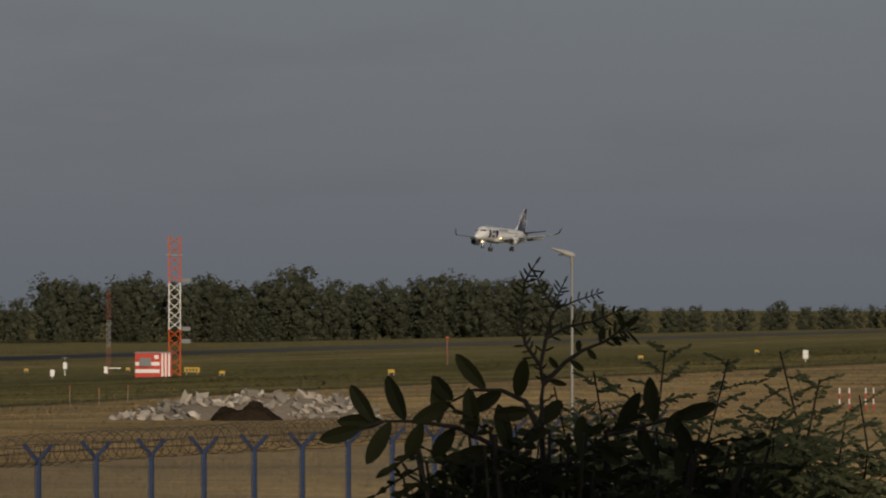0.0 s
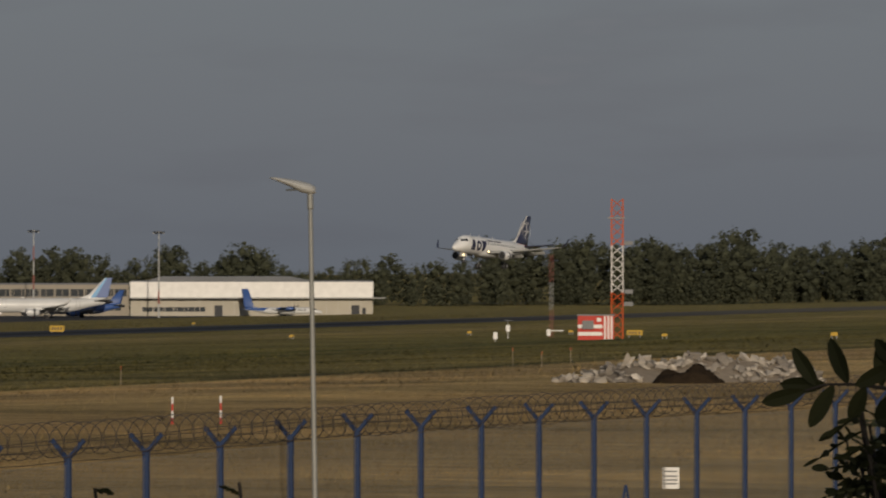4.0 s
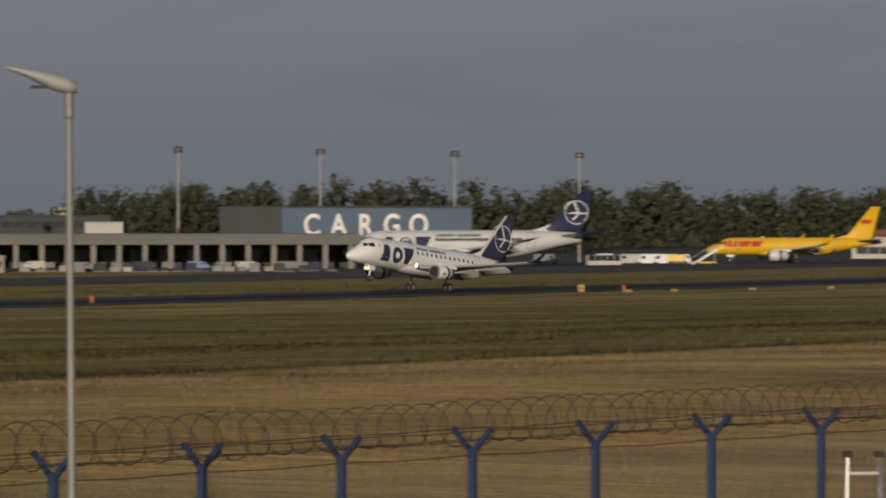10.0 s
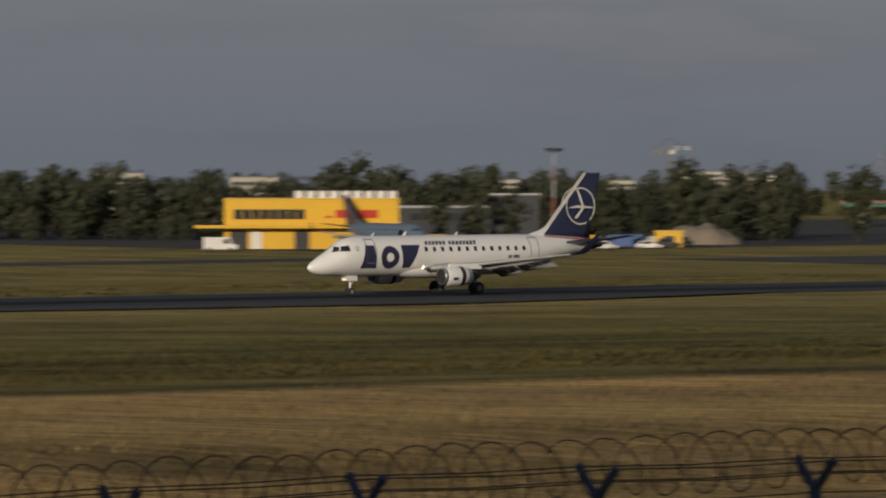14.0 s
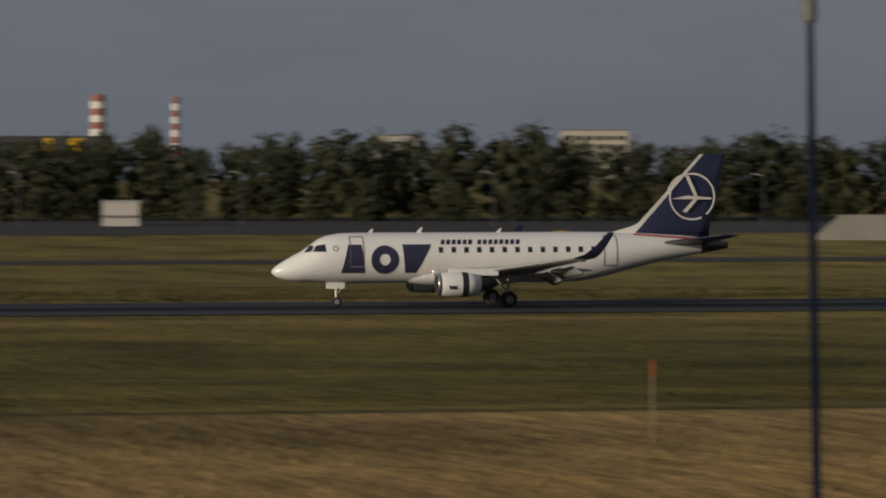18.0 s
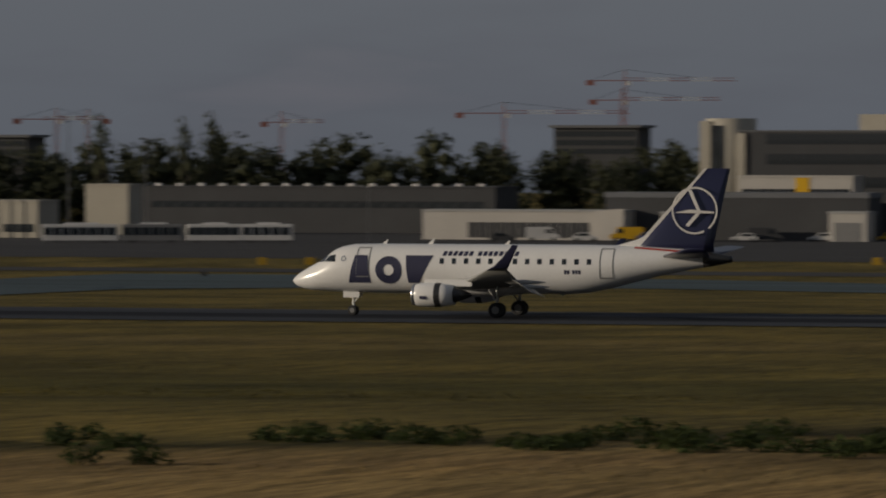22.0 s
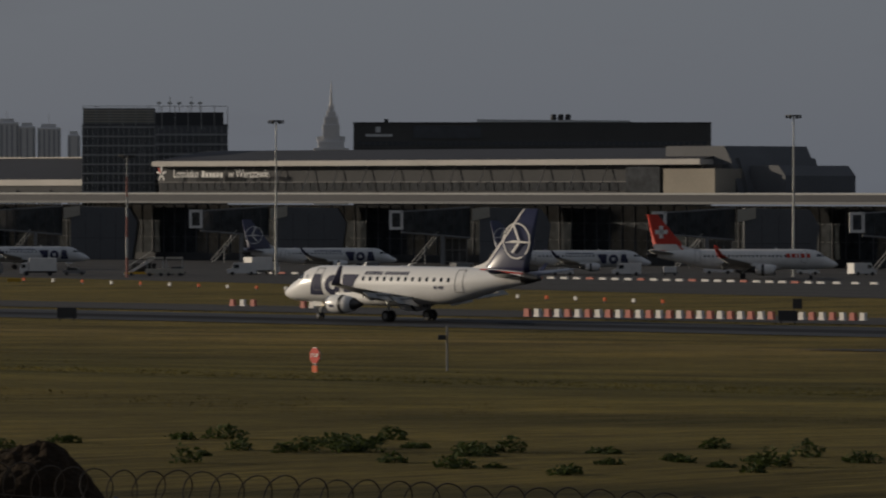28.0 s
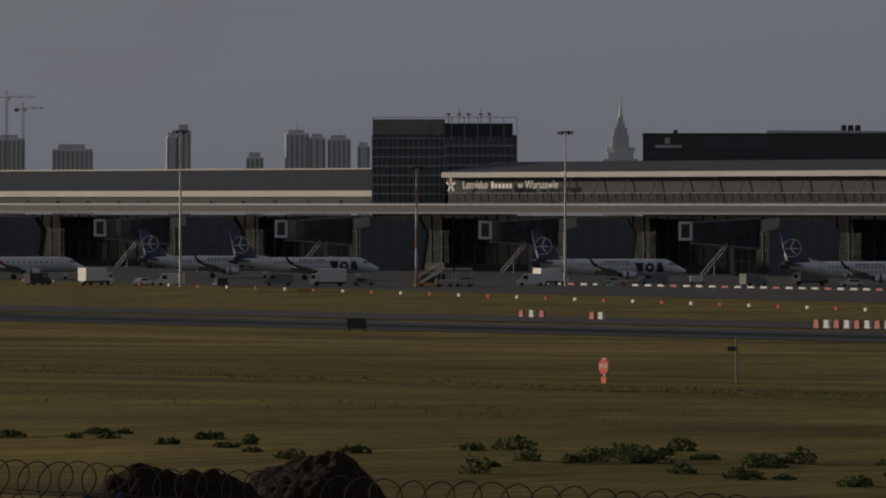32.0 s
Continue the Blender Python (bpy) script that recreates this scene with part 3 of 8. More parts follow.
class Hull:
    """The body's skin, scaled to length and girth, standing on its wheels."""

    def __init__(self, length, girth, axis):
        self.k, self.g = length / 29.9, girth / 3.24
        self.rows = [(d * self.k, axis + (c - 3.12) * self.g, h * self.g, w * self.g) for d, c, h, w in BODY]
        self.gear = 14.9 * self.k

    def station(self, d):
        for a, b in zip(self.rows, self.rows[1:]):
            if d <= b[0]:
                q = max(0.0, (d - a[0]) / (b[0] - a[0]))
                return [a[i] + (b[i] - a[i]) * q for i in (1, 2, 3)]
        return self.rows[-1][1:]

    def point(self, d, z, side, lift=0.012):
        c, h, w = self.station(d)
        q = max(-1.0, min(1.0, (z - c) / h))
        y = (w + lift) * math.sqrt(max(0.0, 1 - q * q))
        return (self.gear - d, side * y, c + (h + lift) * q)

    def skin(self, n=32):
        return loft([[(self.gear - d, w * math.cos(2 * math.pi * i / n), c + h * math.sin(2 * math.pi * i / n)) for i in range(n)] for d, c, h, w in self.rows])

    def patch(self, quad, side, nu=6, nv=6, lift=0.012):
        """A four-cornered marking (d, z corners in turn) laid on the skin."""
        (a, b, c, e) = quad
        v, f = [], []
        for j in range(nv + 1):
            for i in range(nu + 1):
                s, q = i / nu, j / nv
                d = (a[0] * (1 - s) + b[0] * s) * (1 - q) + (e[0] * (1 - s) + c[0] * s) * q
                z = (a[1] * (1 - s) + b[1] * s) * (1 - q) + (e[1] * (1 - s) + c[1] * s) * q
                v.append(self.point(d, z, side, lift))
        f = [(j * (nu + 1) + i, j * (nu + 1) + i + 1, (j + 1) * (nu + 1) + i + 1, (j + 1) * (nu + 1) + i) for j in range(nv) for i in range(nu)]
        return v, f

    def ring(self, d, z, r0, r1, side, n=28, a0=0, a1=360, lift=0.014, flat=None):
        v, f = [], []
        for i in range(n + 1):
            q = radians(a0 + (a1 - a0) * i / n)
            for r in (r0, r1):
                v.append(self.point(d + r * math.cos(q), z + r * math.sin(q), side, lift))
        f = [(2 * i, 2 * i + 1, 2 * i + 3, 2 * i + 2) for i in range(n)]
        return v, f


AIRFOIL = [(0, 0), (.04, .035), (.15, .06), (.35, .065), (.6, .048), (.85, .018), (1, 0), (.85, -.012), (.6, -.03), (.35, -.045), (.15, -.04), (.04, -.025)]


def blade(sections, gear):
    """A wing or tail surface: sections of (d of leading edge, y, z, chord, thickness)."""
    return loft([[(gear - d - u * c, y, z + t * c * k) for u, t in AIRFOIL] for d, y, z, c, k in sections])


def fin_shape(sections, gear):
    return loft([[(gear - d - u * c, t * c * k, z) for u, t in AIRFOIL] for d, z, c, k in sections])


def plate(points, gear, y, thick=0.02):
    """A flat marking on the fin: (d, z) outline, both faces."""
    return prism([(gear - d, z) for d, z in points], y - thick, y + thick)


def wheel(parent, x, y, r, w, m=None, hub=False):
    tyre = part("wheel", lathe([(-w * .5, r * .55), (-w * .5, r * .85), (-w * .3, r), (w * .3, r), (w * .5, r * .85), (w * .5, r * .55)], 14, "y"), BLACKISH, parent, m=pose(x, y, r), smooth=False)
    if hub:
        part("rim", lathe([(-w * .52, r * .5), (-w * .42, r * .56), (w * .42, r * .56), (w * .52, r * .5)], 10, "y"), GREYW, tyre, "grey metal rim")
    return tyre


def nacelle(parent, x, y, z, r, length, cowl):
    """x: front lip. The hollow front shows the fan."""
    e = part("engine", moved(lathe([(0.02 * length, r * .74), (0, r * .82), (-.02 * length, r * .88), (-.12 * length, r * .97), (-.3 * length, r), (-.55 * length, r * .96), (-.78 * length, r * .8)], 24), pose(x, y, z)), cowl, parent, smooth=True)
    part("intake_lip", moved(lathe([(0.03 * length, r * .7), (0.045 * length, r * .78), (0.03 * length, r * .86), (-.03 * length, r * .895)], 24), pose(x, y, z)), METAL, e, "bare metal intake lip", smooth=True)
    part("fan", moved(lathe([(.048 * length, r * .1), (.046 * length, r * .72), (.03 * length, r * .72)], 20), pose(x, y, z)), BLACKISH, e, "dark fan opening")
    part("reverser_band", moved(lathe([(-.42 * length, r * .985), (-.425 * length, r * 1.008), (-.53 * length, r * .99), (-.54 * length, r * .96)], 24), pose(x, y, z)), DARKMETAL, e, "dark grooved band")
    part("exhaust", moved(lathe([(-.74 * length, r * .72), (-.8 * length, r * .62), (-.95 * length, r * .42), (-1.12 * length, r * .12)], 18), pose(x, y, z)), DARKMETAL, e, "dark exhaust cone", smooth=True)
    return e


def windows(parent, hull, z, starts, side, w=0.24, h=0.34, skip=()):
    for i, d in enumerate(starts):
        if i in skip:
            continue
        part("cabin_window", hull.patch([(d - w / 2, z - h / 2), (d + w / 2, z - h / 2), (d + w / 2, z + h / 2), (d - w / 2, z + h / 2)], side, 2, 2, 0.008), GLASS, parent)


def airliner(label, length, girth, axis, wingspan, fin_top, m, body=None, fin=None, cowl=None, engine_r=0.78, low=True, n_windows=16, name="airliner", belly=None, glassy=True, group="", first=7.0, winglets=True):
    """A twin-jet with low wings on its wheels; origin on the ground under the main wheels, nose to +x."""
    body, fin, cowl = body or WHITE, fin or WHITE, cowl or body or WHITE
    h = Hull(length, girth, axis)
    k, g, G = h.k, h.g, h.gear
    s = wingspan / 26.0
    p = thing(name, m, label, "aircraft", group)
    hull = part("fuselage", h.skin(), body, p, smooth=True)
    if belly:
        part("belly_paint", join(*[h.patch([(2 * k, axis - 1.55 * g), (27 * k, axis - 1.0 * g), (24 * k, axis - .55 * g), (4 * k, axis - .75 * g)], sd, 24, 4, .01) for sd in (1, -1)]), belly, hull, smooth=True)
    for sd in (1, -1):
        zr = axis - 1.05 * g
        wing = part("wing", blade([(10.6 * k, sd * 1.1 * g, zr, 6.0 * s, 1.1), (11.6 * k, sd * 1.9 * g, zr + .06 * s, 5.2 * s, 1), (13.6 * k, sd * 5.0 * s, zr + .42 * s, 3.4 * s, .9), (17.0 * k, sd * 12.0 * s, zr + 1.25 * s, 1.4 * s, .8)], G), ROOFW, p, "pale grey swept wing", smooth=True)
        if winglets:
            part("winglet", blade([(17.02 * k, sd * 12.0 * s, zr + 1.25 * s, 1.36 * s, .8), (17.55 * k, sd * 12.4 * s, zr + 1.46 * s, 1.02 * s, .8), (18.2 * k, sd * 12.7 * s, zr + 2.0 * s, .72 * s, .8), (18.95 * k, sd * 12.95 * s, zr + 2.85 * s, .42 * s, .8)], G), fin, wing, "upturned winglet", smooth=True)
        else:
            part("wing_tip", blade([(17.0 * k, sd * 12.0 * s, zr + 1.25 * s, 1.4 * s, .8), (19.2 * k, sd * 13.6 * s, zr + 1.7 * s, .3 * s, .8)], G), ROOFW, wing, "raked wing tip", smooth=True)
        for y0, y1, d0, d1, z0, z1, c in ((2.0, 4.8, 16.9, 16.9, .0, .34, 1.3), (5.2, 8.8, 17.0, 17.6, .36, .78, 1.0)):
            part("flap", loft([[(G - d * k - u * c * s * .86, sd * y * s, zr + zz * s - .1 - u * c * s * .5 + t * .7 * c * s) for u, t in AIRFOIL] for y, d, zz in ((y0, d0, z0), (y1, d1, z1))]), ROOFW, wing, "lowered flap", smooth=True)
        for yy in (3.6, 6.9):
            part("flap_fairing", moved(lathe([(0, .02), (-.3, .12), (-1.2, .17), (-2.2, .1), (-2.7, .02)], 8), pose(G - (15.2 + yy * .22) * k, sd * yy * s, zr + (yy - 2) * .12 * s - .22)), ROOFW, wing, smooth=True)
        ez = max(engine_r + .45, zr - .55 * s)
        nacelle(p, G - 9.95 * k, sd * 4.6 * s, ez, engine_r, 3.4 * max(1.0, engine_r / .8), cowl)
        part("pylon", loft([[(G - d * k, sd * 4.6 * s + y, z) for y, z in ((-.1, ez + engine_r * .7), (.1, ez + engine_r * .7), (.08, zr + .45 * s), (-.08, zr + .45 * s))] for d in (10.6, 13.8)]), cowl, p)
        part("tailplane", blade([(25.3 * k, sd * .5 * g, axis + .85 * g, 3.3 * s, .9), (28.2 * k, sd * 5.0 * s, axis + 1.45 * g, 1.4 * s, .8)], G), fin if fin is NAVY else ROOFW, p, "swept tailplane", smooth=True)
        leg = part("main_gear", join(rod((0, sd * 2.6 * s, .4), (0, sd * 2.5 * s, zr + .2), .1), rod((0, sd * 2.5 * s, .9), (.9, sd * 2.1 * s, zr), .05)), GALV, p)
        for dy in (-.3, .3):
            wheel(leg, 0, sd * 2.6 * s + dy * s, .5 * s ** .5, .34, hub=name == "regional_jet" and not group)
        if glassy:
            part("cockpit_window", h.patch([(2.5 * k, axis + .42 * g), (3.35 * k, axis + .42 * g), (3.3 * k, axis + .9 * g), (2.75 * k, axis + .8 * g)], sd, 4, 4), GLASS, hull, "dark cockpit side window")
            part("windscreen", h.patch([(2.02 * k, axis + .36 * g), (2.44 * k, axis + .42 * g), (2.66 * k, axis + .78 * g), (2.45 * k, axis + .8 * g)], sd, 4, 4), GLASS, hull, "dark windscreen")
        windows(hull, h, axis + .52 * g, [first * k + i * ((20.75 - first) * k / max(1, n_windows)) for i in range(n_windows + 1 if n_windows else 0)], sd, .3 * k, .36 * g)
        for d in (4.85, 21.45):
            o = [(d * k, axis - .55 * g), ((d + .92) * k, axis - .55 * g), ((d + .92) * k, axis + 1.38 * g), (d * k, axis + 1.38 * g)]
            e = .06 * g
            x0, x1, z0, z1 = o[0][0], o[1][0], o[0][1], o[2][1]
            bars = [h.patch([(xa, za), (xb, za), (xb, zb), (xa, zb)], sd, 3, 10, .02) for xa, xb, za, zb in ((x0, x1, z0, z0 + e), (x0, x1, z1 - e, z1), (x0, x0 + e, z0, z1), (x1 - e, x1, z0, z1))]
            part("cabin_door", join(*bars), GREYW, hull, "thin door outline")
    part("fin", fin_shape([(23.2 * k, axis + 1.2 * g, 5.6 * k, .8), (23.75 * k, axis + 1.65 * g, 5.0 * k, .75), (28.2 * k, fin_top, 1.65 * k, .75)], G), fin, p, "tall swept tail fin", smooth=True)
    part("dorsal_fillet", prism([(G - 22.0 * k, axis + 1.5 * g), (G - 24.6 * k, axis + 1.35 * g), (G - 24.45 * k, axis + 2.35 * g), (G - 23.6 * k, axis + 1.95 * g)], -.12 * k, .12 * k), body, p)
    part("tail_cone", loft([[(G - d, w * 1.03 * math.cos(a), c + q * 1.03 * math.sin(a)) for a in (2 * math.pi * i / 16 for i in range(16))] for d, (c, q, w) in ((u * k, h.station(u * k)) for u in (28.15, 28.6, 29.2, 29.7, 30.0))]), DARKMETAL, p, "dark exhaust cone in the tail", smooth=True)
    part("wing_fairing", loft([[(G - d * k, w * g * math.cos(a), axis + (-1.12 + q * math.sin(a)) * g) for a in (2 * math.pi * i / 20 for i in range(20))] for d, w, q in ((7.9, .4, .2), (8.8, .9, .5), (10, 1.18, .7), (13.5, 1.25, .74), (15.8, 1.0, .55), (17.6, .4, .2))]), body, p, "rounded fairing under the wing roots", smooth=True)
    leg = part("nose_gear", join(rod((G - 4.2 * k, 0, .3), (G - 4.2 * k, 0, axis - 1.4 * g), .08), rod((G - 4.2 * k, 0, .8), (G - 5.0 * k, 0, axis - 1.5 * g), .04), box(G - 4.7 * k, G - 3.6 * k, -.32, -.28, axis - 1.95 * g, axis - 1.45 * g), box(G - 4.7 * k, G - 3.6 * k, .28, .32, axis - 1.95 * g, axis - 1.45 * g)), WHITE, p)
    for dy in (-.2, .2):
        wheel(leg, G - 4.2 * k, dy, .33, .2, hub=name == "regional_jet" and not group)
    part("antenna", prism([(G - 9.3 * k, axis + 1.55 * g), (G - 9.7 * k, axis + 1.55 * g), (G - 9.85 * k, axis + 1.95 * g), (G - 9.75 * k, axis + 1.95 * g)], -.03, .03), WHITE, p)
    return p, h, hull


def crane_emblem(p, h, axis, fin_top, r, d, z, pale=None):
    """The ring and bird-like strokes on a dark fin, as plain shapes."""
    pale = pale or WHITEP
    for sd in (1, -1):
        y = sd * .31 * h.k
        v, f = [], []
        n = 40
        for i in range(n + 1):
            q = radians(-50 + 345 * i / n)
            for rr in (r * .925, r):
                v.append((h.gear - d - rr * math.cos(q), y, z + rr * math.sin(q)))
        f = [(2 * i, 2 * i + 1, 2 * i + 3, 2 * i + 2) for i in range(n)]
        part("emblem_ring", (v, f), pale, p, "white ring on the fin")
        strokes = [plate(q, h.gear, y, .012) for q in ([(d - .9 * r, z - .1 * r), (d + .85 * r, z - .12 * r), (d + .85 * r, z - .05 * r), (d - .2 * r, z + .04 * r)],
                                                       [(d - .3 * r, z + .9 * r), (d - .12 * r, z + .85 * r), (d + .25 * r, z), (d + .1 * r, z)],
                                                       [(d + .1 * r, z - .08 * r), (d + .28 * r, z - .08 * r), (d - .25 * r, z - .68 * r), (d - .4 * r, z - .62 * r)])]
        part("emblem_bird", join(*strokes), pale, p, "white stroke emblem")


def title_blocks(h, hull, d, z, height, width, material, sides=(1, -1)):
    """Three heavy slanted title shapes on the body: a plain block, a plain disc-like ring and a plain block."""
    for sd in sides:
        s, H, W = .16 * height, height, width
        part("title_shape", h.patch([(d - .02 * W, z), (d + W * .25, z), (d + W * .21, z + H), (d + s * 1.2, z + H)], sd, 8, 10, .02), material, hull, "heavy navy slanted block")
        part("title_shape", h.ring(d + W * .47, z + H * .47, H * .2, H * .5, sd, lift=.024), material, hull, "heavy navy ring")
        part("title_shape", h.patch([(d + W * .7, z), (d + W * .83, z), (d + W, z + H), (d + W * .67, z + H)], sd, 8, 10, .02), material, hull, "heavy navy slanted block")


def letter_bars(h, hull, d, z, height, widths, material, sides=(1, -1), gap=.35, lean=.2):
    for sd in sides:
        q = d
        for w in widths:
            if w > 0:
                part("letter_bar", h.patch([(q, z), (q + w, z), (q + w + lean * height, z + height), (q + lean * height, z + height)], sd, 2, 2), material, hull)
            q += abs(w) + gap * height


def navy_airline(label, length, girth, axis, wingspan, fin_top, m, engine_r, n_windows, name="airliner", group=""):
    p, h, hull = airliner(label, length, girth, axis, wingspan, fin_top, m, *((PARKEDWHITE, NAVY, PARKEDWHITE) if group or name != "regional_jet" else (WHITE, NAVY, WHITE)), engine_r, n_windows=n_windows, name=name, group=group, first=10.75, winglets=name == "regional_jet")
    k, g = h.k, h.g
    zc = axis + 1.5 * g
    f = (fin_top - zc) / 5.05
    crane_emblem(p, h, axis, fin_top, 1.52 * f, 27.55 * k, zc + 2.35 * f)
    title_blocks(h, hull, 4.4 * k, axis - .93 * g, 1.8 * g, 5.75 * k, NAVYMATT)
    letter_bars(h, hull, 10.75 * k, axis + .86 * g, .3 * g, [.25 * k] * 6 + [-.14 * k] + [.25 * k] * 8, NAVYMATT, gap=.36 * k / g, lean=.25)
    return p, h, hull


def build_landing_jet():
    p, h, hull = navy_airline("white and navy twin-engined regional jet landing and rolling along the runway", 29.9, 3.24, 3.12, 26.0, 9.72, pose(0, 0, 0), .8, 12, "regional_jet")
    for sd in (1, -1):
        # light leading edge and red and white line at the fin's foot
        part("fin_stripe", plate([(23.62, 4.78), (23.95, 4.78), (28.34, 9.72), (28.16, 9.72)], h.gear, sd * .1, .012), WHITEP, p, "white leading edge stripe")
        part("fin_line", h.patch([(23.6, 4.52), (28.6, 4.14), (28.6, 4.26), (23.6, 4.62)], sd, 12, 1), REDP, hull, "thin red line under the fin")
        letter_bars(h, hull, 19.1, 2.84, .26, [.15, .15, -.1, .15, .15, .15], NAVYMATT, (sd,), gap=.2, lean=0)
        can = part("lamp_housing", moved(lathe([(-.12, .12), (-.1, .17), (.16, .19), (.16, .165), (-.08, .15)], 12), pose(h.gear - 10.3, sd * 1.78, 2.2)), WHITE, p, "short round lamp housing")
        part("wing_light", moved(lathe([(-.075, .03), (-.05, .13), (-.07, .148)], 10), pose(h.gear - 10.3, sd * 1.78, 2.2)), LAMPGLOW, can, "lit landing light")
        part("star_badge", h.ring(3.95, 3.75, .14, .2, sd, 5, lift=.02), CARGOBLUE, hull, "small ring of grey marks")
        part("engine_mark", prism([(h.gear - 11.0, 0), (h.gear - 10.5, 0), (h.gear - 10.45, .2), (h.gear - 10.95, .2)], sd * 5.4 - .012, sd * 5.4 + .012), NAVYMATT, p, "small navy mark on the cowling", m=pose(0, 0, 1.25))
        for q in (6.2, 14.6):
            part("blade_aerial", prism([(h.gear - q, 4.7), (h.gear - q - .3, 4.7), (h.gear - q - .42, 4.98), (h.gear - q - .32, 4.98)], -.02, .02), WHITE, p) if sd > 0 else None
    part("taxi_light", moved(lathe([(0, .02), (.05, .08), (0, .1)], 10), pose(h.gear - 4.0, 0, 1.25)), LAMPGLOW, p, "lit nose gear light")
    return p


landing_jet = build_landing_jet()


# ---- trees ----
def crown_arrays(height, width, n, seed, base=0.18, tall=False, leaf=0.42):
    """Leaf clumps over many uneven lobes, with small inner masses: vertices and faces."""
    rg = np.random.RandomState(seed)
    lobes = []
    for i in range(46 if not tall else 30):
        q = rg.uniform(0, 2 * math.pi)
        zz = rg.uniform(base + 0.04, 0.97)
        ww = math.sin(math.pi * min(1, max(0.05, (zz - base * .5) / (1.08 - base * .5)))) ** (0.75 if not tall else 0.5)
        rr = math.sqrt(rg.uniform(0.06, 1)) * 0.4 * width * ww
        size = width * (rg.uniform(0.07, 0.14) if not tall else rg.uniform(0.13, 0.22)) * (0.6 + 0.5 * ww)
        lobes.append((rr * math.cos(q), rr * math.sin(q), zz * height, size, size * rg.uniform(1.0, 1.7 if not tall else 2.0)))
    cores = []
    for i in range(11):
        zz = base + .1 + (.78 - base) * i / 10
        ww = math.sin(math.pi * min(1, max(0.05, (zz - base * .5) / (1.08 - base * .5)))) ** 0.75
        q, rr = i * 2.4, .16 * width * ww
        cores.append((rr * math.cos(q), rr * math.sin(q), zz * height, width * .15 * ww, height * .1))
    L = np.array(lobes)
    pick = L[rg.randint(0, len(L), n)]
    d = rg.normal(size=(n, 3))
    d[:, 2] += 0.2
    d /= np.linalg.norm(d, axis=1)[:, None]
    rad = rg.uniform(0.72, 1.22, n)[:, None]
    c = pick[:, :3] + d * np.stack([pick[:, 3], pick[:, 3], pick[:, 4]], 1) * rad
    face = d + rg.normal(0, .45, (n, 3))
    face /= np.linalg.norm(face, axis=1)[:, None]
    u = np.cross(face, rg.normal(size=(n, 3)))
    u /= np.linalg.norm(u, axis=1)[:, None]
    w = np.cross(u, face)
    s = rg.uniform(0.5, 1.5, n)[:, None] * leaf
    v = np.stack([c - u * s, c + u * s, c - w * s * 1.1], 1).reshape(-1, 3)
    vs, fs = v.tolist(), (np.arange(n)[:, None] * 3 + np.array([0, 1, 2])).tolist()
    # inner masses keep the crown from being see-through
    for x, y, z, a, b in cores:
        k = len(vs)
        vs += [(x, y, z - b * .95), (x, y, z + b * .95)] + [(x + a * math.cos(q), y + a * math.sin(q), z + b * .1 * (-1) ** i) for i, q in enumerate((0, 1.57, 3.14, 4.71))]
        for i in range(4):
            fs += [[k, k + 2 + (i + 1) % 4, k + 2 + i], [k + 1, k + 2 + i, k + 2 + (i + 1) % 4]]
    return np.array(vs, dtype=float), fs


CROWNS = [crown_arrays(10, 7.5, 860, s, .06, leaf=.235) for s in (1, 2, 3)] + [crown_arrays(10, 6, 780, s, 0.03, leaf=.225) for s in (4, 5)] + [crown_arrays(10, 3.2, 760, 6, 0.08, True, .16)]


def woods(name, rows, material, label):
    """One joined wood; rows of (x, y, z, proto, size across, height, turn)."""
    vs, fs, n = [], [], 0
    for x, y, z, k, w, hh, q in rows:
        v, f = CROWNS[k]
        c, s = math.cos(q), math.sin(q)
        vs.append(np.stack([x + (v[:, 0] * c - v[:, 1] * s) * w, y + (v[:, 0] * s + v[:, 1] * c) * w, z + v[:, 2] * hh], 1))
        fs += [tuple(i + n for i in p) for p in f]
        n += len(v)
    ob = new(name, mesh_of(name, np.concatenate(vs).tolist(), fs, material))
    return tagged(ob, label, "woods", kind="stuff")


# bearing from, to, range on the apron's level, height, spacing, ranks
BELTS = [(69.0, 74.3, 1260, 18.5, 6.0, 3), (66.4, 69.2, 1240, 13.8, 6.0, 2), (74.3, 79.5, 1330, 11.5, 6.5, 2), (57.2, 66.8, 1090, 16.2, 5.5, 2), (52.3, 57.6, 1010, 17.3, 5.5, 2), (44.0, 53.0, 1060, 10.5, 7.0, 2),
         (33.0, 42.4, 730, 11.6, 5.0, 3), (31.1, 33.5, 800, 11.5, 5.5, 2), (22.0, 29.2, 790, 9.0, 6.0, 2), (2.0, 22.5, 690, 14.6, 5.0, 2), (-10.0, 2.2, 690, 14.0, 5.0, 2), (-24.5, -10.0, 735, 15.5, 5.5, 2), (-32.8, -24.5, 745, 16.0, 5.5, 2),
         (30.0, 54.0, 1330, 10.6, 8.0, 1), (-37.0, 30.0, 1350, 10.8, 8.0, 1), (38.8, 49.6, 1010, 7.6, 7.0, 2), (26.6, 31.4, 735, 3.6, 7.0, 1)]


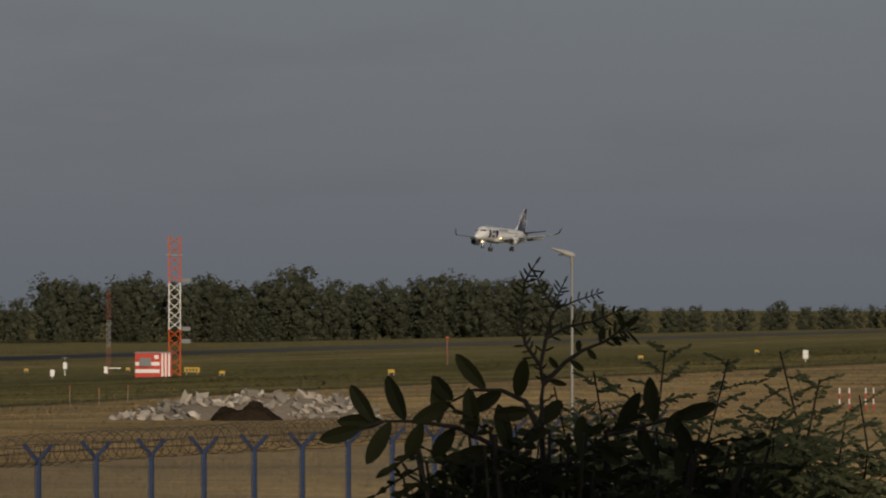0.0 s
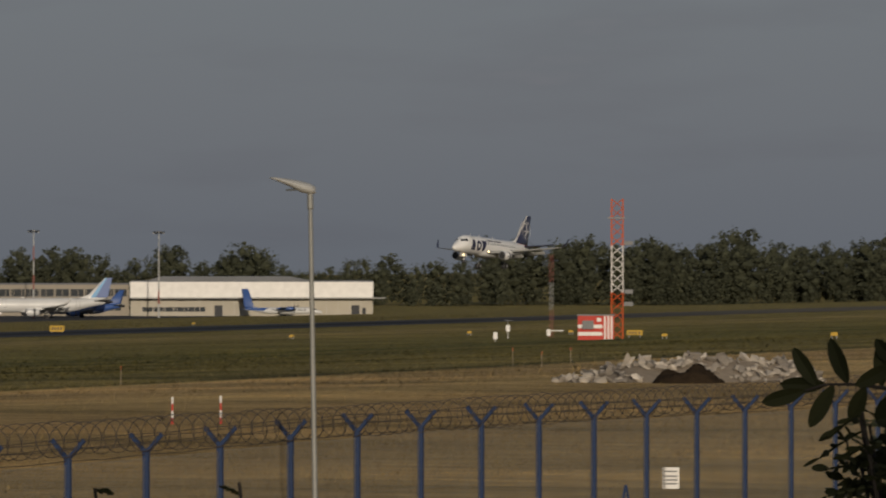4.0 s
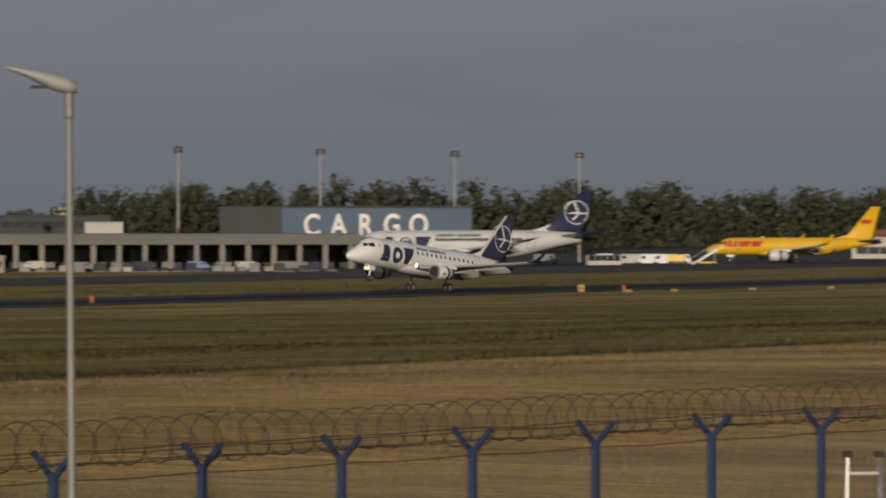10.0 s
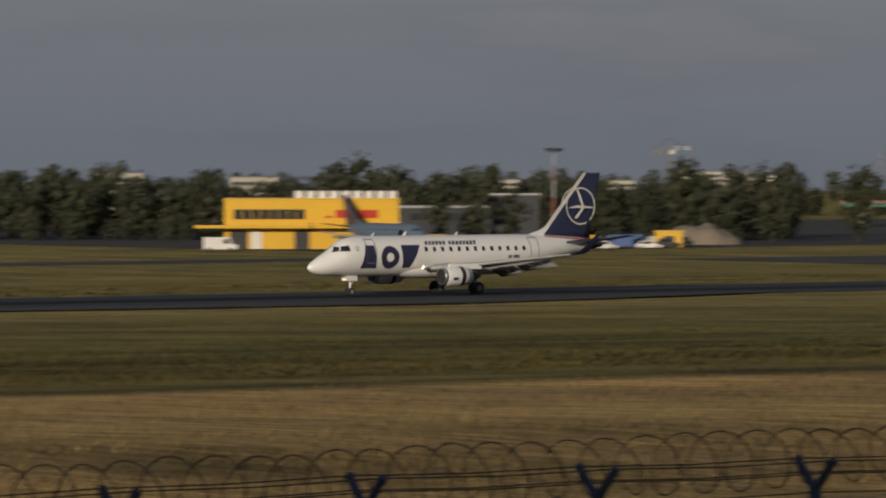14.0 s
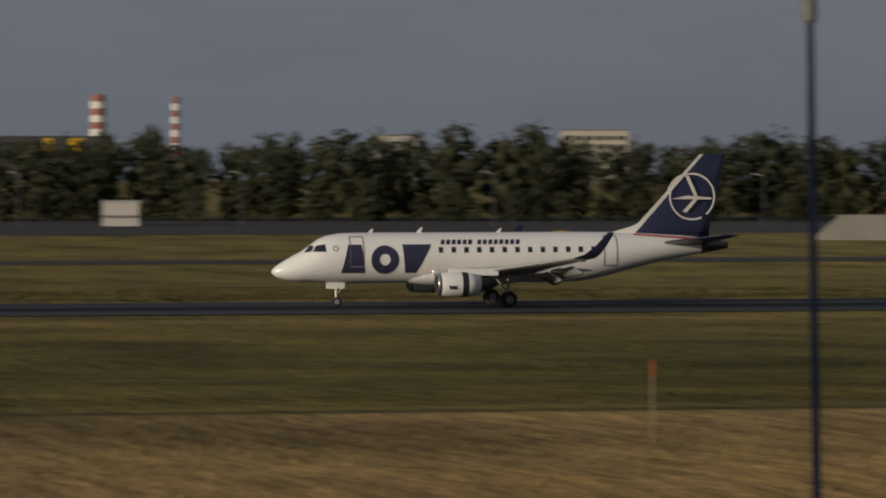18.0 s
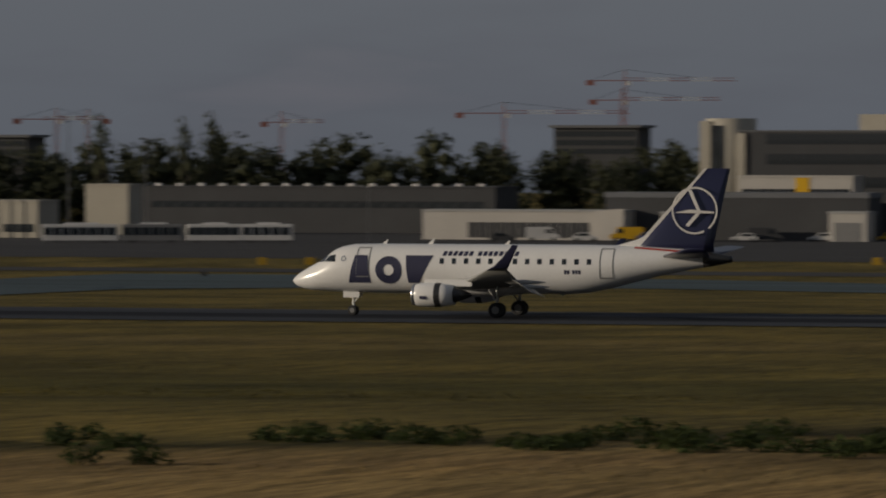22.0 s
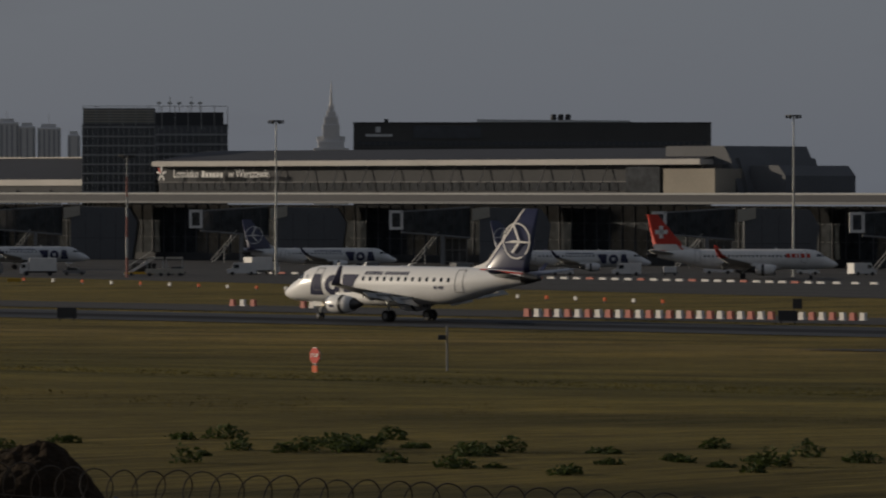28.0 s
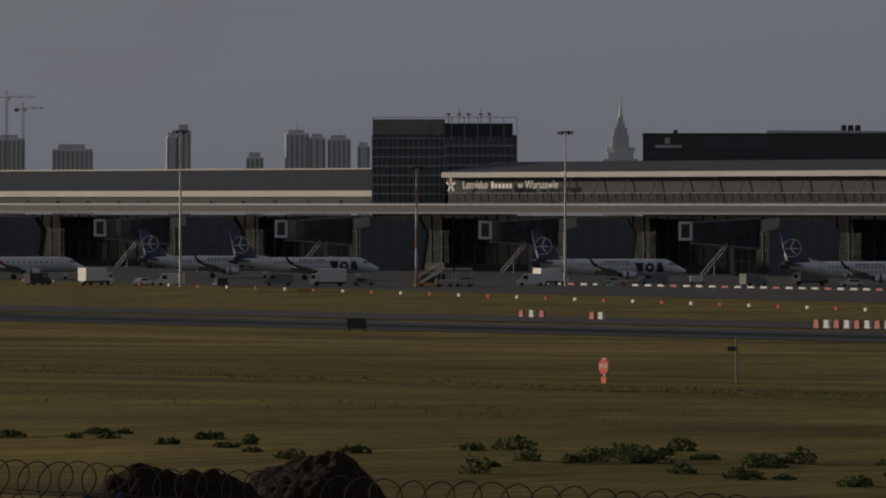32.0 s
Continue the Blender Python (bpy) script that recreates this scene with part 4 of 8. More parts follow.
def build_woods():
    rg = random.Random(7)
    for i, (b0, b1, r, hh, gap, ranks) in enumerate(BELTS):
        rows = []
        R = r * APRON
        n = int(radians(b1 - b0) * R / (gap * 1.05))
        for rank in range(ranks):
            for j in range(n):
                b = radians(b0 + (b1 - b0) * (j + rg.uniform(-.45, .45) + .5) / n)
                rr = R + rank * gap * 1.8 + rg.uniform(-4, 4)
                big = 0.95 + 0.32 * noise.noise((b * 90, rank * 3.1, i)) + rg.uniform(-.1, .1) + (.1 if rg.random() < .1 else 0)
                h1 = hh * big * (1 + 0.06 * rank) / 10
                rows.append((rr * math.sin(b), rr * math.cos(b), -5.3, rg.choice((0, 0, 1, 1, 2, 2, 3, 4)), h1 * rg.uniform(.95, 1.35), h1, rg.uniform(0, 6.28)))
            # undergrowth along the edge
        for j in range(int(n * .9)):
            b = radians(b0 + (b1 - b0) * rg.random())
            rr = R - 6 + rg.uniform(-3, 3)
            h1 = hh * rg.uniform(.3, .58) / 10
            rows.append((rr * math.sin(b), rr * math.cos(b), -5.4 - .8 * h1, rg.choice((3, 4)), h1 * 1.5, h1, rg.uniform(0, 6.28)))
        woods("tree_belt", rows, (LEAF if i < 9 else LEAFD), "dense belt of dark green broadleaf trees beyond the airfield")


build_woods()
CROWN_MESH = {}


def tree(m, height, width, k=0, material=None, label="dark green broadleaf tree beyond the apron", name="tree"):
    """A single tree with tapered trunk, limbs and a crown of leaf clumps."""
    material = material or LEAFD
    p = thing(name, m, label, "tree")
    key = (k, material.name)
    if key not in CROWN_MESH:
        CROWN_MESH[key] = mesh_of("crown", CROWNS[k][0].tolist(), CROWNS[k][1], material)
    r = .018 * height
    part("trunk", join(rod((0, 0, -.2), (0, 0, height * .55), r, r * .5, 7), *[rod((0, 0, height * q), (math.cos(a) * width * .28, math.sin(a) * width * .28, height * (q + .25)), r * .45, r * .15, 5) for q, a in ((.25, 0.4), (.32, 2.4), (.4, 4.4), (.3, 5.5))]), BARK, p)
    c = part("crown", CROWN_MESH[key], material, p)
    wk = (7.5, 7.5, 7.5, 6, 6, 3.2)[k]
    c.matrix_basis = Matrix.Diagonal((width / wk, width / wk, height / 10, 1))
    return p


# trees that stand out of the belts
for b, r, hh, w, k in ((-20.76, 720, 21, 5.5, 5), (-19.9, 720, 20.5, 5, 5), (-19.61, 722, 21.5, 5.5, 5), (-6.33, 700, 18.7, 5.5, 5), (-11.95, 684, 24, 15, 0), (-11.15, 690, 25, 15, 1),
                       (-10.85, 690, 19, 11, 2), (-11.6, 688, 17, 10, 3), (-3.1, 672, 16, 12, 1), (-2.3, 668, 15.5, 11, 2), (-5.0, 676, 15.5, 10, 0), (-1.2, 664, 13, 9, 4), (-4.93, 640, 11.5, 6, 0), (-4.62, 642, 12.5, 7, 1), (-6.9, 676, 17, 15, 2), (-6.0, 680, 16, 12, 1), (0.4, 676, 16, 10, 0),
                       (41.3, 700, 15, 12, 0), (42.2, 706, 14.5, 12, 1), (43.1, 712, 14, 11, 2), (39.3, 722, 14, 10, 3), (36.3, 728, 13, 9, 2), (38.75, 690, 9.5, 7, 0), (39.15, 686, 10.5, 8, 1), (39.5, 690, 10, 8, 2)):
    tree(far(b, r, 40 * k), hh, w, k)
tree(far(-8.15, 660), 8, 4.5, 5, label="small dark spruce before the tank", name="spruce")
# tall unseen trees added behind the eye, towards the sun, to shade the nearest ground
for x, y, hh, w, k in ((-31, -19, 15, 11, 0), (-29.3, 3.2, 17, 10, 1), (-37, 0, 19, 13, 2), (-48, -2, 19, 14, 0), (-60, 1, 19, 13, 1), (-72, -2, 19.5, 14, 2), (-84, 0, 19, 13, 0), (-96, 1, 19, 14, 1), (-108, 0, 19, 13, 2), (-120, 2, 19, 13, 1)):
    tree(pose(x, y, land(y), 0, 0, 50 * k), hh, w, k, LEAF, "tall unseen broadleaf tree added to shade the fence")


# ---- boundary fence, coil, lamps ----
FENCE_TURN, FENCE_AWAY, POST_GAP = 3.0, 38.89, 2.5


def fence_at(s, z=0.0):
    """A point s metres along the fence."""
    q = radians(FENCE_TURN)
    return Vector((FENCE_AWAY * math.sin(q) + s * math.cos(q), FENCE_AWAY * math.cos(q) - s * math.sin(q), z))


def coil_z(s):
    return 8.43 if s > 40 else 8.43 - 0.0062 * (40 - s)


def fork_z(s):
    """The height of the forks, which follows the uneven ground."""
    return coil_z(s) + float(np.interp(s, [-10.1, -10, 18, 27, 33, 40, 63, 75, 82, 88, 100], [-.09, 0, 0, .03, -.02, -.08, -.08, 0, .1, .1, 0]))


def post_mesh():
    """A square post with two arms forking out at the top; local x along the fence, the arms across it."""
    a = .046
    shapes = [box(-a, a, -a, a, -2.15, 0.02, .008)]
    for sd in (1, -1):
        shapes.append(loft([[(dx, sd * y + dy * .7, z - sd * dy * .7) for dx, dy in ((-.028, -.03), (.028, -.03), (.028, .03), (-.028, .03))] for y, z in ((0.01, -.03), (.27, .25))]))
    return join(*shapes)


def build_fence():
    q = radians(FENCE_TURN)
    f = thing("boundary_fence", None, "blue steel wire mesh fence with forked tops and razor coil", "fence")
    first = FENCE_AWAY * math.tan(radians(35.33 - FENCE_TURN)) + .12
    me = mesh_of("post", *post_mesh(), BLUEPAINT)
    for i in range(-34, 40):
        s = first + i * POST_GAP
        c = fence_at(s, fork_z(s))
        ob = part("post", me, BLUEPAINT, f, m=pose(c.x, c.y, c.z, 0, 0, -FENCE_TURN + random.uniform(-2, 2)))
    # chain link: crossed diagonal wires, one panel a piece
    def panel(h=1.95, w=2.5, step=.075, r=.0048):
        shapes = []
        n = int((w + h) / step)
        for k in range(n):
            x0 = -h + k * step
            for sg in (1, -1):
                a = [x0, 0.0]
                b = [x0 + h, h]
                if a[0] < 0:
                    a = [0, -x0]
                if b[0] > w:
                    b = [w, w - x0]
                if a[1] >= h or a[0] >= w:
                    continue
                pa, pb = ((a[0], a[1]), (b[0], b[1])) if sg > 0 else ((w - a[0], a[1]), (w - b[0], b[1]))
                (xa, za), (xb, zb) = pa, pb
                shapes.append(([(xa - r, 0, za), (xa + r, 0, za), (xa, r, za), (xb - r, 0, zb), (xb + r, 0, zb), (xb, r, zb)], [(0, 1, 4, 3), (1, 2, 5, 4), (2, 0, 3, 5)]))
        for z in (.05, 1.0, h - .02):
            shapes.append(rod((0, 0, z), (w, 0, z), .003, n=4))
        return join(*shapes)
    pm = mesh_of("mesh_panel", *panel(), WIRE)
    for i in range(-6, 39):
        s = first + i * POST_GAP
        c = fence_at(s, fork_z(s) - 2.05)
        part("mesh_panel", pm, WIRE, f, m=pose(c.x, c.y, c.z, 0, 0, -FENCE_TURN))
    # straight barbed strands on the fork tips and at the fork's foot
    across = Vector((math.sin(q), math.cos(q), 0))
    for off, dz in ((-.25, .24), (.25, .24), (-.13, .12), (.13, .12), (0, -.06)):
        pts = []
        for i in range(-68, 80):
            s = first + i * POST_GAP / 2
            pts.append(fence_at(s, fork_z(s) + dz - (.02 if i % 2 else 0)) + across * off)
        part("barbed_strand", join(*[rod(a, b, .0065, n=4) for a, b in zip(pts, pts[1:])]), RUSTWIRE, f)
    # razor coil lying in the forks: round loops of uneven size and lean
    cu = bpy.data.curves.new("razor_coil", "CURVE")
    cu.dimensions, cu.bevel_depth, cu.bevel_resolution = "3D", .0085, 0
    sp = cu.splines.new("POLY")
    pts = []
    s0, s1 = first - 84.0, first + 97.0
    pitch, per = .42, 20
    n = int((s1 - s0) / pitch * per)
    rg = random.Random(5)
    rad, tgt, lean, lt = .26, .26, 0, 0
    for i in range(n):
        if i % per == 0:
            tgt, lt = .26 + rg.uniform(-.025, .025), rg.uniform(-.1, .1)
        rad += (tgt - rad) * .15
        lean += (lt - lean) * .15
        a = 2 * math.pi * i / per
        s = s0 + i * pitch / per
        c = fence_at(s + lean * math.sin(a) + (.36 if s < 0 else -.19) * rad * math.cos(a), coil_z(s) + .25 + rad * math.sin(a)) + across * (.98 * rad * math.cos(a))
        pts.append((c.x, c.y, c.z, 1))
    sp.points.add(n - 1)
    sp.points.foreach_set("co", [k for p in pts for k in p])
    cu.materials.append(RUSTWIRE)
    ob = new("razor_coil", cu)
    ob.parent = f
    tagged(ob, "rusty coiled razor wire along the fence top")
    # raking brace on one corner post
    for s, d in ((first + POST_GAP * 27.6, .5), (first + POST_GAP * 27.6, -.5)):
        a, b = fence_at(s, fork_z(s) - 1.3), fence_at(s + d, fork_z(s) - 2.3)
        part("brace", rod(a, b, .03, n=6), BLUEPAINT, f, "raking blue brace")
    c = fence_at(first + POST_GAP * 28.4, 6.42)
    sgn = thing("warning_plate", pose(c.x, c.y - .08, c.z + .62, 0, 0, -70), "small white warning plate on the fence mesh", "sign")
    part("plate", box(-.16, .16, -.01, .01, 0, .4, .004), WHITEP, sgn)
    part("print_bars", join(*[box(-.12, .12, -.016, -.012, z, z + .03) for z in (.08, .15, .22, .31)]), GREYW, sgn, "grey unreadable lines")


build_fence()


def street_lamp(m, height, arm, slim=1.0):
    """A tapered steel pole with one flat leaf-shaped head. arm: +1 or -1, the side it points."""
    p = thing("street_lamp", m, "slim grey steel street lamp with a flat curved head" if slim == 1 else "slim dark blue steel lamp pole by the fence", "lamp", "lamps along the fence")
    slim *= .82
    part("pole", loft([[(slim * r * math.cos(a), slim * r * math.sin(a), z) for a in (2 * math.pi * i / 10 for i in range(10))] for z, r in ((-.2, .07), (0, .07), (.9, .066), (.95, .054), (height - .5, .04), (height, .038))]), LAMPGREY if slim > .7 else BLUEPAINT, p, smooth=True)
    part("collar", moved(lathe([(0, .036), (.02, .046), (.28, .046), (.3, .036)], 10, "z"), pose(0, 0, height - .32)), LAMPGREY, p)
    sec = [(-.08, -.03, .06, .05), (.0, -.01, .12, .08), (.15, .03, .14, .085), (.35, .1, .12, .05), (.52, .15, .07, .025), (.6, .165, .02, .01)]
    rings = [[(arm * x, w * math.cos(a), height + z + t * math.sin(a)) for a in (2 * math.pi * i / 12 for i in range(12))] for x, z, w, t in sec]
    hd = part("lamp_head", loft(rings), ROOFW, p, "flat pale lamp head", smooth=True)
    part("lens", box(arm * .02 if arm > 0 else -.36, .36 if arm > 0 else -.02, -.07, .07, height - .035, height - .005), GLASS, hd)
    return p


for b, r, arm, lean in ((74.49, 146, -1, 0), (67.27, 83, -1, .9), (52.21, 52.4, -1, .4), (15.62, 35.5, -1, .9), (-35.76, 42.4, 1, .1), (-62.0, 66, 1, 0)):
    gz = land(r * math.cos(radians(b)))
    street_lamp(at(b, r) @ pose(0, 0, 0, 0, -lean, 0), 12.4 - gz, arm, .72 if b == 15.62 else 1.0)


# ---- buildings: each faces the eye; local x to the right, y away, z up from the apron ----
def block(name, b0, b1, r, z1, depth, wall, label, roof=None, category="building", turn=0.0, top=.35, over=.15, parent=None):
    """A volume between two bearings with walls and a roof slab that stands a little proud. Gives the thing, half width and height."""
    hw = span(b0, b1, r)
    mid = (b0 + b1) / 2
    # the buildings left of the eye line up with the runway
    p = thing(name, far(mid, r, turn + (mid if -31 < mid < -4 else 0)), label, category)
    h = z1 + 5.0
    part("wall", box(-hw, hw, 0, depth, -.2 if r < 1200 else -60, h), wall, p)
    part("roof", box(-hw - over, hw + over, -over, depth + over, h + .004, h + top), roof or ROOFM, p, "flat roof with a raised edge")
    return p, hw, h


def panes(p, x0, x1, z0, z1, n, material=None, y=0.0, gap=.15, name="window", label="", framed=None):
    """A row of n separate panes set into a front wall, each in a recessed frame."""
    w = (x1 - x0) / n
    g = min(gap, w * .3)
    me = mesh_of(name, *box(0, w - g, -.05, .05, 0, z1 - z0), material or GLASS)
    fr = mesh_of("frame", *join(box(-.06, w - g + .06, -.09, .0, -.1, -.004), box(-.06, w - g + .06, -.09, 0, z1 - z0 + .004, z1 - z0 + .08)), framed or GREYW) if framed else None
    for i in range(n):
        o = part(name, me, material or GLASS, p, label, m=pose(x0 + i * w + g / 2, y, z0))
        if fr:
            part("frame", fr, framed, o)


def ribs(p, x0, x1, n, z0, z1, material, y=-.06, w=.12, name="rib", d=.12):
    me = mesh_of(name, *box(-w / 2, w / 2, -d, 0, 0, z1 - z0), material)
    for i in range(n):
        part(name, me, material, p, m=pose(x0 + (x1 - x0) * i / max(1, n - 1), y, z0))


def light_mast(b, r, height, head="flat", banded=True, base_white=False):
    """A tall apron floodlight mast, painted in red and white bands."""
    p = thing("floodlight_mast", far(b, r), "tall red and white banded floodlight mast" if banded else "tall slim grey floodlight mast", "mast", "apron floodlight masts")
    n = 6
    for i in range(n):
        z0, z1 = height * i / n, height * (i + 1) / n
        r0, r1 = .27 - .026 * i, .27 - .026 * (i + 1)
        part("mast_section", rod((0, 0, z0), (0, 0, z1), r0, r1, 8), (DULLRED if i in ((1,) if base_white else (0, 2, 4)) else MASTPALE) if banded else GALV, p)
    if head == "flat":
        part("platform", moved(lathe([(0, .5), (.1, 1.6), (.25, 1.6), (.3, .5)], 10, "z"), pose(0, 0, height)), DARKMETAL, p, "dark round lamp platform")
        me = mesh_of("floodlight", *box(-.28, .28, -.18, .18, -.3, .12, .04), DARKMETAL)
        for q in range(6):
            part("floodlight", me, DARKMETAL, p, m=pose(1.35 * math.cos(q * 1.047), 1.35 * math.sin(q * 1.047), height - .05, 25, 0, math.degrees(q * 1.047) + 90))
    else:
        part("platform", box(-.9, .9, -.5, .5, height, height + 1.5, .2), DARKMETAL, p, "dark tilted lamp cluster", m=pose(0, 0, 0))
        me = mesh_of("floodlight", *box(-.35, .35, -.3, .1, 0, .5, .05), DARKMETAL)
        for x in (-.5, .5):
            for z in (.2, .85):
                part("floodlight", me, DARKMETAL, p, m=pose(x, -.5, height + z, -25))
    return p


for b, r, hh, kind, wb in ((61.21, 1000, 23.5, "flat", 0), (62.71, 1000, 23, "flat", 0), (64.35, 1000, 22.5, "flat", 0), (65.64, 1000, 22.2, "flat", 1), (57.44, 880, 23.6, "box", 1), (56.15, 840, 23.6, "box", 1),
                           (54.76, 840, 24, "box", 1), (53.29, 840, 24.5, "box", 1), (51.16, 840, 25.3, "box", 1), (49.76, 740, 18.5, "flat", 0), (39.95, 680, 17, "flat", 0)):
    light_mast(b, r, hh, kind, True, bool(wb))
for b, r, hh in ((-34.45, 740, 31), (-39.15, 720, 30), (-44.5, 735, 29.3), (-48.48, 735, 29.5)):
    light_mast(b, r, hh, "flat", False)
light_mast(-46.04, 715, 22.5, "flat", True)


def far_lamp(b, r, h):
    p = thing("street_lamp", far(b, r), "slim grey lamp post before the trees", "lamp", "lamp posts along the far road")
    part("pole", rod((0, 0, -.1), (0, 0, h), .1, .06, 6), GATEGREY, p)
    part("lamp_head", join(rod((0, 0, h - .1), (-1.3, 0, h + .25), .06, n=5), box(-1.9, -.9, -.14, .14, h + .2, h + .34, .03)), ROOFW, p, "flat pale lamp head")


for b, h in ((.8, 9.5), (1.75, 9.2), (2.6, 9), (3.3, 9), (3.85, 9), (4.8, 9.2), (5.35, 9), (7.3, 9), (9.6, 9), (12.2, 9), (15, 8.6), (-1.2, 9), (-3.2, 9.2), (-5.6, 9.2), (-18.0, 9), (-25.2, 9.5)):
    far_lamp(b, 645, h)
for b, h in ((-27.55, 19), (-26.75, 19.5), (-26.5, 17), (-25.42, 18.5), (-23.97, 20), (-23.05, 19), (-22.3, 19.5), (-21.1, 20), (-20.3, 17), (-29.4, 19), (-30.7, 19.5), (3.95, 19)):
    p = thing("flag_mast", far(b, 668), "tall slim grey mast before the trees", "mast", "slim masts before the trees")
    part("shaft", rod((0, 0, -.1), (0, 0, h), .17, .08, 6), GATEGREY, p)
    part("cap", box(-.3, .3, -.2, .2, h + .004, h + .3, .05), DARKMETAL, p)


# ---- hangars ----
def hangars():
    p, hw, h = block("hangar", 65.35, 67.85, 1032, 4.1, 34, CREAM, "long white aircraft hangar with a deep pale fascia", ROOFM)
    part("fascia", box(-hw - .2, hw + .2, -.5, -.004, 5.0, h + .1, .1), WHITEP, p, "deep white fascia")
    part("canopy", box(-hw, hw + 3.4, -3.2, -.5, 4.7, 4.95), ROOFW, p, "thin projecting canopy")
    part("roof_dome", prism([(-hw + 4, h + .3), (-hw + 8, h + 1.5), (hw - 22, h + 1.5), (hw - 16, h + .3)], 6, 28), ROOFM, p, "low grey roof vault")
    for x in (-hw + 23.5, hw - 4.6):
        part("door", box(-1.1, 1.1, -.08, .1, -.1, 2.9), DARKG, p, "dark personnel door", m=pose(x, 0, 0))
    part("door", box(-.5, .5, -.08, .1, -.1, 2.2), DARKG, p, "dark personnel door", m=pose(hw - 2.3, 0, 0))
    panes(p, -hw + 3, -hw + 20, 1.2, 2.4, 6)
    ribs(p, -hw, hw, 22, 0, 4.7, WHITEW)
    p, hw, h = block("hangar", 63.96, 65.33, 1036, 3.4, 30, BEIGE, "older beige hangar with a high glazed band", ROOFM)
    panes(p, -hw + .5, hw - .5, 5.3, 7.2, 16, GLASSB, framed=GREYW)
    panes(p, -hw + 2, hw - 2, 1.4, 3.2, 9, GLASSB)
    ribs(p, -hw, hw, 10, 0, h, BEIGE, w=.4)
    p, hw, h = block("service_building", 60.25, 61.33, 930, 0.4, 12, WHITEW, "low white service building with a red-brown roof", BRICKRED, top=1.6, over=.8)
    panes(p, -hw + 1, hw - 1, 1.2, 2.8, 8, GLASS, framed=GREYW)
    part("porch", box(-2.5, 2.5, -2.4, -.01, 0, 3.3, .1), WHITEW, p)
    p, hw, h = block("white_store", 61.33, 62.55, 945, -1.1, 8, WHITEW, "long plain white store", ROOFW)
    part("gate", box(-1.6, 1.6, -.06, .1, -.1, 3.0), BRICKRED, p, "dark red roller gate", m=pose(-hw + 13.5, 0, 0))
    ribs(p, -hw, hw, 12, 0, h, WHITEW, w=.2)


hangars()


# ---- cargo terminal, canopy and offices ----
def cargo():
    p, hw, h = block("cargo_building", 53.72, 56.33, 836, 7.6, 34, CARGOBLUE, "blue-clad cargo terminal with tall white letters", DARKG)
    part("dark_end", box(-hw - .02, -hw + 13.5, -.25, -.004, 0, h + .02), DARKG, p, "dark clad end")
    ribs(p, -hw + 14, hw - .5, 26, 0, h, CARGOBLUE, w=.1, d=.08)
    for i, c in enumerate("CARGO"):
        o = text_part(c, 6.6, WHITEP, p, pose(-hw + 20.0 + i * 5.8, -.3, h - 3.9, 90) @ Matrix.Diagonal((.78, 1, 1, 1)), "tall white sans-serif letter", "letter", .12)
        o.data.offset = .13
    part("dock_door", box(-hw + 40, -hw + 46, -.2, -.01, 0, 4.4), GREYW, p)
    hw2 = span(49.9, 55.2, 800)
    c = thing("loading_canopy", far(52.55, 806), "long grey loading canopy on concrete pillars", "canopy")
    part("deck", box(-hw2, hw2, 0, 22, 5.1, 7.1), OLIVEGREY, c, "deep grey canopy edge")
    part("roof", box(-hw2 - .2, hw2 + .2, -.2, 22.2, 7.104, 7.3), ROOFM, c)
    # the dark colour of this wall paints the shade under the deck
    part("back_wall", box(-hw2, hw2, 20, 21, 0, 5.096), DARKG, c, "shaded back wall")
    me = mesh_of("pillar", *box(-.55, .55, .4, 1.5, 0, 5.096, .05), CONCRETE)
    for i in range(20):
        part("pillar", me, CONCRETE, c, m=pose(-hw2 + 2 + i * (2 * hw2 - 4) / 19, 0, 0))
    me = mesh_of("dock_gate", *box(-1.6, 1.6, 0, .3, 0, 4.0), GREYW)
    for i in range(16):
        part("dock_gate", me, GREYW, c, m=pose(-hw2 + 5 + i * 6.1, 19.6, 0))
    p, hw, h = block("dark_roofed_hall", 50.05, 52.6, 905, 5.2, 20, DARKG, "dark hall rising behind the loading canopy", DARKG)
    panes(p, -hw + 1, hw - 1, 7.8, 9.2, 18, GLASSB)
    block("roof_plant_room", 52.33, 52.72, 870, 4.0, 6, WHITEW, "white plant room above the canopy", ROOFW)
    p, hw, h = block("office_building", 49.44, 51.04, 792, 6.6, 16, CREAM, "pale office block with a ribbon of windows", ROOFW, top=.5)
    panes(p, -hw + 8.5, hw - 4, 7.6, 9.0, 14, GLASS, framed=GREYW)
    panes(p, -hw + 2, hw - 2, 3.2, 4.4, 18, GLASS)
    part("ground_floor_canopy", box(-hw, hw + 3, -4, -.01, 4.9, 5.4), ROOFW, p)
    panes(p, -hw + 2, hw - 2, .4, 2.6, 10, GLASS)
    p, hw, h = block("warehouse", 45.82, 49.44, 772, 0.3, 24, GREYW, "long low white corrugated warehouse", ROOFW)
    ribs(p, -hw, hw, 48, 0, h, WHITEW, w=.16)
    panes(p, -hw + 3, -hw + 10, 3.0, 4.2, 4, GLASS)
    panes(p, hw - 30, hw - 4, 3.2, 4.0, 10, GLASS)
    part("upper_roof", box(-hw + 12, hw - 4, 5, 20, h + .36, h + 1.3), ROOFW, p)
    p, hw, h = block("guard_hut", 45.86, 46.23, 752, -3.0, 4, CREAM, "small cream hut by the warehouse", ROOFW)
    panes(p, -hw + .8, hw - .8, .9, 1.6, 3, GLASS)
    # road bridge behind the airfield
    b = thing("road_bridge", far(44.6, 860), "long green steel road bridge on pillars", "bridge")
    hw = span(42.9, 46.3, 860)
    part("girder", box(-hw, hw, 0, 3, 4.4, 5.3, .1), GREENB, b, "green girder")
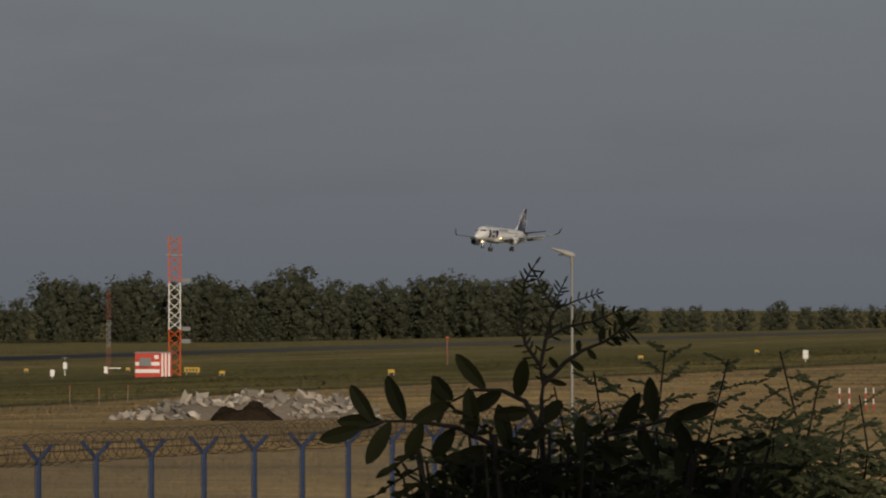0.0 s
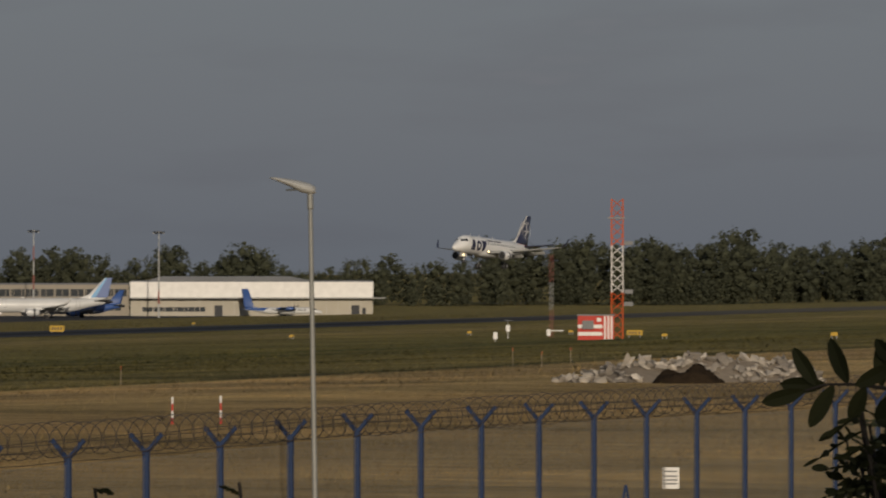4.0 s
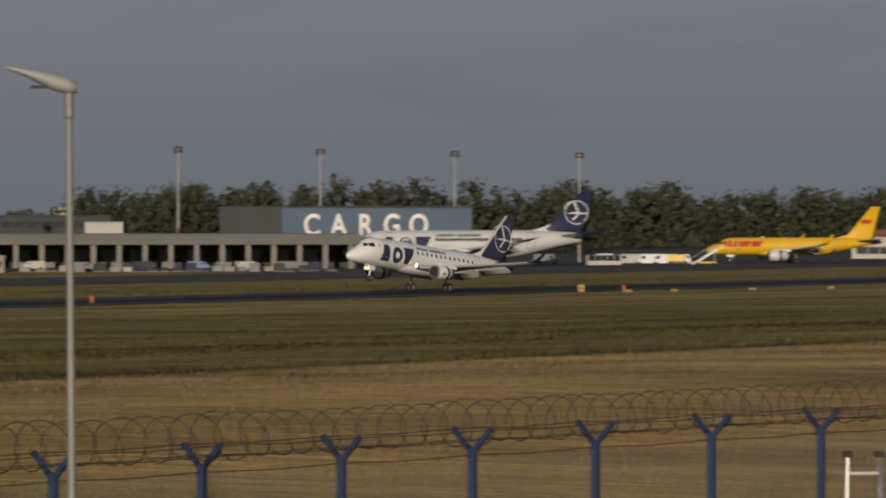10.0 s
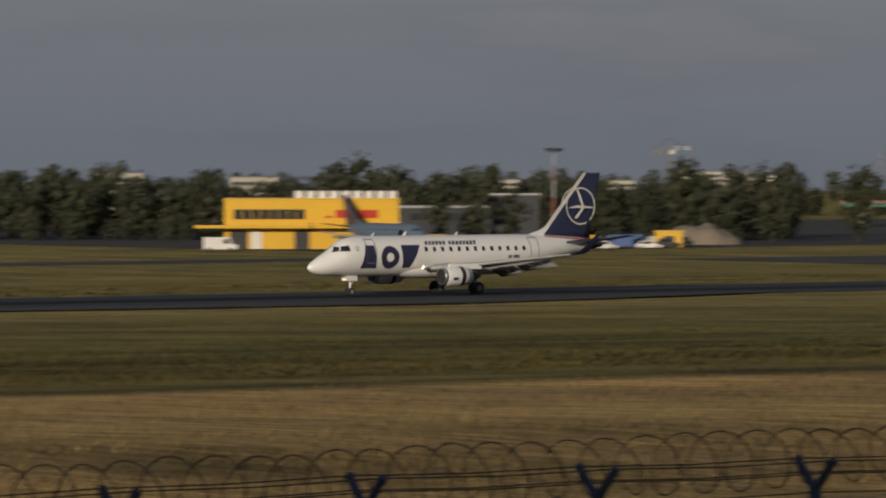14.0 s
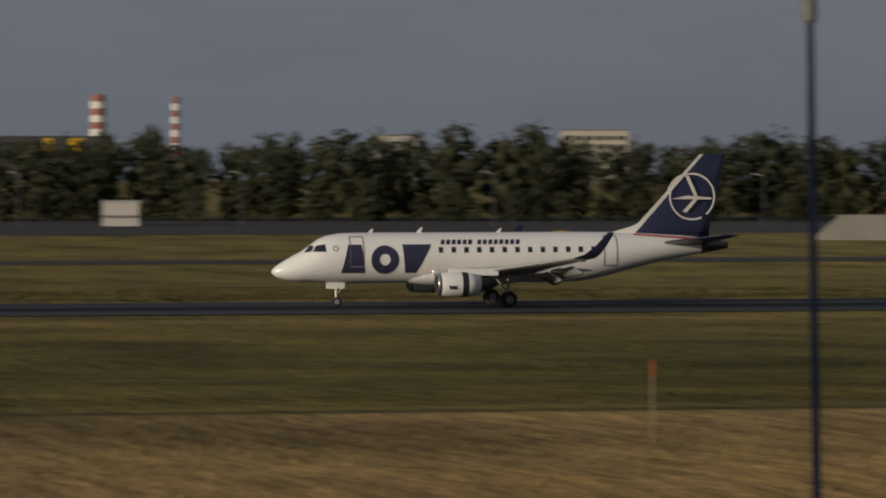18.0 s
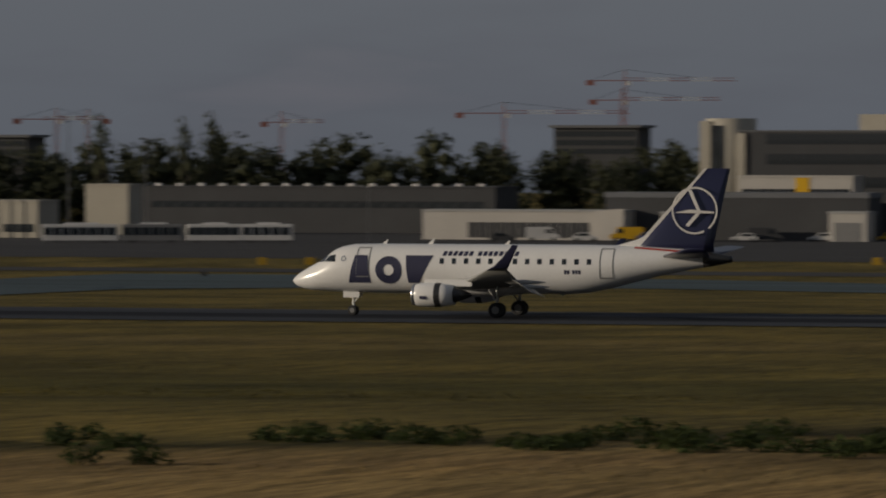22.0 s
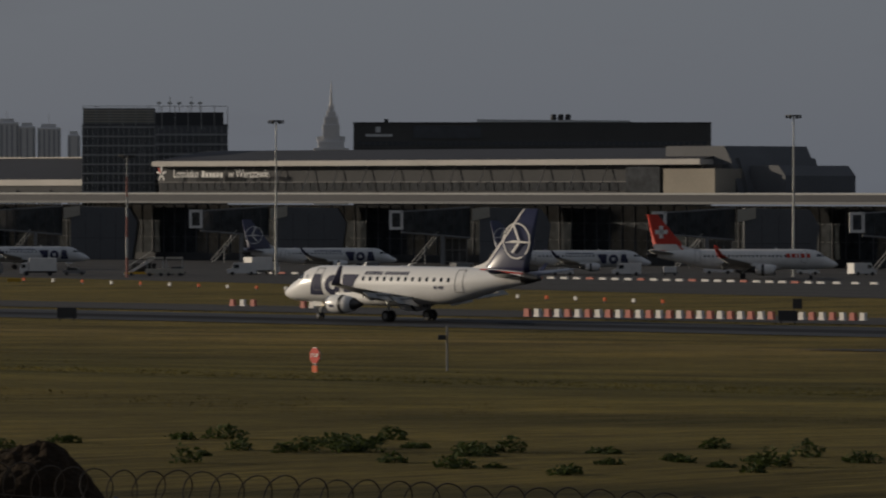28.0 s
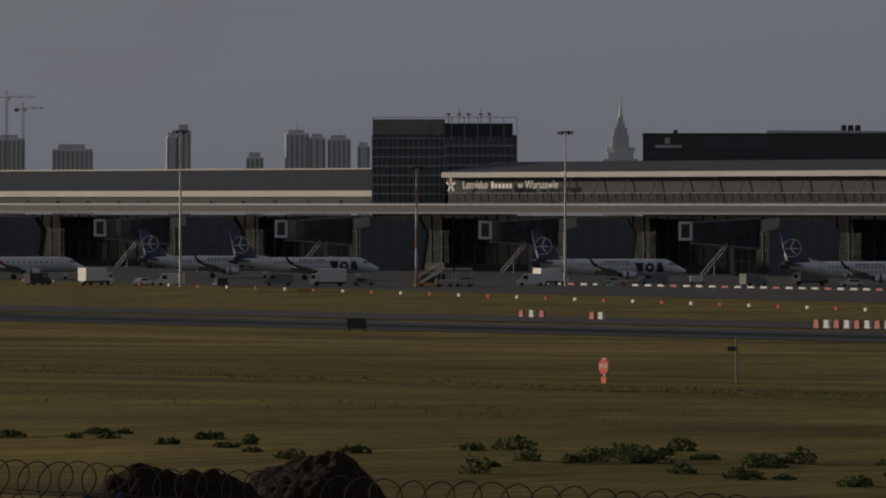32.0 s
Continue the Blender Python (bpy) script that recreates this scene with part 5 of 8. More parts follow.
    part("railing", box(-hw, hw, -.1, .1, 5.32, 5.75), DULLRED, b, "rust-red railing")
    part("deck", box(-hw, hw, 3.01, 9, 4.8, 5.3), CONCRETE, b)
    me = mesh_of("pier", *box(-1, 1, 1, 5, -.1, 4.396), CONCRETE)
    for i in range(7):
        part("pier", me, CONCRETE, b, m=pose(-hw + 5 + i * (2 * hw - 10) / 6, 0, 0))


cargo()


def depot():
    p, hw, h = block("parcel_depot", 36.54, 38.35, 656, 3.4, 20, YELLOW, "bright yellow parcel depot with a strip window", YELLOW, top=.25)
    panes(p, -hw + 1.6, -hw + 13.8, 5.2, 6.7, 8, GLASS, framed=DARKG)
    for i, (x, w) in enumerate(((17.3, 1.0), (19.0, 3.4), (23.0, 3.2))):
        part("red_logo_bar", box(-hw + x, -hw + x + w, -.07, -.004, 5.3, 6.7 if i else 5.7), REDP, p, "plain red sign shape")
    part("canopy", box(-hw - 5, hw, -3.2, -.01, 3.6, 4.1), YELLOW, p, "yellow canopy strip")
    part("dark_door", box(-hw + 1, -hw + 4, -.06, 0, 0, 3.2), DARKG, p)
    part("dark_door", box(-hw + 12, -hw + 14.5, -.06, 0, 0, 3.2), DARKG, p)
    part("white_panel", box(-hw + 4.6, -hw + 6.4, -.06, 0, 0, 3.0), WHITEP, p)
    for i in range(9):
        part("roof_unit", box(-hw + 12 + i * 2.0, -hw + 13.5 + i * 2.0, 4, 6, h + .26, h + 1.5, .1), WHITEP, p, "white roof unit")
    p, hw, h = block("dark_hall", 38.35, 39.8, 700, 1.4, 18, DARKG, "dark hall with a pale roof edge beside the yellow depot", ROOFW)
    panes(p, -hw + 2, hw - 2, 4.2, 5.4, 10, GLASSB)
    p, hw, h = block("grey_works", 39.3, 39.8, 690, 3.8, 8, DARKG, "grey industrial works behind the depot", ROOFW)
    p, hw, h = block("long_works", 27.0, 31.3, 745, -1.4, 22, BEIGE, "long pale works with a grey sawtooth roof", ROOFM, top=.4, over=.4)
    for i in range(9):
        x = -hw + (2 * hw) * i / 9
        part("roof_saw", prism([(x, h + .41), (x + 2 * hw / 9 - .4, h + .41), (x + 2.2, h + 2.3)], .5, 20), ROOFM if i % 3 else WHITEW, p, "sloping grey roof bay")
    panes(p, -hw + 2, hw - 2, 1.0, 2.4, 26, GLASS)
    p, hw, h = block("white_office", 29.84, 30.75, 1000, 6.0, 14, WHITEW, "white banded office building", WHITEW)
    for z in (2.2, 5.2, 8.2):
        panes(p, -hw + .6, hw - .6, z, z + 1.5, 9, GLASS)
    p, hw, h = block("tan_block", 30.2, 31.2, 960, 1.8, 14, CREAM, "tan low-rise block beyond the trees", CREAM)
    p, hw, h = block("white_flats", 27.6, 28.66, 1100, 2.8, 14, WHITEW, "white low-rise flats with stepped roofs", WHITEW)
    for z in (1.5, 4.3):
        panes(p, -hw + .6, hw - .6, z, z + 1.5, 9, GLASS)
    part("upper_storey", box(-hw + 5, hw - 4, 1, 10, h + .4, h + 3), WHITEW, p)


depot()


def heap(name, b, r, w, d, h, material, label, seed, z=None, n=22, parent=None, rough=.25):
    """An uneven mound of loose material."""
    v, f = [], []
    for j in range(n + 1):
        for i in range(n + 1):
            x, y = (i / n * 2 - 1), (j / n * 2 - 1)
            q = max(0.0, 1 - x * x - y * y)
            k = 1 + rough * noise.noise((x * 2.2 + seed, y * 2.2, seed)) * 2 + rough * .7 * noise.noise((x * 14 + seed, y * 14, 1))
            v.append((x * w / 2, y * d / 2, -0.15 + h * q ** .6 * max(.3, k) if q > 0 else -.3))
    f = [(j * (n + 1) + i, j * (n + 1) + i + 1, (j + 1) * (n + 1) + i + 1, (j + 1) * (n + 1) + i) for j in range(n) for i in range(n)]
    ob = new(name, mesh_of(name, v, f, material, True))
    ob.matrix_world = at(b, r, z)
    return tagged(ob, label, "heap")


heap("earth_mound", 41.45, 690 * APRON, 16, 12, 3.4, DIRT, "low mound of bare earth beside the apron", 3, -5)
heap("sand_heap", 19.4, 96.5, 6.8, 5, 1.5, SAND, "pale heap of sand and gravel near the fence", 8, rough=.17, n=56)
heap("gravel_patch", 29.6, 95, 15, 5, .22, SAND, "low spread of pale gravel on the grass", 9, rough=.1)
heap("soil_mound", -47.1, 72, 3.2, 2.6, 1.95, DARKSOIL, "dark rounded heap of soil behind the fence", 4, rough=.06, n=70)
heap("soil_mound", -48.55, 71, 4.2, 2.4, 1.75, DARKSOIL, "dark heap of soil with dry weeds behind the fence", 14, rough=.1, n=70)


# ---- middle stretch: works, flats, tank, sheds ----
def flats(b0, b1, r, z1, storeys, n, wall, label, top=True, name="apartment_block"):
    p, hw, h = block(name, b0, b1, r, z1, 14, wall, label, ROOFM)
    zz = (h - .8) / (storeys + .2)
    for s in range(max(0, storeys - 7), storeys):
        if name == "city_block":
            w = (2 * hw - 1) / n
            row = part("glazing", join(*[box(-hw + .5 + i * w + .2, -hw + .3 + (i + 1) * w, -.05, .05, s * zz + 1.0, s * zz + 1.0 + zz * .5) for i in range(n)]), GLASS, p)
            tagged(row, "dark window glazing", kind="stuff")
        else:
            panes(p, -hw + .5, hw - .5, s * zz + 1.0, s * zz + 1.0 + zz * .5, n, GLASS, gap=.9)
        if s % 2 == 0:
            part("balcony", box(-hw + .3, hw - .3, -.9, -.06, s * zz + .2, s * zz + .75), WHITEW if wall is not WHITEW else CREAM, p, "pale balcony band")
    if top:
        part("roof_room", box(-hw + 1.5, -hw + hw * .9, 2, 9, h + .36, h + 2.2, .1), GREYW, p)
        part("roof_room", box(hw * .3, hw * .6, 2, 9, h + .36, h + 1.6, .1), GREYW, p)
    return p


flats(0.66, 1.9, 1300, 17.6, 8, 12, WHITEW, "white balconied apartment block above the trees")
flats(1.88, 2.2, 1310, 17.2, 8, 3, DARKG, "dark stair end of the apartment block", False)
flats(2.2, 3.53, 1310, 14.2, 7, 10, CREAM, "tan apartment block with bright gable")
flats(3.6, 4.2, 1250, 9.5, 5, 5, CREAM, "yellowish low apartment block above the trees", False)
flats(-10.21, -8.87, 1200, 12, 6, 12, WHITEW, "pale stepped apartment block on the skyline")
flats(-8.3, -6.6, 1250, 12.8, 6, 14, GREYW, "dark office block on the skyline", False)
flats(-7.9, -7.0, 1300, 13.2, 6, 8, DARKG, "dark flat-roofed block on the skyline", False)
flats(12.9, 13.6, 1100, 11.0, 6, 6, CREAM, "pale flats behind the trees", False)
flats(18.2, 19.1, 1100, 15.2, 7, 7, WHITEW, "white flats behind the trees", False)
flats(20.0, 21.2, 1100, 14.8, 7, 8, WHITEW, "white flats behind the trees", False)
flats(11.0, 11.4, 1100, 9.5, 5, 4, WHITEW, "white flats behind the trees", False)
flats(-3.4, -2.4, 1150, 9.8, 5, 8, CREAM, "low flats behind the trees", False)
flats(-1.2, 0.2, 1150, 10.5, 5, 9, CREAM, "yellowish flats behind the trees", False)
for b0, b1, r, z, s, n, w in ((48.07, 48.3, 2550, 8, 8, 5, WHITEW), (48.3, 48.53, 2560, 7.5, 8, 5, GREYW), (45.01, 45.23, 2700, 2.2, 7, 5, WHITEW), (44.1, 44.55, 2600, -1.5, 4, 6, CREAM), (41.26, 41.7, 1500, 4.1, 4, 8, WHITEW),
                              (41.7, 42.02, 1500, 3.6, 4, 5, CREAM), (42.1, 42.4, 1600, 2.0, 4, 5, WHITEW), (46.63, 47.91, 1900, .6, 3, 14, CREAM), (36.6, 37.1, 1100, 4.4, 4, 6, CREAM), (35.2, 35.7, 1100, 5.6, 4, 5, CREAM), (33.4, 33.7, 1100, 6.2, 4, 5, CREAM),
                              (52.0, 52.6, 1500, 5.0, 4, 6, CREAM), (49.3, 49.9, 1500, 6.2, 4, 6, CREAM), (39.1, 39.6, 1200, 3.0, 4, 5, CREAM), (40.5, 40.8, 1300, 2.0, 3, 4, CREAM)):
    flats(b0, b1, r, z, s, n, w, "distant pale city block", False, "city_block")


def chimney(b, r, h, rad, bands):
    p = thing("power_station_chimney", far(b, r), "tall red and white banded chimney beyond the trees", "chimney")
    for i in range(bands):
        z0, z1 = h * i / bands, h * (i + 1) / bands
        part("chimney_band", rod((0, 0, z0), (0, 0, z1), rad * (1.25 - .25 * i / bands), rad * (1.25 - .25 * (i + 1) / bands), 14), DULLRED if (bands - i) % 2 else WHITEP, p)


chimney(8.12, 2300, 37, 4.0, 9)
chimney(8.92, 2300, 35.6, 2.1, 9)
chimney(6.38, 2300, 24.3, 1.7, 6)


def works():
    p, hw, h = block("power_station_hall", 6.41, 8.29, 1500, 8.4, 20, DARKG, "dark power station hall with yellow panels", DARKG)
    for x in (hw * .22, hw * .5, hw * .58):
        part("yellow_panel", box(x, x + 3.2, -.1, -.004, h - 7, h - .5), YELLOW, p, "yellow panel")
    panes(p, -hw + 2, hw * .2, h - 4, h - 2.4, 12, GLASS)
    part("roof_rooms", box(-hw + 6, -hw + 14, 2, 12, h + .36, h + 2.2), CREAM, p)
    w = thing("blast_wall", far(17.9, 570), "long low concrete-faced earth wall", "wall")
    hw = span(15.76, 20.6, 570)
    part("face", prism([(-hw, -.2), (-hw + 4, 3.5), (hw, 3.6), (hw, -.2)], 0, 1.5), CONCRETE, w)
    part("cap", prism([(-hw + 4, 3.51), (-hw + 4.2, 3.75), (hw, 3.85), (hw, 3.61)], -.05, 1.55), CONCRETE, w)
    p, hw, h = block("white_cabin", 8.16, 8.54, 650, -1.0, 5, WHITEW, "small white cabin among the trees", ROOFW)
    part("step", box(-hw, hw, -.5, -.01, 1.6, 1.9), GREYW, p)
    p, hw, h = block("house", -5.3, -4.9, 650, 1.4, 8, CREAM, "small cream house by the apron", ROOFM)
    panes(p, -hw + .4, hw - .4, 3.6, 5.0, 3, GLASS)
    p, hw, h = block("house", -4.55, -4.15, 650, 1.4, 8, CREAM, "small cream house by the apron", ROOFM)
    panes(p, -hw + .4, hw - .4, 3.6, 5.0, 3, GLASS)
    p, hw, h = block("house", -4.88, -4.57, 655, 0.2, 8, CREAM, "low link between two cream houses", ROOFM)
    p, hw, h = block("barn_roof", 0.3, 1.9, 690, 1.6, 6, CREAM, "low hut with a tiled roof between the trees", BRICKRED)
    # storage tank with rings and stair
    t = thing("storage_tank", far(-8.12, 690), "large white cylindrical storage tank", "tank")
    R, H = 8.2, 14.4
    part("shell", lathe([(0, R), (H, R), (H + .01, R - .1)], 40, "z"), WHITEP, t, smooth=False)
    part("dome", lathe([(H + .004, R - .02), (H + .7, R * .6), (H + 1.0, .3)], 40, "z"), WHITEW, t, smooth=True)
    for z in (3, 6, 9, 12, 14.2):
        part("ring", lathe([(z, R + .005), (z + .04, R + .14), (z + .2, R + .14), (z + .24, R + .005)], 40, "z"), GREYW, t)
    part("handrail", lathe([(H + 1.0, R + .05), (H + 1.02, R + .1), (H + 1.08, R + .1), (H + 1.1, R + .05)], 40, "z"), GALV, t)
    part("stair", join(*[box(-R * .95 + i * .55, -R * .95 + i * .55 + .6, -math.sqrt(max(.1, (R + .6) ** 2 - (-R * .95 + i * .55) ** 2)) - .4, -math.sqrt(max(.1, (R + .3) ** 2 - (-R * .95 + i * .55) ** 2)), 1 + i * .45, 1.3 + i * .45) for i in range(28)]), GALV, t, "outside stair winding up")
    p, hw, h = block("white_workshop", -11.11, -10.1, 655, 2.6, 10, WHITEP, "white stepped workshop building", ROOFW)
    panes(p, -hw + 1, hw - 1, 4.6, 6.0, 7, GLASS)
    part("lower_wing", box(0, hw + 7, -3, -.01, 0, 4.5), CREAM, p)
    panes(p, 1, hw + 6, 1.2, 2.6, 6, GLASS, y=-3.02)
    part("upper_room", box(-hw + 3, hw - 3, 1, 8, h + .36, h + 2.0), GREYW, p)
    p, hw, h = block("grey_workshop", -10.1, -9.1, 680, 2.6, 10, GREYW, "grey workshop with a dark roof", DARKG)
    p, hw, h = block("white_building", -9.13, -8.4, 678, 3.8, 8, WHITEP, "white two-storey building beside the apron", ROOFW)
    part("dark_side", box(0, hw, -.12, -.004, 2, h - .4), DARKG, p)
    p, hw, h = block("low_canopy", -9.3, -7.58, 642, -1.6, 6, CREAM, "long low cream canopy", ROOFW)
    panes(p, -hw + 1, hw - 1, .3, 1.8, 14, GLASS)
    # grey office with a round stair drum
    p, hw, h = block("office_building", -14.2, -12.2, 692, 13.4, 20, DARKG, "dark office block with glass bands", GATEGREY)
    for z in (4.0, 8.4, 12.6, 16.2):
        panes(p, -hw + 5, hw - .5, z, z + 1.9, 22, GLASSB, gap=.08)
    part("top_house", box(hw * .25, hw, 2, 12, h + .36, h + 3.2), CREAM, p, "cream roof house")
    part("pale_pier", box(-hw - .5, -hw + 1.2, -.5, -.02, 0, h - .2), CREAM, p, "left edge with sunlight painted in cream pier")
    part("stair_drum", moved(lathe([(0, 4.6), (h + 2.4, 4.6), (h + 2.5, 4.4)], 24, "z"), pose(-hw - 2.5, 4, 0)), CREAM, p, "cream round stair drum", smooth=True)
    part("stair_front", box(-hw - 7.2, -hw - 5.2, -.4, 3, 0, h + 2.0), CREAM, p)
    part("stair_glass", box(-hw - 5.1, -hw - 3, -.9, .6, 6, h + 1.2), GLASSB, p)
    p, hw, h = block("front_wing", -14.19, -12.98, 675, 5.4, 8, WHITEW, "white front wing with a strip window", WHITEW)
    panes(p, -hw + .5, hw - .5, 6.6, 8.4, 12, GLASSB)
    part("yellow_panel", box(0, 2.4, -.12, -.004, 6.2, h), YELLOW, p)
    p, hw, h = block("dark_shed", -12.76, -11.4, 655, 1.0, 10, DARKG, "dark low shed beside the apron", DARKG)
    p, hw, h = block("garage_row", -15.6, -12.8, 650, 2.2, 10, DARKG, "row of dark garages with a pitched grey roof", ROOFM, top=.9)
    for b in (-14.78, -13.05):
        q, w2, h2 = block("white_garage", b - .2, b + .2, 641, -.3, 6, WHITEW, "white garage box beside the apron", ROOFW)
        part("door", box(-w2 * .7, w2 * .7, -.08, 0, 0, 3.2), GREYW, q)
    p, hw, h = block("long_shed", -20.47, -16.61, 705, 3.2, 15, DARKG, "long dark shed with pale roof lights", DARKG)
    me = mesh_of("roof_light", *box(-.5, .5, 0, 1, 0, .5, .1), WHITEP)
    for i in range(16):
        part("roof_light", me, WHITEP, p, "pale roof light", m=pose(-hw + 3 + i * (2 * hw - 6) / 15, 1, h + .36))
    panes(p, -hw + 2, hw - 2, 4.6, 5.8, 24, GLASSB)
    p, hw, h = block("cream_house", -20.94, -20.47, 690, 3.8, 7, CREAM, "cream end house of the long shed", CREAM)
    p, hw, h = block("white_shed", -17.49, -15.32, 652, -.2, 8, WHITEW, "long white shed with an open front", ROOFW)
    panes(p, -hw + 8, hw - 6, .4, 3.0, 12, DARKG)
    part("gable", prism([(hw - 5, 0), (hw, 0), (hw, h + .6), (hw - 5, h + .2)], -.3, -.01), WHITEW, p)
    # sheds further left
    p, hw, h = block("cream_depot", -22.16, -21.39, 670, 1.2, 10, CREAM, "cream flat-roofed depot beside the apron", CREAM)
    panes(p, 0, hw - .6, 1, 2.4, 4, GLASS)
    p, hw, h = block("terminal_store", -28.6, -24.6, 700, .9, 14, DARKG, "long dark store beside the apron", DARKG)
    panes(p, -hw + 3, hw - 3, .6, 2.8, 26, GLASSB)
    p, hw, h = block("cream_store", -27.85, -27.03, 685, 1.6, 8, CREAM, "cream store with a sign", CREAM)
    t = thing("roof_sign", far(-26.85, 684) @ pose(0, 0, 3.9), "teal roof sign with unreadable white bars", "sign")
    part("panel", box(-3.1, 3.1, 0, .3, 0, 2.5, .05), SKYBLUE, t)
    part("print_bars", join(*[box(-2.4 + i * 1.2, -1.5 + i * 1.2, -.05, -.004, .9, 1.6) for i in range(4)]), WHITEP, t, "white bars")
    for x in (-2.8, 2.8):
        part("leg", box(x - .1, x + .1, .1, .2, -3.9, -.004), GALV, t)
    q = thing("pitched_shed", far(-24.23, 655), "pale shed with a shallow pitched roof", "shed")
    part("wall", box(-6.2, 6.2, 0, 9, -.1, 3.6), CREAM, q)
    part("roof", prism([(-6.6, 3.61), (6.6, 3.61), (1.5, 5.6)], -.3, 9.3), ROOFW, q)
    p, hw, h = block("white_store", -25.55, -24.7, 645, -1.4, 6, BEIGE, "low white store beside the apron", ROOFW)
    for b0, b1, r, z in ((-27.64, -26.95, 1400, 17.2), (-26.6, -25.49, 1400, 16.6), (-31.61, -30.61, 1400, 19.0), (-29.21, -28.19, 1400, 20.2), (-28.13, -26.97, 1420, 17.0), (-22.3, -21.5, 1400, 13.5), (-16.1, -15.2, 1400, 17.0)):
        p, hw, h = block("office_tower", b0, b1, r, z, 18, DARKG, "distant dark glazed office with an overhanging roof", GATEGREY, top=1.0, over=1.5)
        for k in range(3):
            panes(p, -hw + .6, hw - .6, h - 3.2 * (k + 1), h - 3.2 * k - 1.2, 12, GLASSB, gap=.2)


works()


def tower_crane(b, r, h, jib, back, turn=0.0, paint=None):
    """A site crane: lattice mast, jib, counter-jib, cab and ballast."""
    paint = paint or DULLRED
    p = thing("tower_crane", far(b, r, turn), "distant grey construction tower crane" if paint is GREYW else "distant red and white construction tower crane", "crane")
    s = .7
    part("mast", join(*[box(x - .12, x + .12, y - .12, y + .12, -40, h) for x in (-s, s) for y in (-s, s)], *[rod((-s, -s, i * 2.0), (s, -s, i * 2.0 + 2.0), .09, n=4) for i in range(int(h / 2))], *[rod((s, -s, i * 2.0), (-s, -s, i * 2.0 + 2.0), .09, n=4) for i in range(int(h / 2))]), paint, p, "lattice mast")
    for k in range(5):
        a, c = jib * k / 5, jib * (k + 1) / 5
        part("jib_section", join(box(a, c, -.5, -.3, h + .2, h + .45), box(a, c, .3, .5, h + .2, h + .45), box(a, c, -.1, .1, h + 1.4, h + 1.6), *[rod((a + i * (c - a) / 4, -.4, h + .3), (a + (i + .5) * (c - a) / 4, 0, h + 1.5), .08, n=4) for i in range(4)]), WHITEP if k % 2 else paint, p)
    part("counter_jib", box(-back, 0, -.6, .6, h + .2, h + .6), paint, p)
    part("ballast", box(-back, -back + 3.2, -.8, .8, h - 1.6, h + .2), paint, p, "ballast block")
    part("cab", box(.6, 2.4, -1.6, -.1, h - 1.6, h + .15, .1), WHITEP, p)
    part("apex", join(rod((-.5, 0, h + .2), (0, 0, h + 5), .16, n=5), rod((.5, 0, h + .2), (0, 0, h + 5), .16, n=5)), paint, p)
    part("stay", join(rod((0, 0, h + 5), (jib * .65, 0, h + 1.6), .06, n=4), rod((0, 0, h + 5), (-back * .9, 0, h + .6), .06, n=4)), DARKMETAL, p)


for b, r, h, j, k, q in ((29.9, 1500, 20.5, 55, 14, 0), (32.21, 1500, 16.5, 42, 12, 0), (29.3, 1550, 13.0, 26, 12, 180), (28.25, 1550, 13.0, 50, 10, 0), (41.13, 1600, 17.5, 12, 6, 20), (-15.35, 1600, 42, 46, 16, 0), (-15.38, 1650, 34.5, 42, 14, 0), (-16.6, 1600, 28.5, 52, 20, 0),
                         (-21.22, 1600, 26, 20, 18, 0), (-22.4, 1600, 34, 16, 9, 0), (-23.4, 1650, 28, 22, 18, 0), (-24.0, 1650, 26, 24, 14, 180), (-25.2, 1650, 24, 24, 14, 0), (-20.9, 1700, 26.5, 20, 10, 180), (-18.9, 1650, 25, 18, 9, 0), (-50.27, 2700, 88, 20, 9, 0), (-50.1, 2700, 80, 14, 6, 0)):
    tower_crane(b, r, h, j, k, q, GREYW if b > 40 or b < -50 else None)


def pylon(b, r, h):
    """A far lattice mast with platforms."""
    p = thing("radio_tower", far(b, r), "distant lattice radio tower with platforms", "tower")
    part("lattice", join(*[rod((sx * h * .16, sy * h * .16, 0), (sx * .5, sy * .5, h), .35, .2, 5) for sx in (-1, 1) for sy in (-1, 1)]), GREYW, p)
    for z in (.45, .62, .8):
        part("platform", box(-h * .2 * (1.1 - z), h * .2 * (1.1 - z), -1, 1, h * z, h * z + .8), GREYW, p)


pylon(43.32, 2300, 17.5)


# ---- passenger terminal, hotels and the city skyline ----
# its front runs along the runway; local x to the right, y away
TB, TY = -42.0, 900.0
TERMINAL = pose(TY * math.tan(radians(TB)), TY, 11.4) @ Matrix.Diagonal((1, 1, 1.115, 1)) @ pose(0, 0, -16.4)


def tx(b, y=12.0):
    """Along the front, where bearing b meets depth y."""
    return (TY + y) * math.tan(radians(b)) - TY * math.tan(radians(TB))


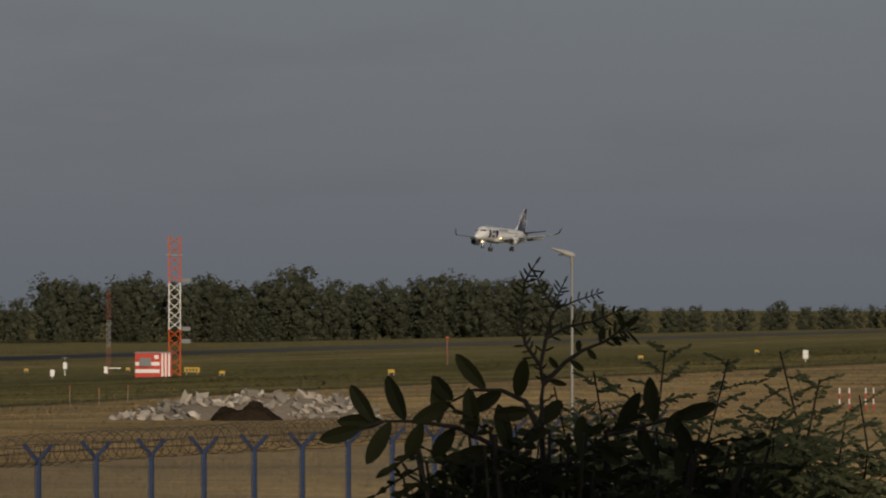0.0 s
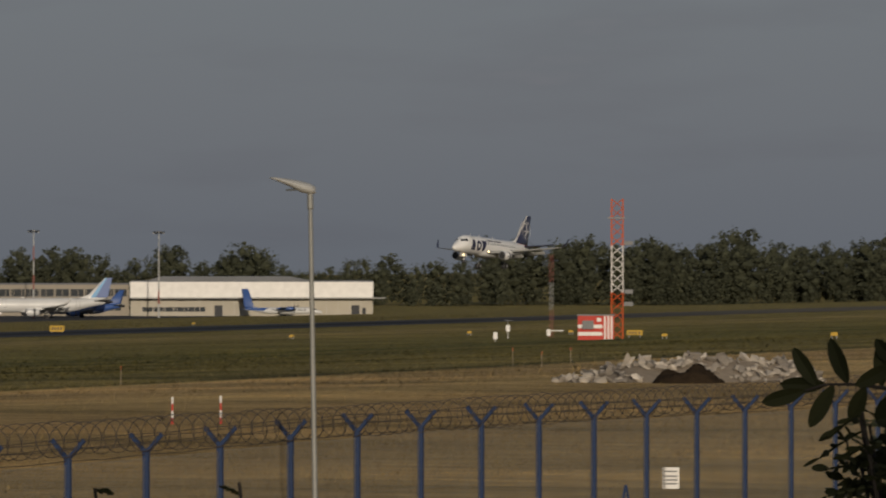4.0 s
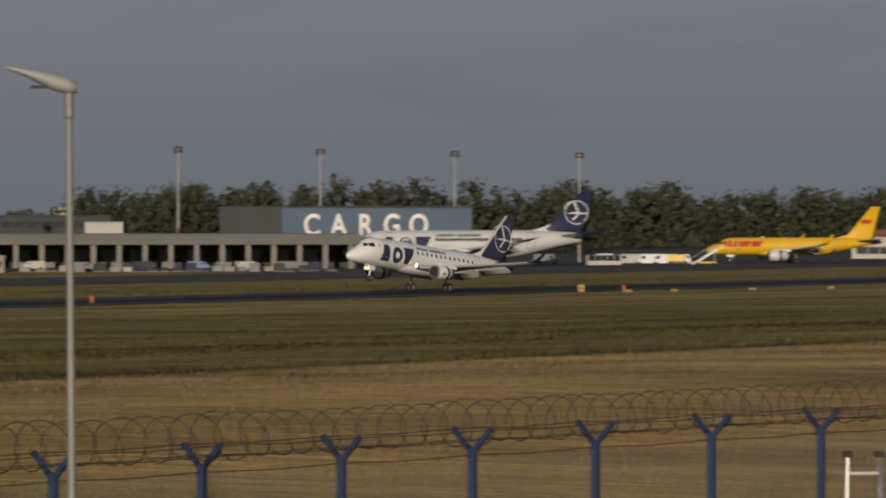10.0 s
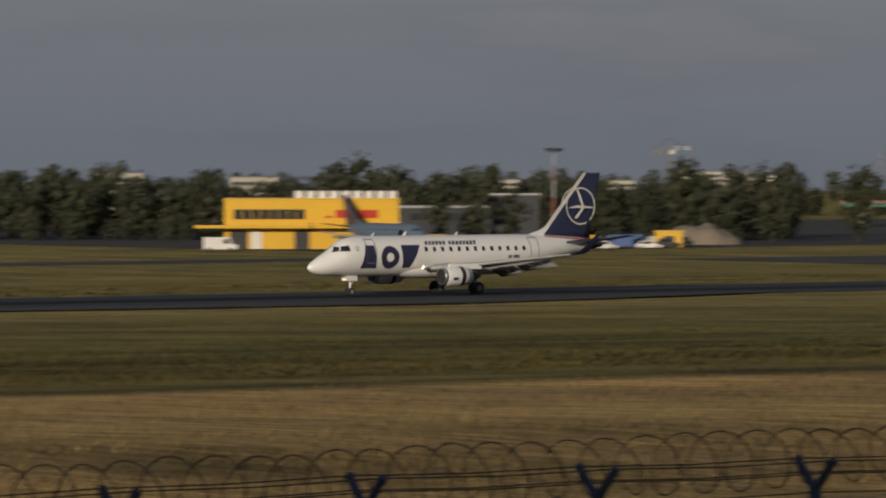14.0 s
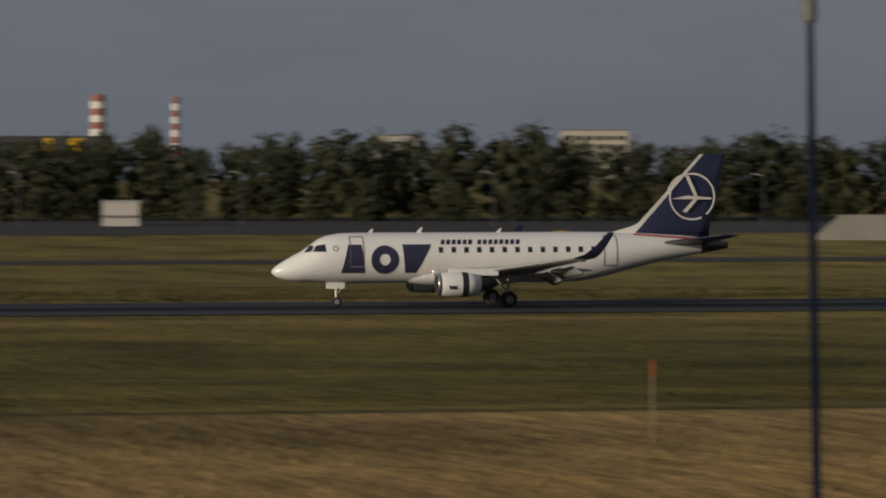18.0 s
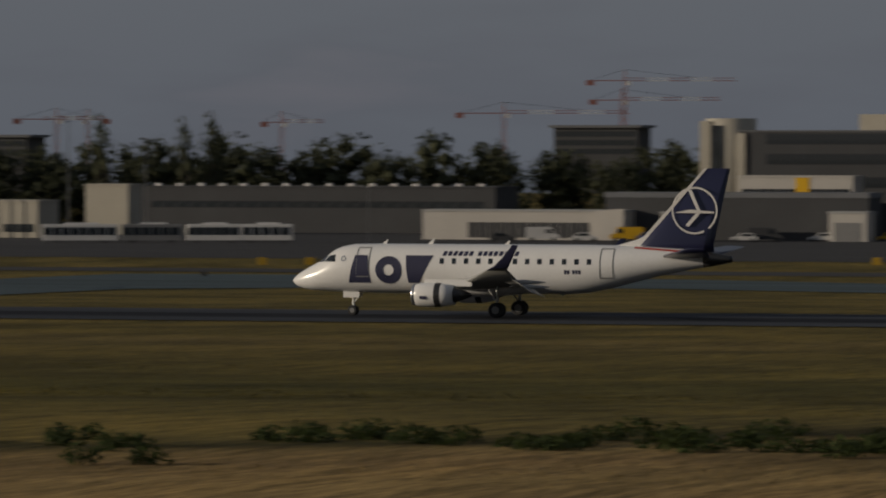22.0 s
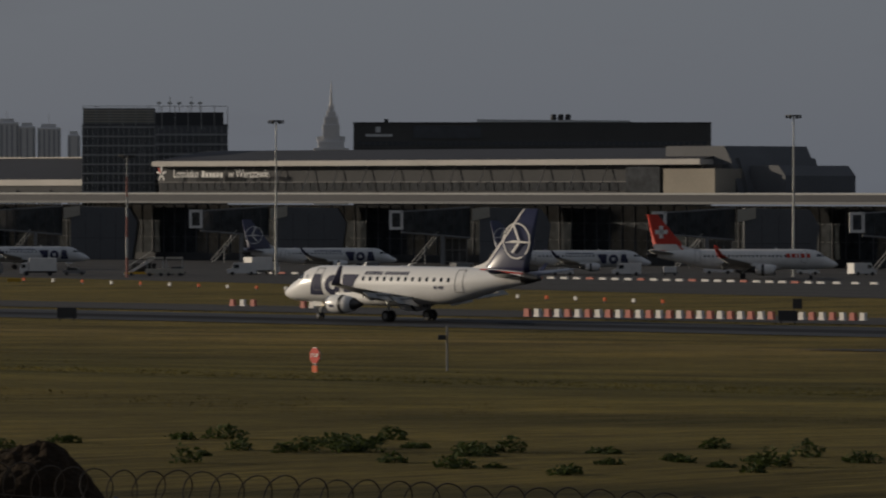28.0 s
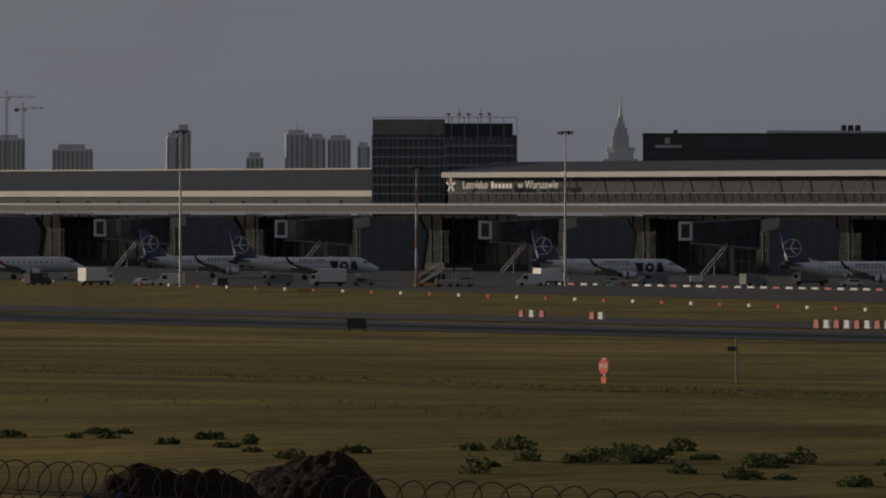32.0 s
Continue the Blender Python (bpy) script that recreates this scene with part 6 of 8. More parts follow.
def terminal():
    t = thing("passenger_terminal", TERMINAL, "long glass and steel passenger terminal with pale eaves", "terminal")
    x0, x1 = tx(-53.5), tx(-33.98)
    part("gate_hall", box(x0, x1, 8, 40, 0, 13.2), GLASSB, t, "dark glazed gate hall")
    part("base_wall", box(x0, x1, 7.4, 7.99, 0, 3.2), DARKG, t)
    part("lower_eave", box(x0, x1, -1.5, 9, 13.55, 14.0, .1), GREYW, t, "pale metal eave")
    part("lower_roof", prism([(x0, 14.01), (x1 - 8, 14.01), (x1 - 10, 15.35), (x0, 15.35)], -.8, 12), DARKROOF, t, "dark grey roof strip")
    part("upper_eave", box(x0, x1 - 6, -.2, 12, 15.36, 15.7, .1), ROOFW, t, "pale thin eave")
    # mullions of the gate hall
    me = mesh_of("mullion", *join(box(-.1, .1, 7.75, 8.05, 3.2, 13.2), box(-1.2, 1.2, 7.85, 7.95, 6.4, 6.52), box(-1.2, 1.2, 7.85, 7.95, 9.7, 9.82)), GATEGREY)
    n = 170
    for i in range(n):
        part("mullion", me, GATEGREY, t, m=pose(x0 + 1 + i * (x1 - x0 - 2) / (n - 1), 0, 0))
    # left hall: pale band and sloping dark roof
    a, b = x0, tx(-46.45)
    part("left_band", box(a, b, 12.5, 26, 17.2, 18.5, .1), WHITEW, t, "cream fascia band")
    part("left_band_foot", box(a, b, 13, 26, 15.71, 17.19), DARKG, t)
    part("left_roof", ([(a, 12.6, 18.51), (b, 12.6, 18.51), (b, 34, 23.2), (a + 10, 34, 23.2), (a, 44, 18.51), (b, 44, 18.51)], [(0, 1, 2, 3), (1, 5, 2), (2, 5, 4, 3), (3, 4, 0), (0, 4, 5, 1)]), DARKROOF, t, "dark sloping metal roof")
    part("left_ridge", box(a + 10, b, 33.6, 34.4, 23.21, 23.5), WHITEW, t, "pale ridge")
    me = mesh_of("roof_rib", *box(-.1, .1, 0, .3, 15.8, 16.3), DARKG)
    for i in range(24):
        part("roof_rib", me, DARKG, t, m=pose(a + 2 + i * (b - a - 4) / 23, 12.6, 0))
    # right hall: glazed storey under a pale roof edge
    a, b = tx(-45.77), tx(-40.1)
    part("right_hall", box(a, b + 4, 14, 40, 15.71, 21.2), DARKG, t, "glazed upper storey with blinds")
    part("right_roof_edge", box(a, b, 11.5, 40, 21.21, 22.3, .1), WHITEW, t, "bright pale roof edge")
    part("right_roof", ([(a, 12, 22.31), (b, 12, 22.31), (b, 30, 24.6), (a, 30, 24.6), (a, 40, 22.31), (b, 40, 22.31)], [(0, 1, 2, 3), (1, 5, 2), (2, 5, 4, 3), (3, 4, 0), (0, 4, 5, 1)]), DARKROOF, t, "dark roof slope")
    n = 17
    for i in range(n):
        x = a + 22 + i * (b - a - 24) / (n - 1)
        part("raking_mullion", rod((x, 11.9, 16.2), (x + 1.1, 13.6, 21.2), .12, n=5), GREYW, t)
    me = mesh_of("pane", *box(.1, 2.4, -.05, .05, 0, 1.5), GLASSB)
    k = int((b - a) / 2.6)
    for i in range(k):
        part("pane", me, GLASSB, t, m=pose(a + .6 + i * 2.6, 13.9, 16.2))
    part("transom", box(a, b, 13.6, 13.99, 17.8, 18.0), GREYW, t)
    part("end_block", box(tx(-40.4), tx(-39.87), 9, 30, 15.71, 20.4), BEIGE, t, "grey end block")
    part("end_glass", box(tx(-40.85), tx(-40.5), 11, 13.95, 15.71, 20.8), GLASSB, t, "dark corner glazing")
    for j, (b0, b1, z) in enumerate(((-40.1, -39.35, 24.8), (-39.9, -39.3, 22.5), (-39.35, -38.99, 21.0))):
        part("stepped_block", prism([(tx(b0, 28), 15.71), (tx(b1, 28), 15.71), (tx(b1, 28) - 1.5 * (j < 2), z - 4 + j), (tx(b1, 28) - 4 + j, z), (tx(b0, 28), z)], 16 + j * 2, 44), GATEGREY, t, "dark stepped roof block")
    # lettering on the fascia
    text_part("Lotnisko", 2.4, WHITEP, t, pose(tx(-45.41), 11.3, 19.6, 90), "white sign lettering", "lettering", .05)
    text_part("w Warszawie", 2.4, WHITEP, t, pose(tx(-44.76), 11.3, 19.6, 90), "white sign lettering", "lettering", .05)
    part("name_bars", join(*[box(tx(-45.13) - 3.6 + i * 1.2, tx(-45.13) - 2.8 + i * 1.2, 11.25, 11.35, 18.9, 20.3 if i == 0 else 19.9) for i in range(6)]), WHITEP, t, "white letter bars")
    part("flower_sign", join(*[moved(box(-.25, .25, 11.2, 11.3, .3, 1.6, .05), pose(tx(-45.66), 0, 19.6, 0, q)) for q in (0, 72, 144, 216, 288)]), WHITEP, t, "white petal sign")
    part("red_petal", moved(box(-.25, .25, 11.1, 11.19, .3, 1.6, .05), pose(tx(-45.66), 0, 19.6, 0, -36)), REDP, t)
    for i in range(30):
        part("eave_lamp", box(-.15, .15, -.6, -.3, 14.02, 14.4), WHITEP, t, m=pose(x0 + 4 + i * 17, 0, 0)) if i % 3 == 0 else None


terminal()


def gate(b):
    """One boarding gate: glazed bridge with a white framed end, raking wall block and a stair tower."""
    base = TERMINAL @ pose(tx(b, -28) - 5.6, -22, 0, 0, 0, -TB)
    g = thing("boarding_bridge", base, "glazed boarding bridge with a white framed end and grey rotunda wall", "jet bridge", "boarding bridges")
    end = part("end_frame", join(box(-1.5, 1.5, -9, -7.5, 8.6, 9.1), box(-1.5, 1.5, -9, -7.5, 11.8, 12.3), box(-1.5, -.9, -9, -7.5, 9.11, 11.79), box(.9, 1.5, -9, -7.5, 9.11, 11.79)), WHITEP, g, "white square end frame")
    part("end_pane", box(-.88, .88, -8.8, -8.6, 9.12, 11.78), GLASSB, end)
    part("corridor", ([(1.52, -8.9, 8.2), (1.52, -8.9, 12.0), (16, -2, 12.8), (16, -2, 7.0), (1.52, -5.5, 8.2), (1.52, -5.5, 12.0), (16, 2, 12.8), (16, 2, 7.0)], [(3, 2, 1, 0), (4, 5, 6, 7), (0, 1, 5, 4), (2, 3, 7, 6), (1, 2, 6, 5), (3, 0, 4, 7)]), GLASSB, g, "dark glazed sloping corridor")
    part("corridor_rail", join(rod((1.0, -9.0, 12.05), (16, -2.1, 12.9), .16, n=5), rod((1.0, -9.0, 8.1), (16, -2.1, 6.9), .2, n=5)), GREYW, g, "pale corridor edge rails")
    part("support_leg", join(box(9.6, 10.4, -5.5, -4.5, 0, 7.6), box(8.6, 11.4, -6, -4, 0, .5)), GREYW, g)
    part("rotunda_wall", prism([(18.0, 0), (32.0, 0), (33.5, 9.5), (31.5, 12.6), (18.0, 12.9)], -3, 7.3), GATEGREY, g, "raking dark grey rotunda wall")
    # cream strip paints the sunlight on the grey wall's left edge
    part("wall_edge", prism([(16.4, 10.2), (20.2, 11.0), (20.2, 13.0), (16.4, 12.6)], -3.4, -3.01), CREAM, g, "wall edge with sunlight painted in cream")
    part("panel_seam", join(*[box(q - .05, q + .05, -3.04, -3.004, .3, 11.5) for q in (21.5, 25.0, 28.5)], box(18.1, 31.5, -3.04, -3.004, 6.2, 6.3)), DARKG, g, "dark joint between wall panels")
    part("printed_panel", moved(box(6.2, 9.4, -.06, 0, 8.6, 11.2), pose(0, -6.75, 0, 0, 0, 25)), TEAL, g, "teal printed panel on the corridor")
    part("corridor_mullion", join(*[box(q - .07, q + .07, -8.98 + (q - 1.5) * .4759, -8.9 + (q - 1.5) * .4759, 8.15 - (q - 1.5) * .08, 12.05 + (q - 1.5) * .05) for q in (3.6, 5.4, 10.4, 12.4, 14.2)]), DARKMETAL, g)
    part("service_stair", join(*[rod(a, b, .09, n=4) for a, b in (((9.0, -6.2, 7.4), (3.4, -6.2, 1.4)), ((9.0, -6.2, 8.2), (3.4, -6.2, 2.3)), ((3.4, -6.2, 0), (3.4, -6.2, 2.3)), ((6.2, -6.2, 0), (6.2, -6.2, 5.3)), ((3.4, -6.2, 1.4), (1.6, -6.2, .1)))], *[box(3.4 + i * .56, 3.9 + i * .56, -6.6, -5.8, 1.3 + i * .6, 1.4 + i * .6) for i in range(10)]), ROOFW, g, "pale metal service stair")
    s = part("stair_tower", box(10.5, 15.2, -1.5, 3, 0, 6.8), GLASSB, g, "green-tinted glazed stair tower")
    part("tower_frame", join(*[box(q - .08, q + .08, -1.62, -1.51, 0, 6.9) for q in (10.5, 12.1, 13.6, 15.2)], *[box(10.5, 15.2, -1.62, -1.51, z, z + .14) for z in (2.2, 4.5, 6.75)]), GREYW, s)
    return g


for gb in (-51.3, -49.30, -47.43, -45.32, -43.25, -40.53, -38.49, -36.65):
    gate(gb)


def end_bridge():
    g = thing("boarding_bridge", far(-34.34, 735), "beige boarding bridge cabin on a wheeled column", "jet bridge", "boarding bridges")
    part("cabin", box(-2.9, 2.9, 0, 6, 4.6, 11.6, .2), CREAM, g, "beige cabin")
    part("cabin_door", box(-.6, 1.2, -.08, -.004, 5.4, 10.6), DARKG, g)
    part("arm", moved(box(0, 13, 1, 4, 0, 3, .15), pose(2.9, 0, 5.0, 0, 6)), GLASSB, g, "glazed tunnel")
    part("arm_ribs", join(*[moved(box(i * 1.3, i * 1.3 + .2, .9, .99, 0, 3), pose(2.9, 0, 5.0, 0, 6)) for i in range(10)]), CREAM, g)
    part("stair", moved(box(8, 9.6, 0, .9, -6, 1), pose(2.9, -.2, 4.4, 0, -14)), GALV, g)
    part("column", box(-.8, .8, 2, 3.6, 0, 4.596), GREYW, g)
    p = thing("pier_head", far(-33.3, 742), "grey pier head block at the terminal's end", "building")
    hw = span(-33.62, -32.95, 742)
    part("wall", prism([(-hw, 0), (hw, 0), (hw, 11.5), (hw - 3, 13), (-hw, 13)], 0, 14), CREAM, p)
    part("glass_band", box(-hw + 5, hw - 1, -.08, -.004, 6, 10), GLASSB, p)
    p, hw, h = block("lounge_building", -33.0, -31.4, 730, 1.0, 10, DARKG, "low dark building beyond the pier head", GREYW)
    panes(p, -hw + 1, hw - 1, 1, 3.5, 14, GLASSB)


end_bridge()


def landmark_blocks():
    # operations block with a netted crown
    p, hw, h = block("operations_block", -46.49, -45.0, 940, 27.0, 16, GATEGREY, "grey operations block with netted glass facade", DARKG, top=.3)
    for k in range(6):
        panes(p, -hw + .6, -hw + hw * .95, h - 4.2 - k * 2.4, h - 2.6 - k * 2.4, 11, GLASSB, gap=.2)
        panes(p, hw * .02, hw * .9, h - 4.2 - k * 2.4, h - 2.6 - k * 2.4, 10, GLASSB, gap=.2)
        part("floor_band", box(-hw - .1, hw + .1, -.35, -.08, h - 2.45 - k * 2.4, h - 2.05 - k * 2.4), ROOFW, p, "pale louvred floor band")
    part("crown", box(-hw, 0, .5, 12, h + .31, h + 4.2), GREYW, p, "pale louvred crown")
    part("crown_dark", box(.01, hw - 1.0, .5, 12, h + .31, h + 3.2), DARKG, p, "dark roof storey")
    for i in range(5):
        part("crown_slat", box(-hw + .3, -.4, .2, .49, h + .8 + i * .65, h + 1.1 + i * .65), CREAM, p)
    for i in range(26):
        part("facade_fin", box(-hw + i * hw * 2 / 25 - .05, -hw + i * hw * 2 / 25 + .05, -.5, -.36, h - 17, h - .4), GALV, p)
    for i in range(12):
        part("crown_post", box(-hw + i * hw * 2 / 11 - .08, -hw + i * hw * 2 / 11 + .08, -.3, -.1, h - 1, h + 4.6), GALV, p)
    part("crown_rail", box(-hw, hw, -.32, -.08, h + 4.604, h + 4.75), GALV, p)
    for i, q in enumerate((.05, .2, .33, .5, .62)):
        part("antenna", join(rod((q * hw, 3, h + 3.3), (q * hw, 3, h + 6.0 + (i % 2)), .1, n=5), box(q * hw - .5, q * hw + .5, 2.8, 3.2, h + 5.2, h + 5.7)), GALV, p)
    q, w2, h2 = block("operations_tower", -46.5, -45.75, 915, 26.4, 5, GATEGREY, "grey netted front of the operations block", GATEGREY, top=.2)
    for k in range(9):
        panes(q, -w2 + .3, w2 - .3, h2 - 2.2 - k * 2.2, h2 - .5 - k * 2.2, 6, GLASSB, gap=.25)
        part("floor_band", box(-w2 - .05, w2 + .05, -.3, -.1, h2 - .38 - k * 2.2, h2 - .1 - k * 2.2), ROOFW, q, "pale louvred floor band")
    for i in range(15):
        part("facade_fin", box(-w2 + i * w2 * 2 / 14 - .05, -w2 + i * w2 * 2 / 14 + .05, -.5, -.32, h2 - 20, h2), GALV, q)
    # long hotel with a curved glass roof line
    p, hw, h = block("long_hotel", -43.7, -40.0, 935, 27.4, 16, OLIVEWALL, "long dark hotel block with a low parapet", OLIVEWALL, top=.3)
    panes(p, -hw + 1, hw - 1, h - 5.4, h - 4.4, 60, GLASSB, gap=.2)
    part("dark_window", box(-hw + 14.5, -hw + 31, -.12, -.004, h - 3.6, h - .6), GLASSB, p, "long dark window")
    part("roof_glint", prism([(-hw + 30, h + .31), (hw * .55, h + .31), (hw * .55, h + .7), (-hw + 30, h + 1.0)], 1, 2), METAL, p, "bright metal roof edge")
    for q in (-.2, -.16, -.12):
        part("roof_fan", moved(lathe([(0, .7), (1.2, .7), (1.4, .4)], 10, "z"), pose(hw * (.32 + q), 5, h + .9)), DARKG, p)
    part("sign_bar", box(-hw + 3, -hw + 9.5, -.12, -.004, h - 3.2, h - 2.6), WHITEP, p, "pale sign bar")
    part("sign_bar", box(-hw + 5.4, -hw + 6.6, -.12, -.004, h - 2.2, h - .8), WHITEP, p, "pale sign shape")
    part("roof_cube", box(-hw + 7.4, -hw + 8.4, 2, 3, h + .31, h + 1.1), DARKG, p)
    # dark glazed hotel
    p, hw, h = block("hotel", -37.52, -34.75, 960, 31.6, 22, DARKG, "dark glazed hotel block with many windows", DARKG, top=.2)
    # cream strip stands for the sun on the hotel's left edge
    part("sunlit_edge", box(-hw - .3, -hw + 2.6, -.4, -.01, 0, h + .1), CREAM, p, "left edge with sunlight painted in cream")
    part("attic", box(-hw + 10, hw - 3, .6, 20, h + .21, h + 2.2), DARKG, p, "set back attic storey")
    me = mesh_of("window", *box(0, 1.75, -.07, .05, 0, 2.1), GLASSB)
    for k in range(7):
        for i in range(24):
            part("window", me, GLASSB, p, m=pose(-hw + 4.5 + i * 2.62, 0, h - 5.6 - k * 3.0))
    part("sign_bar", box(-hw + 5, -hw + 21, -.14, -.01, h - 2.2, h - .7), GREYW, p, "dull grey sign bar")
    part("sign_bar", box(-hw + 23, -hw + 30, -.14, -.01, h - 1.9, h - 1.0), GREYW, p, "dull grey sign bar")
    p, hw, h = block("office_block", -34.7, -33.77, 990, 18.8, 14, GREYW, "pale grey gridded office block", GREYW)
    for k in range(4):
        panes(p, -hw + .5, hw - .5, h - 3.2 - k * 2.5, h - 1.8 - k * 2.5, 11, GLASSB, gap=.9)


landmark_blocks()


def skyline():
    for b0, b1, z, n in ((-50.45, -50.08, 58, 1), (-49.8, -49.38, 50, 2), (-48.63, -48.5, 60, 1), (-48.52, -48.37, 64, 3), (-47.8, -47.62, 44, 2), (-47.4, -47.15, 62, 1), (-47.15, -46.98, 59, 1), (-46.96, -46.72, 58, 1), (-46.65, -46.52, 52.6, 1)):
        p = thing("skyscraper", far((b0 + b1) / 2, 2900), "distant hazy grey high-rise tower", "high-rise")
        hw = span(b0, b1, 2900)
        h = z + 5
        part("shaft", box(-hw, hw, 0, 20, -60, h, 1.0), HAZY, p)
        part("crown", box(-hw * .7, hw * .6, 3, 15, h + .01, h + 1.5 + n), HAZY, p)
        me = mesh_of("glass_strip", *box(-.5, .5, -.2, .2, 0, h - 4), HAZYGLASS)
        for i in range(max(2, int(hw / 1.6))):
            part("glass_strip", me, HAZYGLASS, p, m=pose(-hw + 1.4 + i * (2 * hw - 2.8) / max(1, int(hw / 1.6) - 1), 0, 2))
        if n in (1, 3) and hw > 7:
            part("mast", rod((0, 8, h), (0, 8, h + 10), .3, .1, 5), HAZY, p)
    # stepped palace tower with a spire
    p = thing("palace_tower", far(-43.93, 2950), "distant stepped stone palace tower with a needle spire", "tower")
    for w, z0, z1 in ((27, -60, 48), (20, 48.01, 53), (13, 53.01, 66), (10.6, 66.01, 72), (7, 72.01, 76), (4.2, 76.01, 80)):
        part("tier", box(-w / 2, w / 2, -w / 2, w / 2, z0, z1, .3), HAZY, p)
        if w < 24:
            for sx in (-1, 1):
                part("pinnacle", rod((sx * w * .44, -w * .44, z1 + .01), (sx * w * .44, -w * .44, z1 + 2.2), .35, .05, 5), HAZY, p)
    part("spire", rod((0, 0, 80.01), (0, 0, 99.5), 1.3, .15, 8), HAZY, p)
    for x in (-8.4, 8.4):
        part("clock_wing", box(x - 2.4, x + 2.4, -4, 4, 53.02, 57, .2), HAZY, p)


skyline()


# ---- parked aircraft ----
def bars_on(h, hull, d, z, height, widths, material, label, gap=.3, lean=.15, sides=(1, -1)):
    """Heavy plain title bars on a body, one part each."""
    for sd in sides:
        q = d
        for w in widths:
            part("title_bar", h.patch([(q, z), (q + w, z), (q + w + lean * height, z + height), (q + lean * height, z + height)], sd, 4, 3), material, hull, label)
            q += w + gap


def fin_bands(p, h, axis, fin_top, bands):
    """Slanting paint bands on both faces of a fin: (share of chord from, to, material)."""
    k, g = h.k, h.g
    z0, z1 = axis + 1.7 * g, fin_top - .02
    for a, b, m in bands:
        pts = [(24.9 * k + 3.9 * k * a, z0), (24.9 * k + 3.9 * k * b, z0), (28.25 * k + 1.55 * k * b, z1), (28.25 * k + 1.55 * k * a, z1)]
        for sd in (1, -1):
            part("fin_band", plate(pts, h.gear, sd * .27 * k, .015), m, p, "slanting painted fin band")


def turboprop(label, length, m, body, fin, nac, fin_top, wingspan, t_tail=True):
    """A high-winged twin turboprop on its wheels, nose to +x."""
    k = length / 32.8
    h = Hull(length, 2.7 * k, 2.4 * k)
    G, g = h.gear, h.g
    ax = 2.4 * k
    p = thing("turboprop_airliner", m, label, "aircraft")
    hull = part("fuselage", h.skin(24), body, p, smooth=True)
    part("rear_paint", join(*[h.patch([(22 * h.k, ax - .1), (29.5 * h.k, ax + .6 * g), (29.5 * h.k, ax + 1.1 * g), (20 * h.k, ax + 1.5 * g)], sd, 10, 5) for sd in (1, -1)]), fin, hull, smooth=True)
    for sd in (1, -1):
        wing = part("wing", blade([(12.0 * h.k, 0, ax + 1.55 * g, 3.0 * k, 1), (12.2 * h.k, sd * wingspan * .17, ax + 1.6 * g, 3.0 * k, 1), (13.0 * h.k, sd * wingspan * .5, ax + 1.75 * g, 1.3 * k, .9)], G), ROOFW, p, "straight high wing", smooth=True)
        y = sd * wingspan * .16
        e = part("engine", moved(lathe([(1.6 * k, .3 * k), (1.2 * k, .55 * k), (-.5 * k, .72 * k), (-3.0 * k, .65 * k), (-5.0 * k, .3 * k), (-5.6 * k, .05)], 14), pose(G - 11.6 * h.k, y, ax + 1.15 * g)), nac, p, "long engine nacelle", smooth=True)
        part("spinner", moved(lathe([(2.3 * k, .03), (2.0 * k, .18 * k), (1.61 * k, .29 * k)], 12), pose(G - 11.6 * h.k, y, ax + 1.15 * g)), DARKMETAL, e)
        for q in range(6):
            part("propeller_blade", moved(box(-.03, .03, -.16 * k, .16 * k, .2, 2.0 * k, .01), pose(G - 11.6 * h.k + 1.8 * k, y, ax + 1.15 * g, q * 60)), BLACKISH, e)
        leg = part("main_gear", rod((0, y, .4), (0, y, ax + .8 * g), .09), GALV, p)
        wheel(leg, 0, y, .48, .5)
        windows(hull, h, ax + .45 * g, [6.5 * h.k + i * .95 * k for i in range(15)], sd, .3, .4)
        zt = fin_top if t_tail else ax + 1.0 * g
        part("tailplane", blade([(28.4 * h.k, 0, zt - .1, 2.4 * k, .8), (29.4 * h.k, sd * 4.2 * k, zt - .1, 1.2 * k, .8)], G), fin, p, smooth=True)
        part("cockpit_window", h.patch([(2.1 * h.k, ax + .4 * g), (3.35 * h.k, ax + .42 * g), (3.2 * h.k, ax + .85 * g), (2.5 * h.k, ax + .8 * g)], sd, 4, 4), GLASS, hull)
    part("fin", fin_shape([(23.2 * h.k, ax + 1.2 * g, 6.0 * k, .8), (25.6 * h.k, ax + 2.0 * g, 4.2 * k, .8), (27.7 * h.k, fin_top, 2.8 * k, .7)], G), fin, p, smooth=True)
    leg = part("nose_gear", rod((G - 3.6 * h.k, 0, .3), (G - 3.6 * h.k, 0, ax - 1.2 * g), .07), GALV, p)
    wheel(leg, G - 3.6 * h.k, 0, .32, .3)
    return p, h, hull


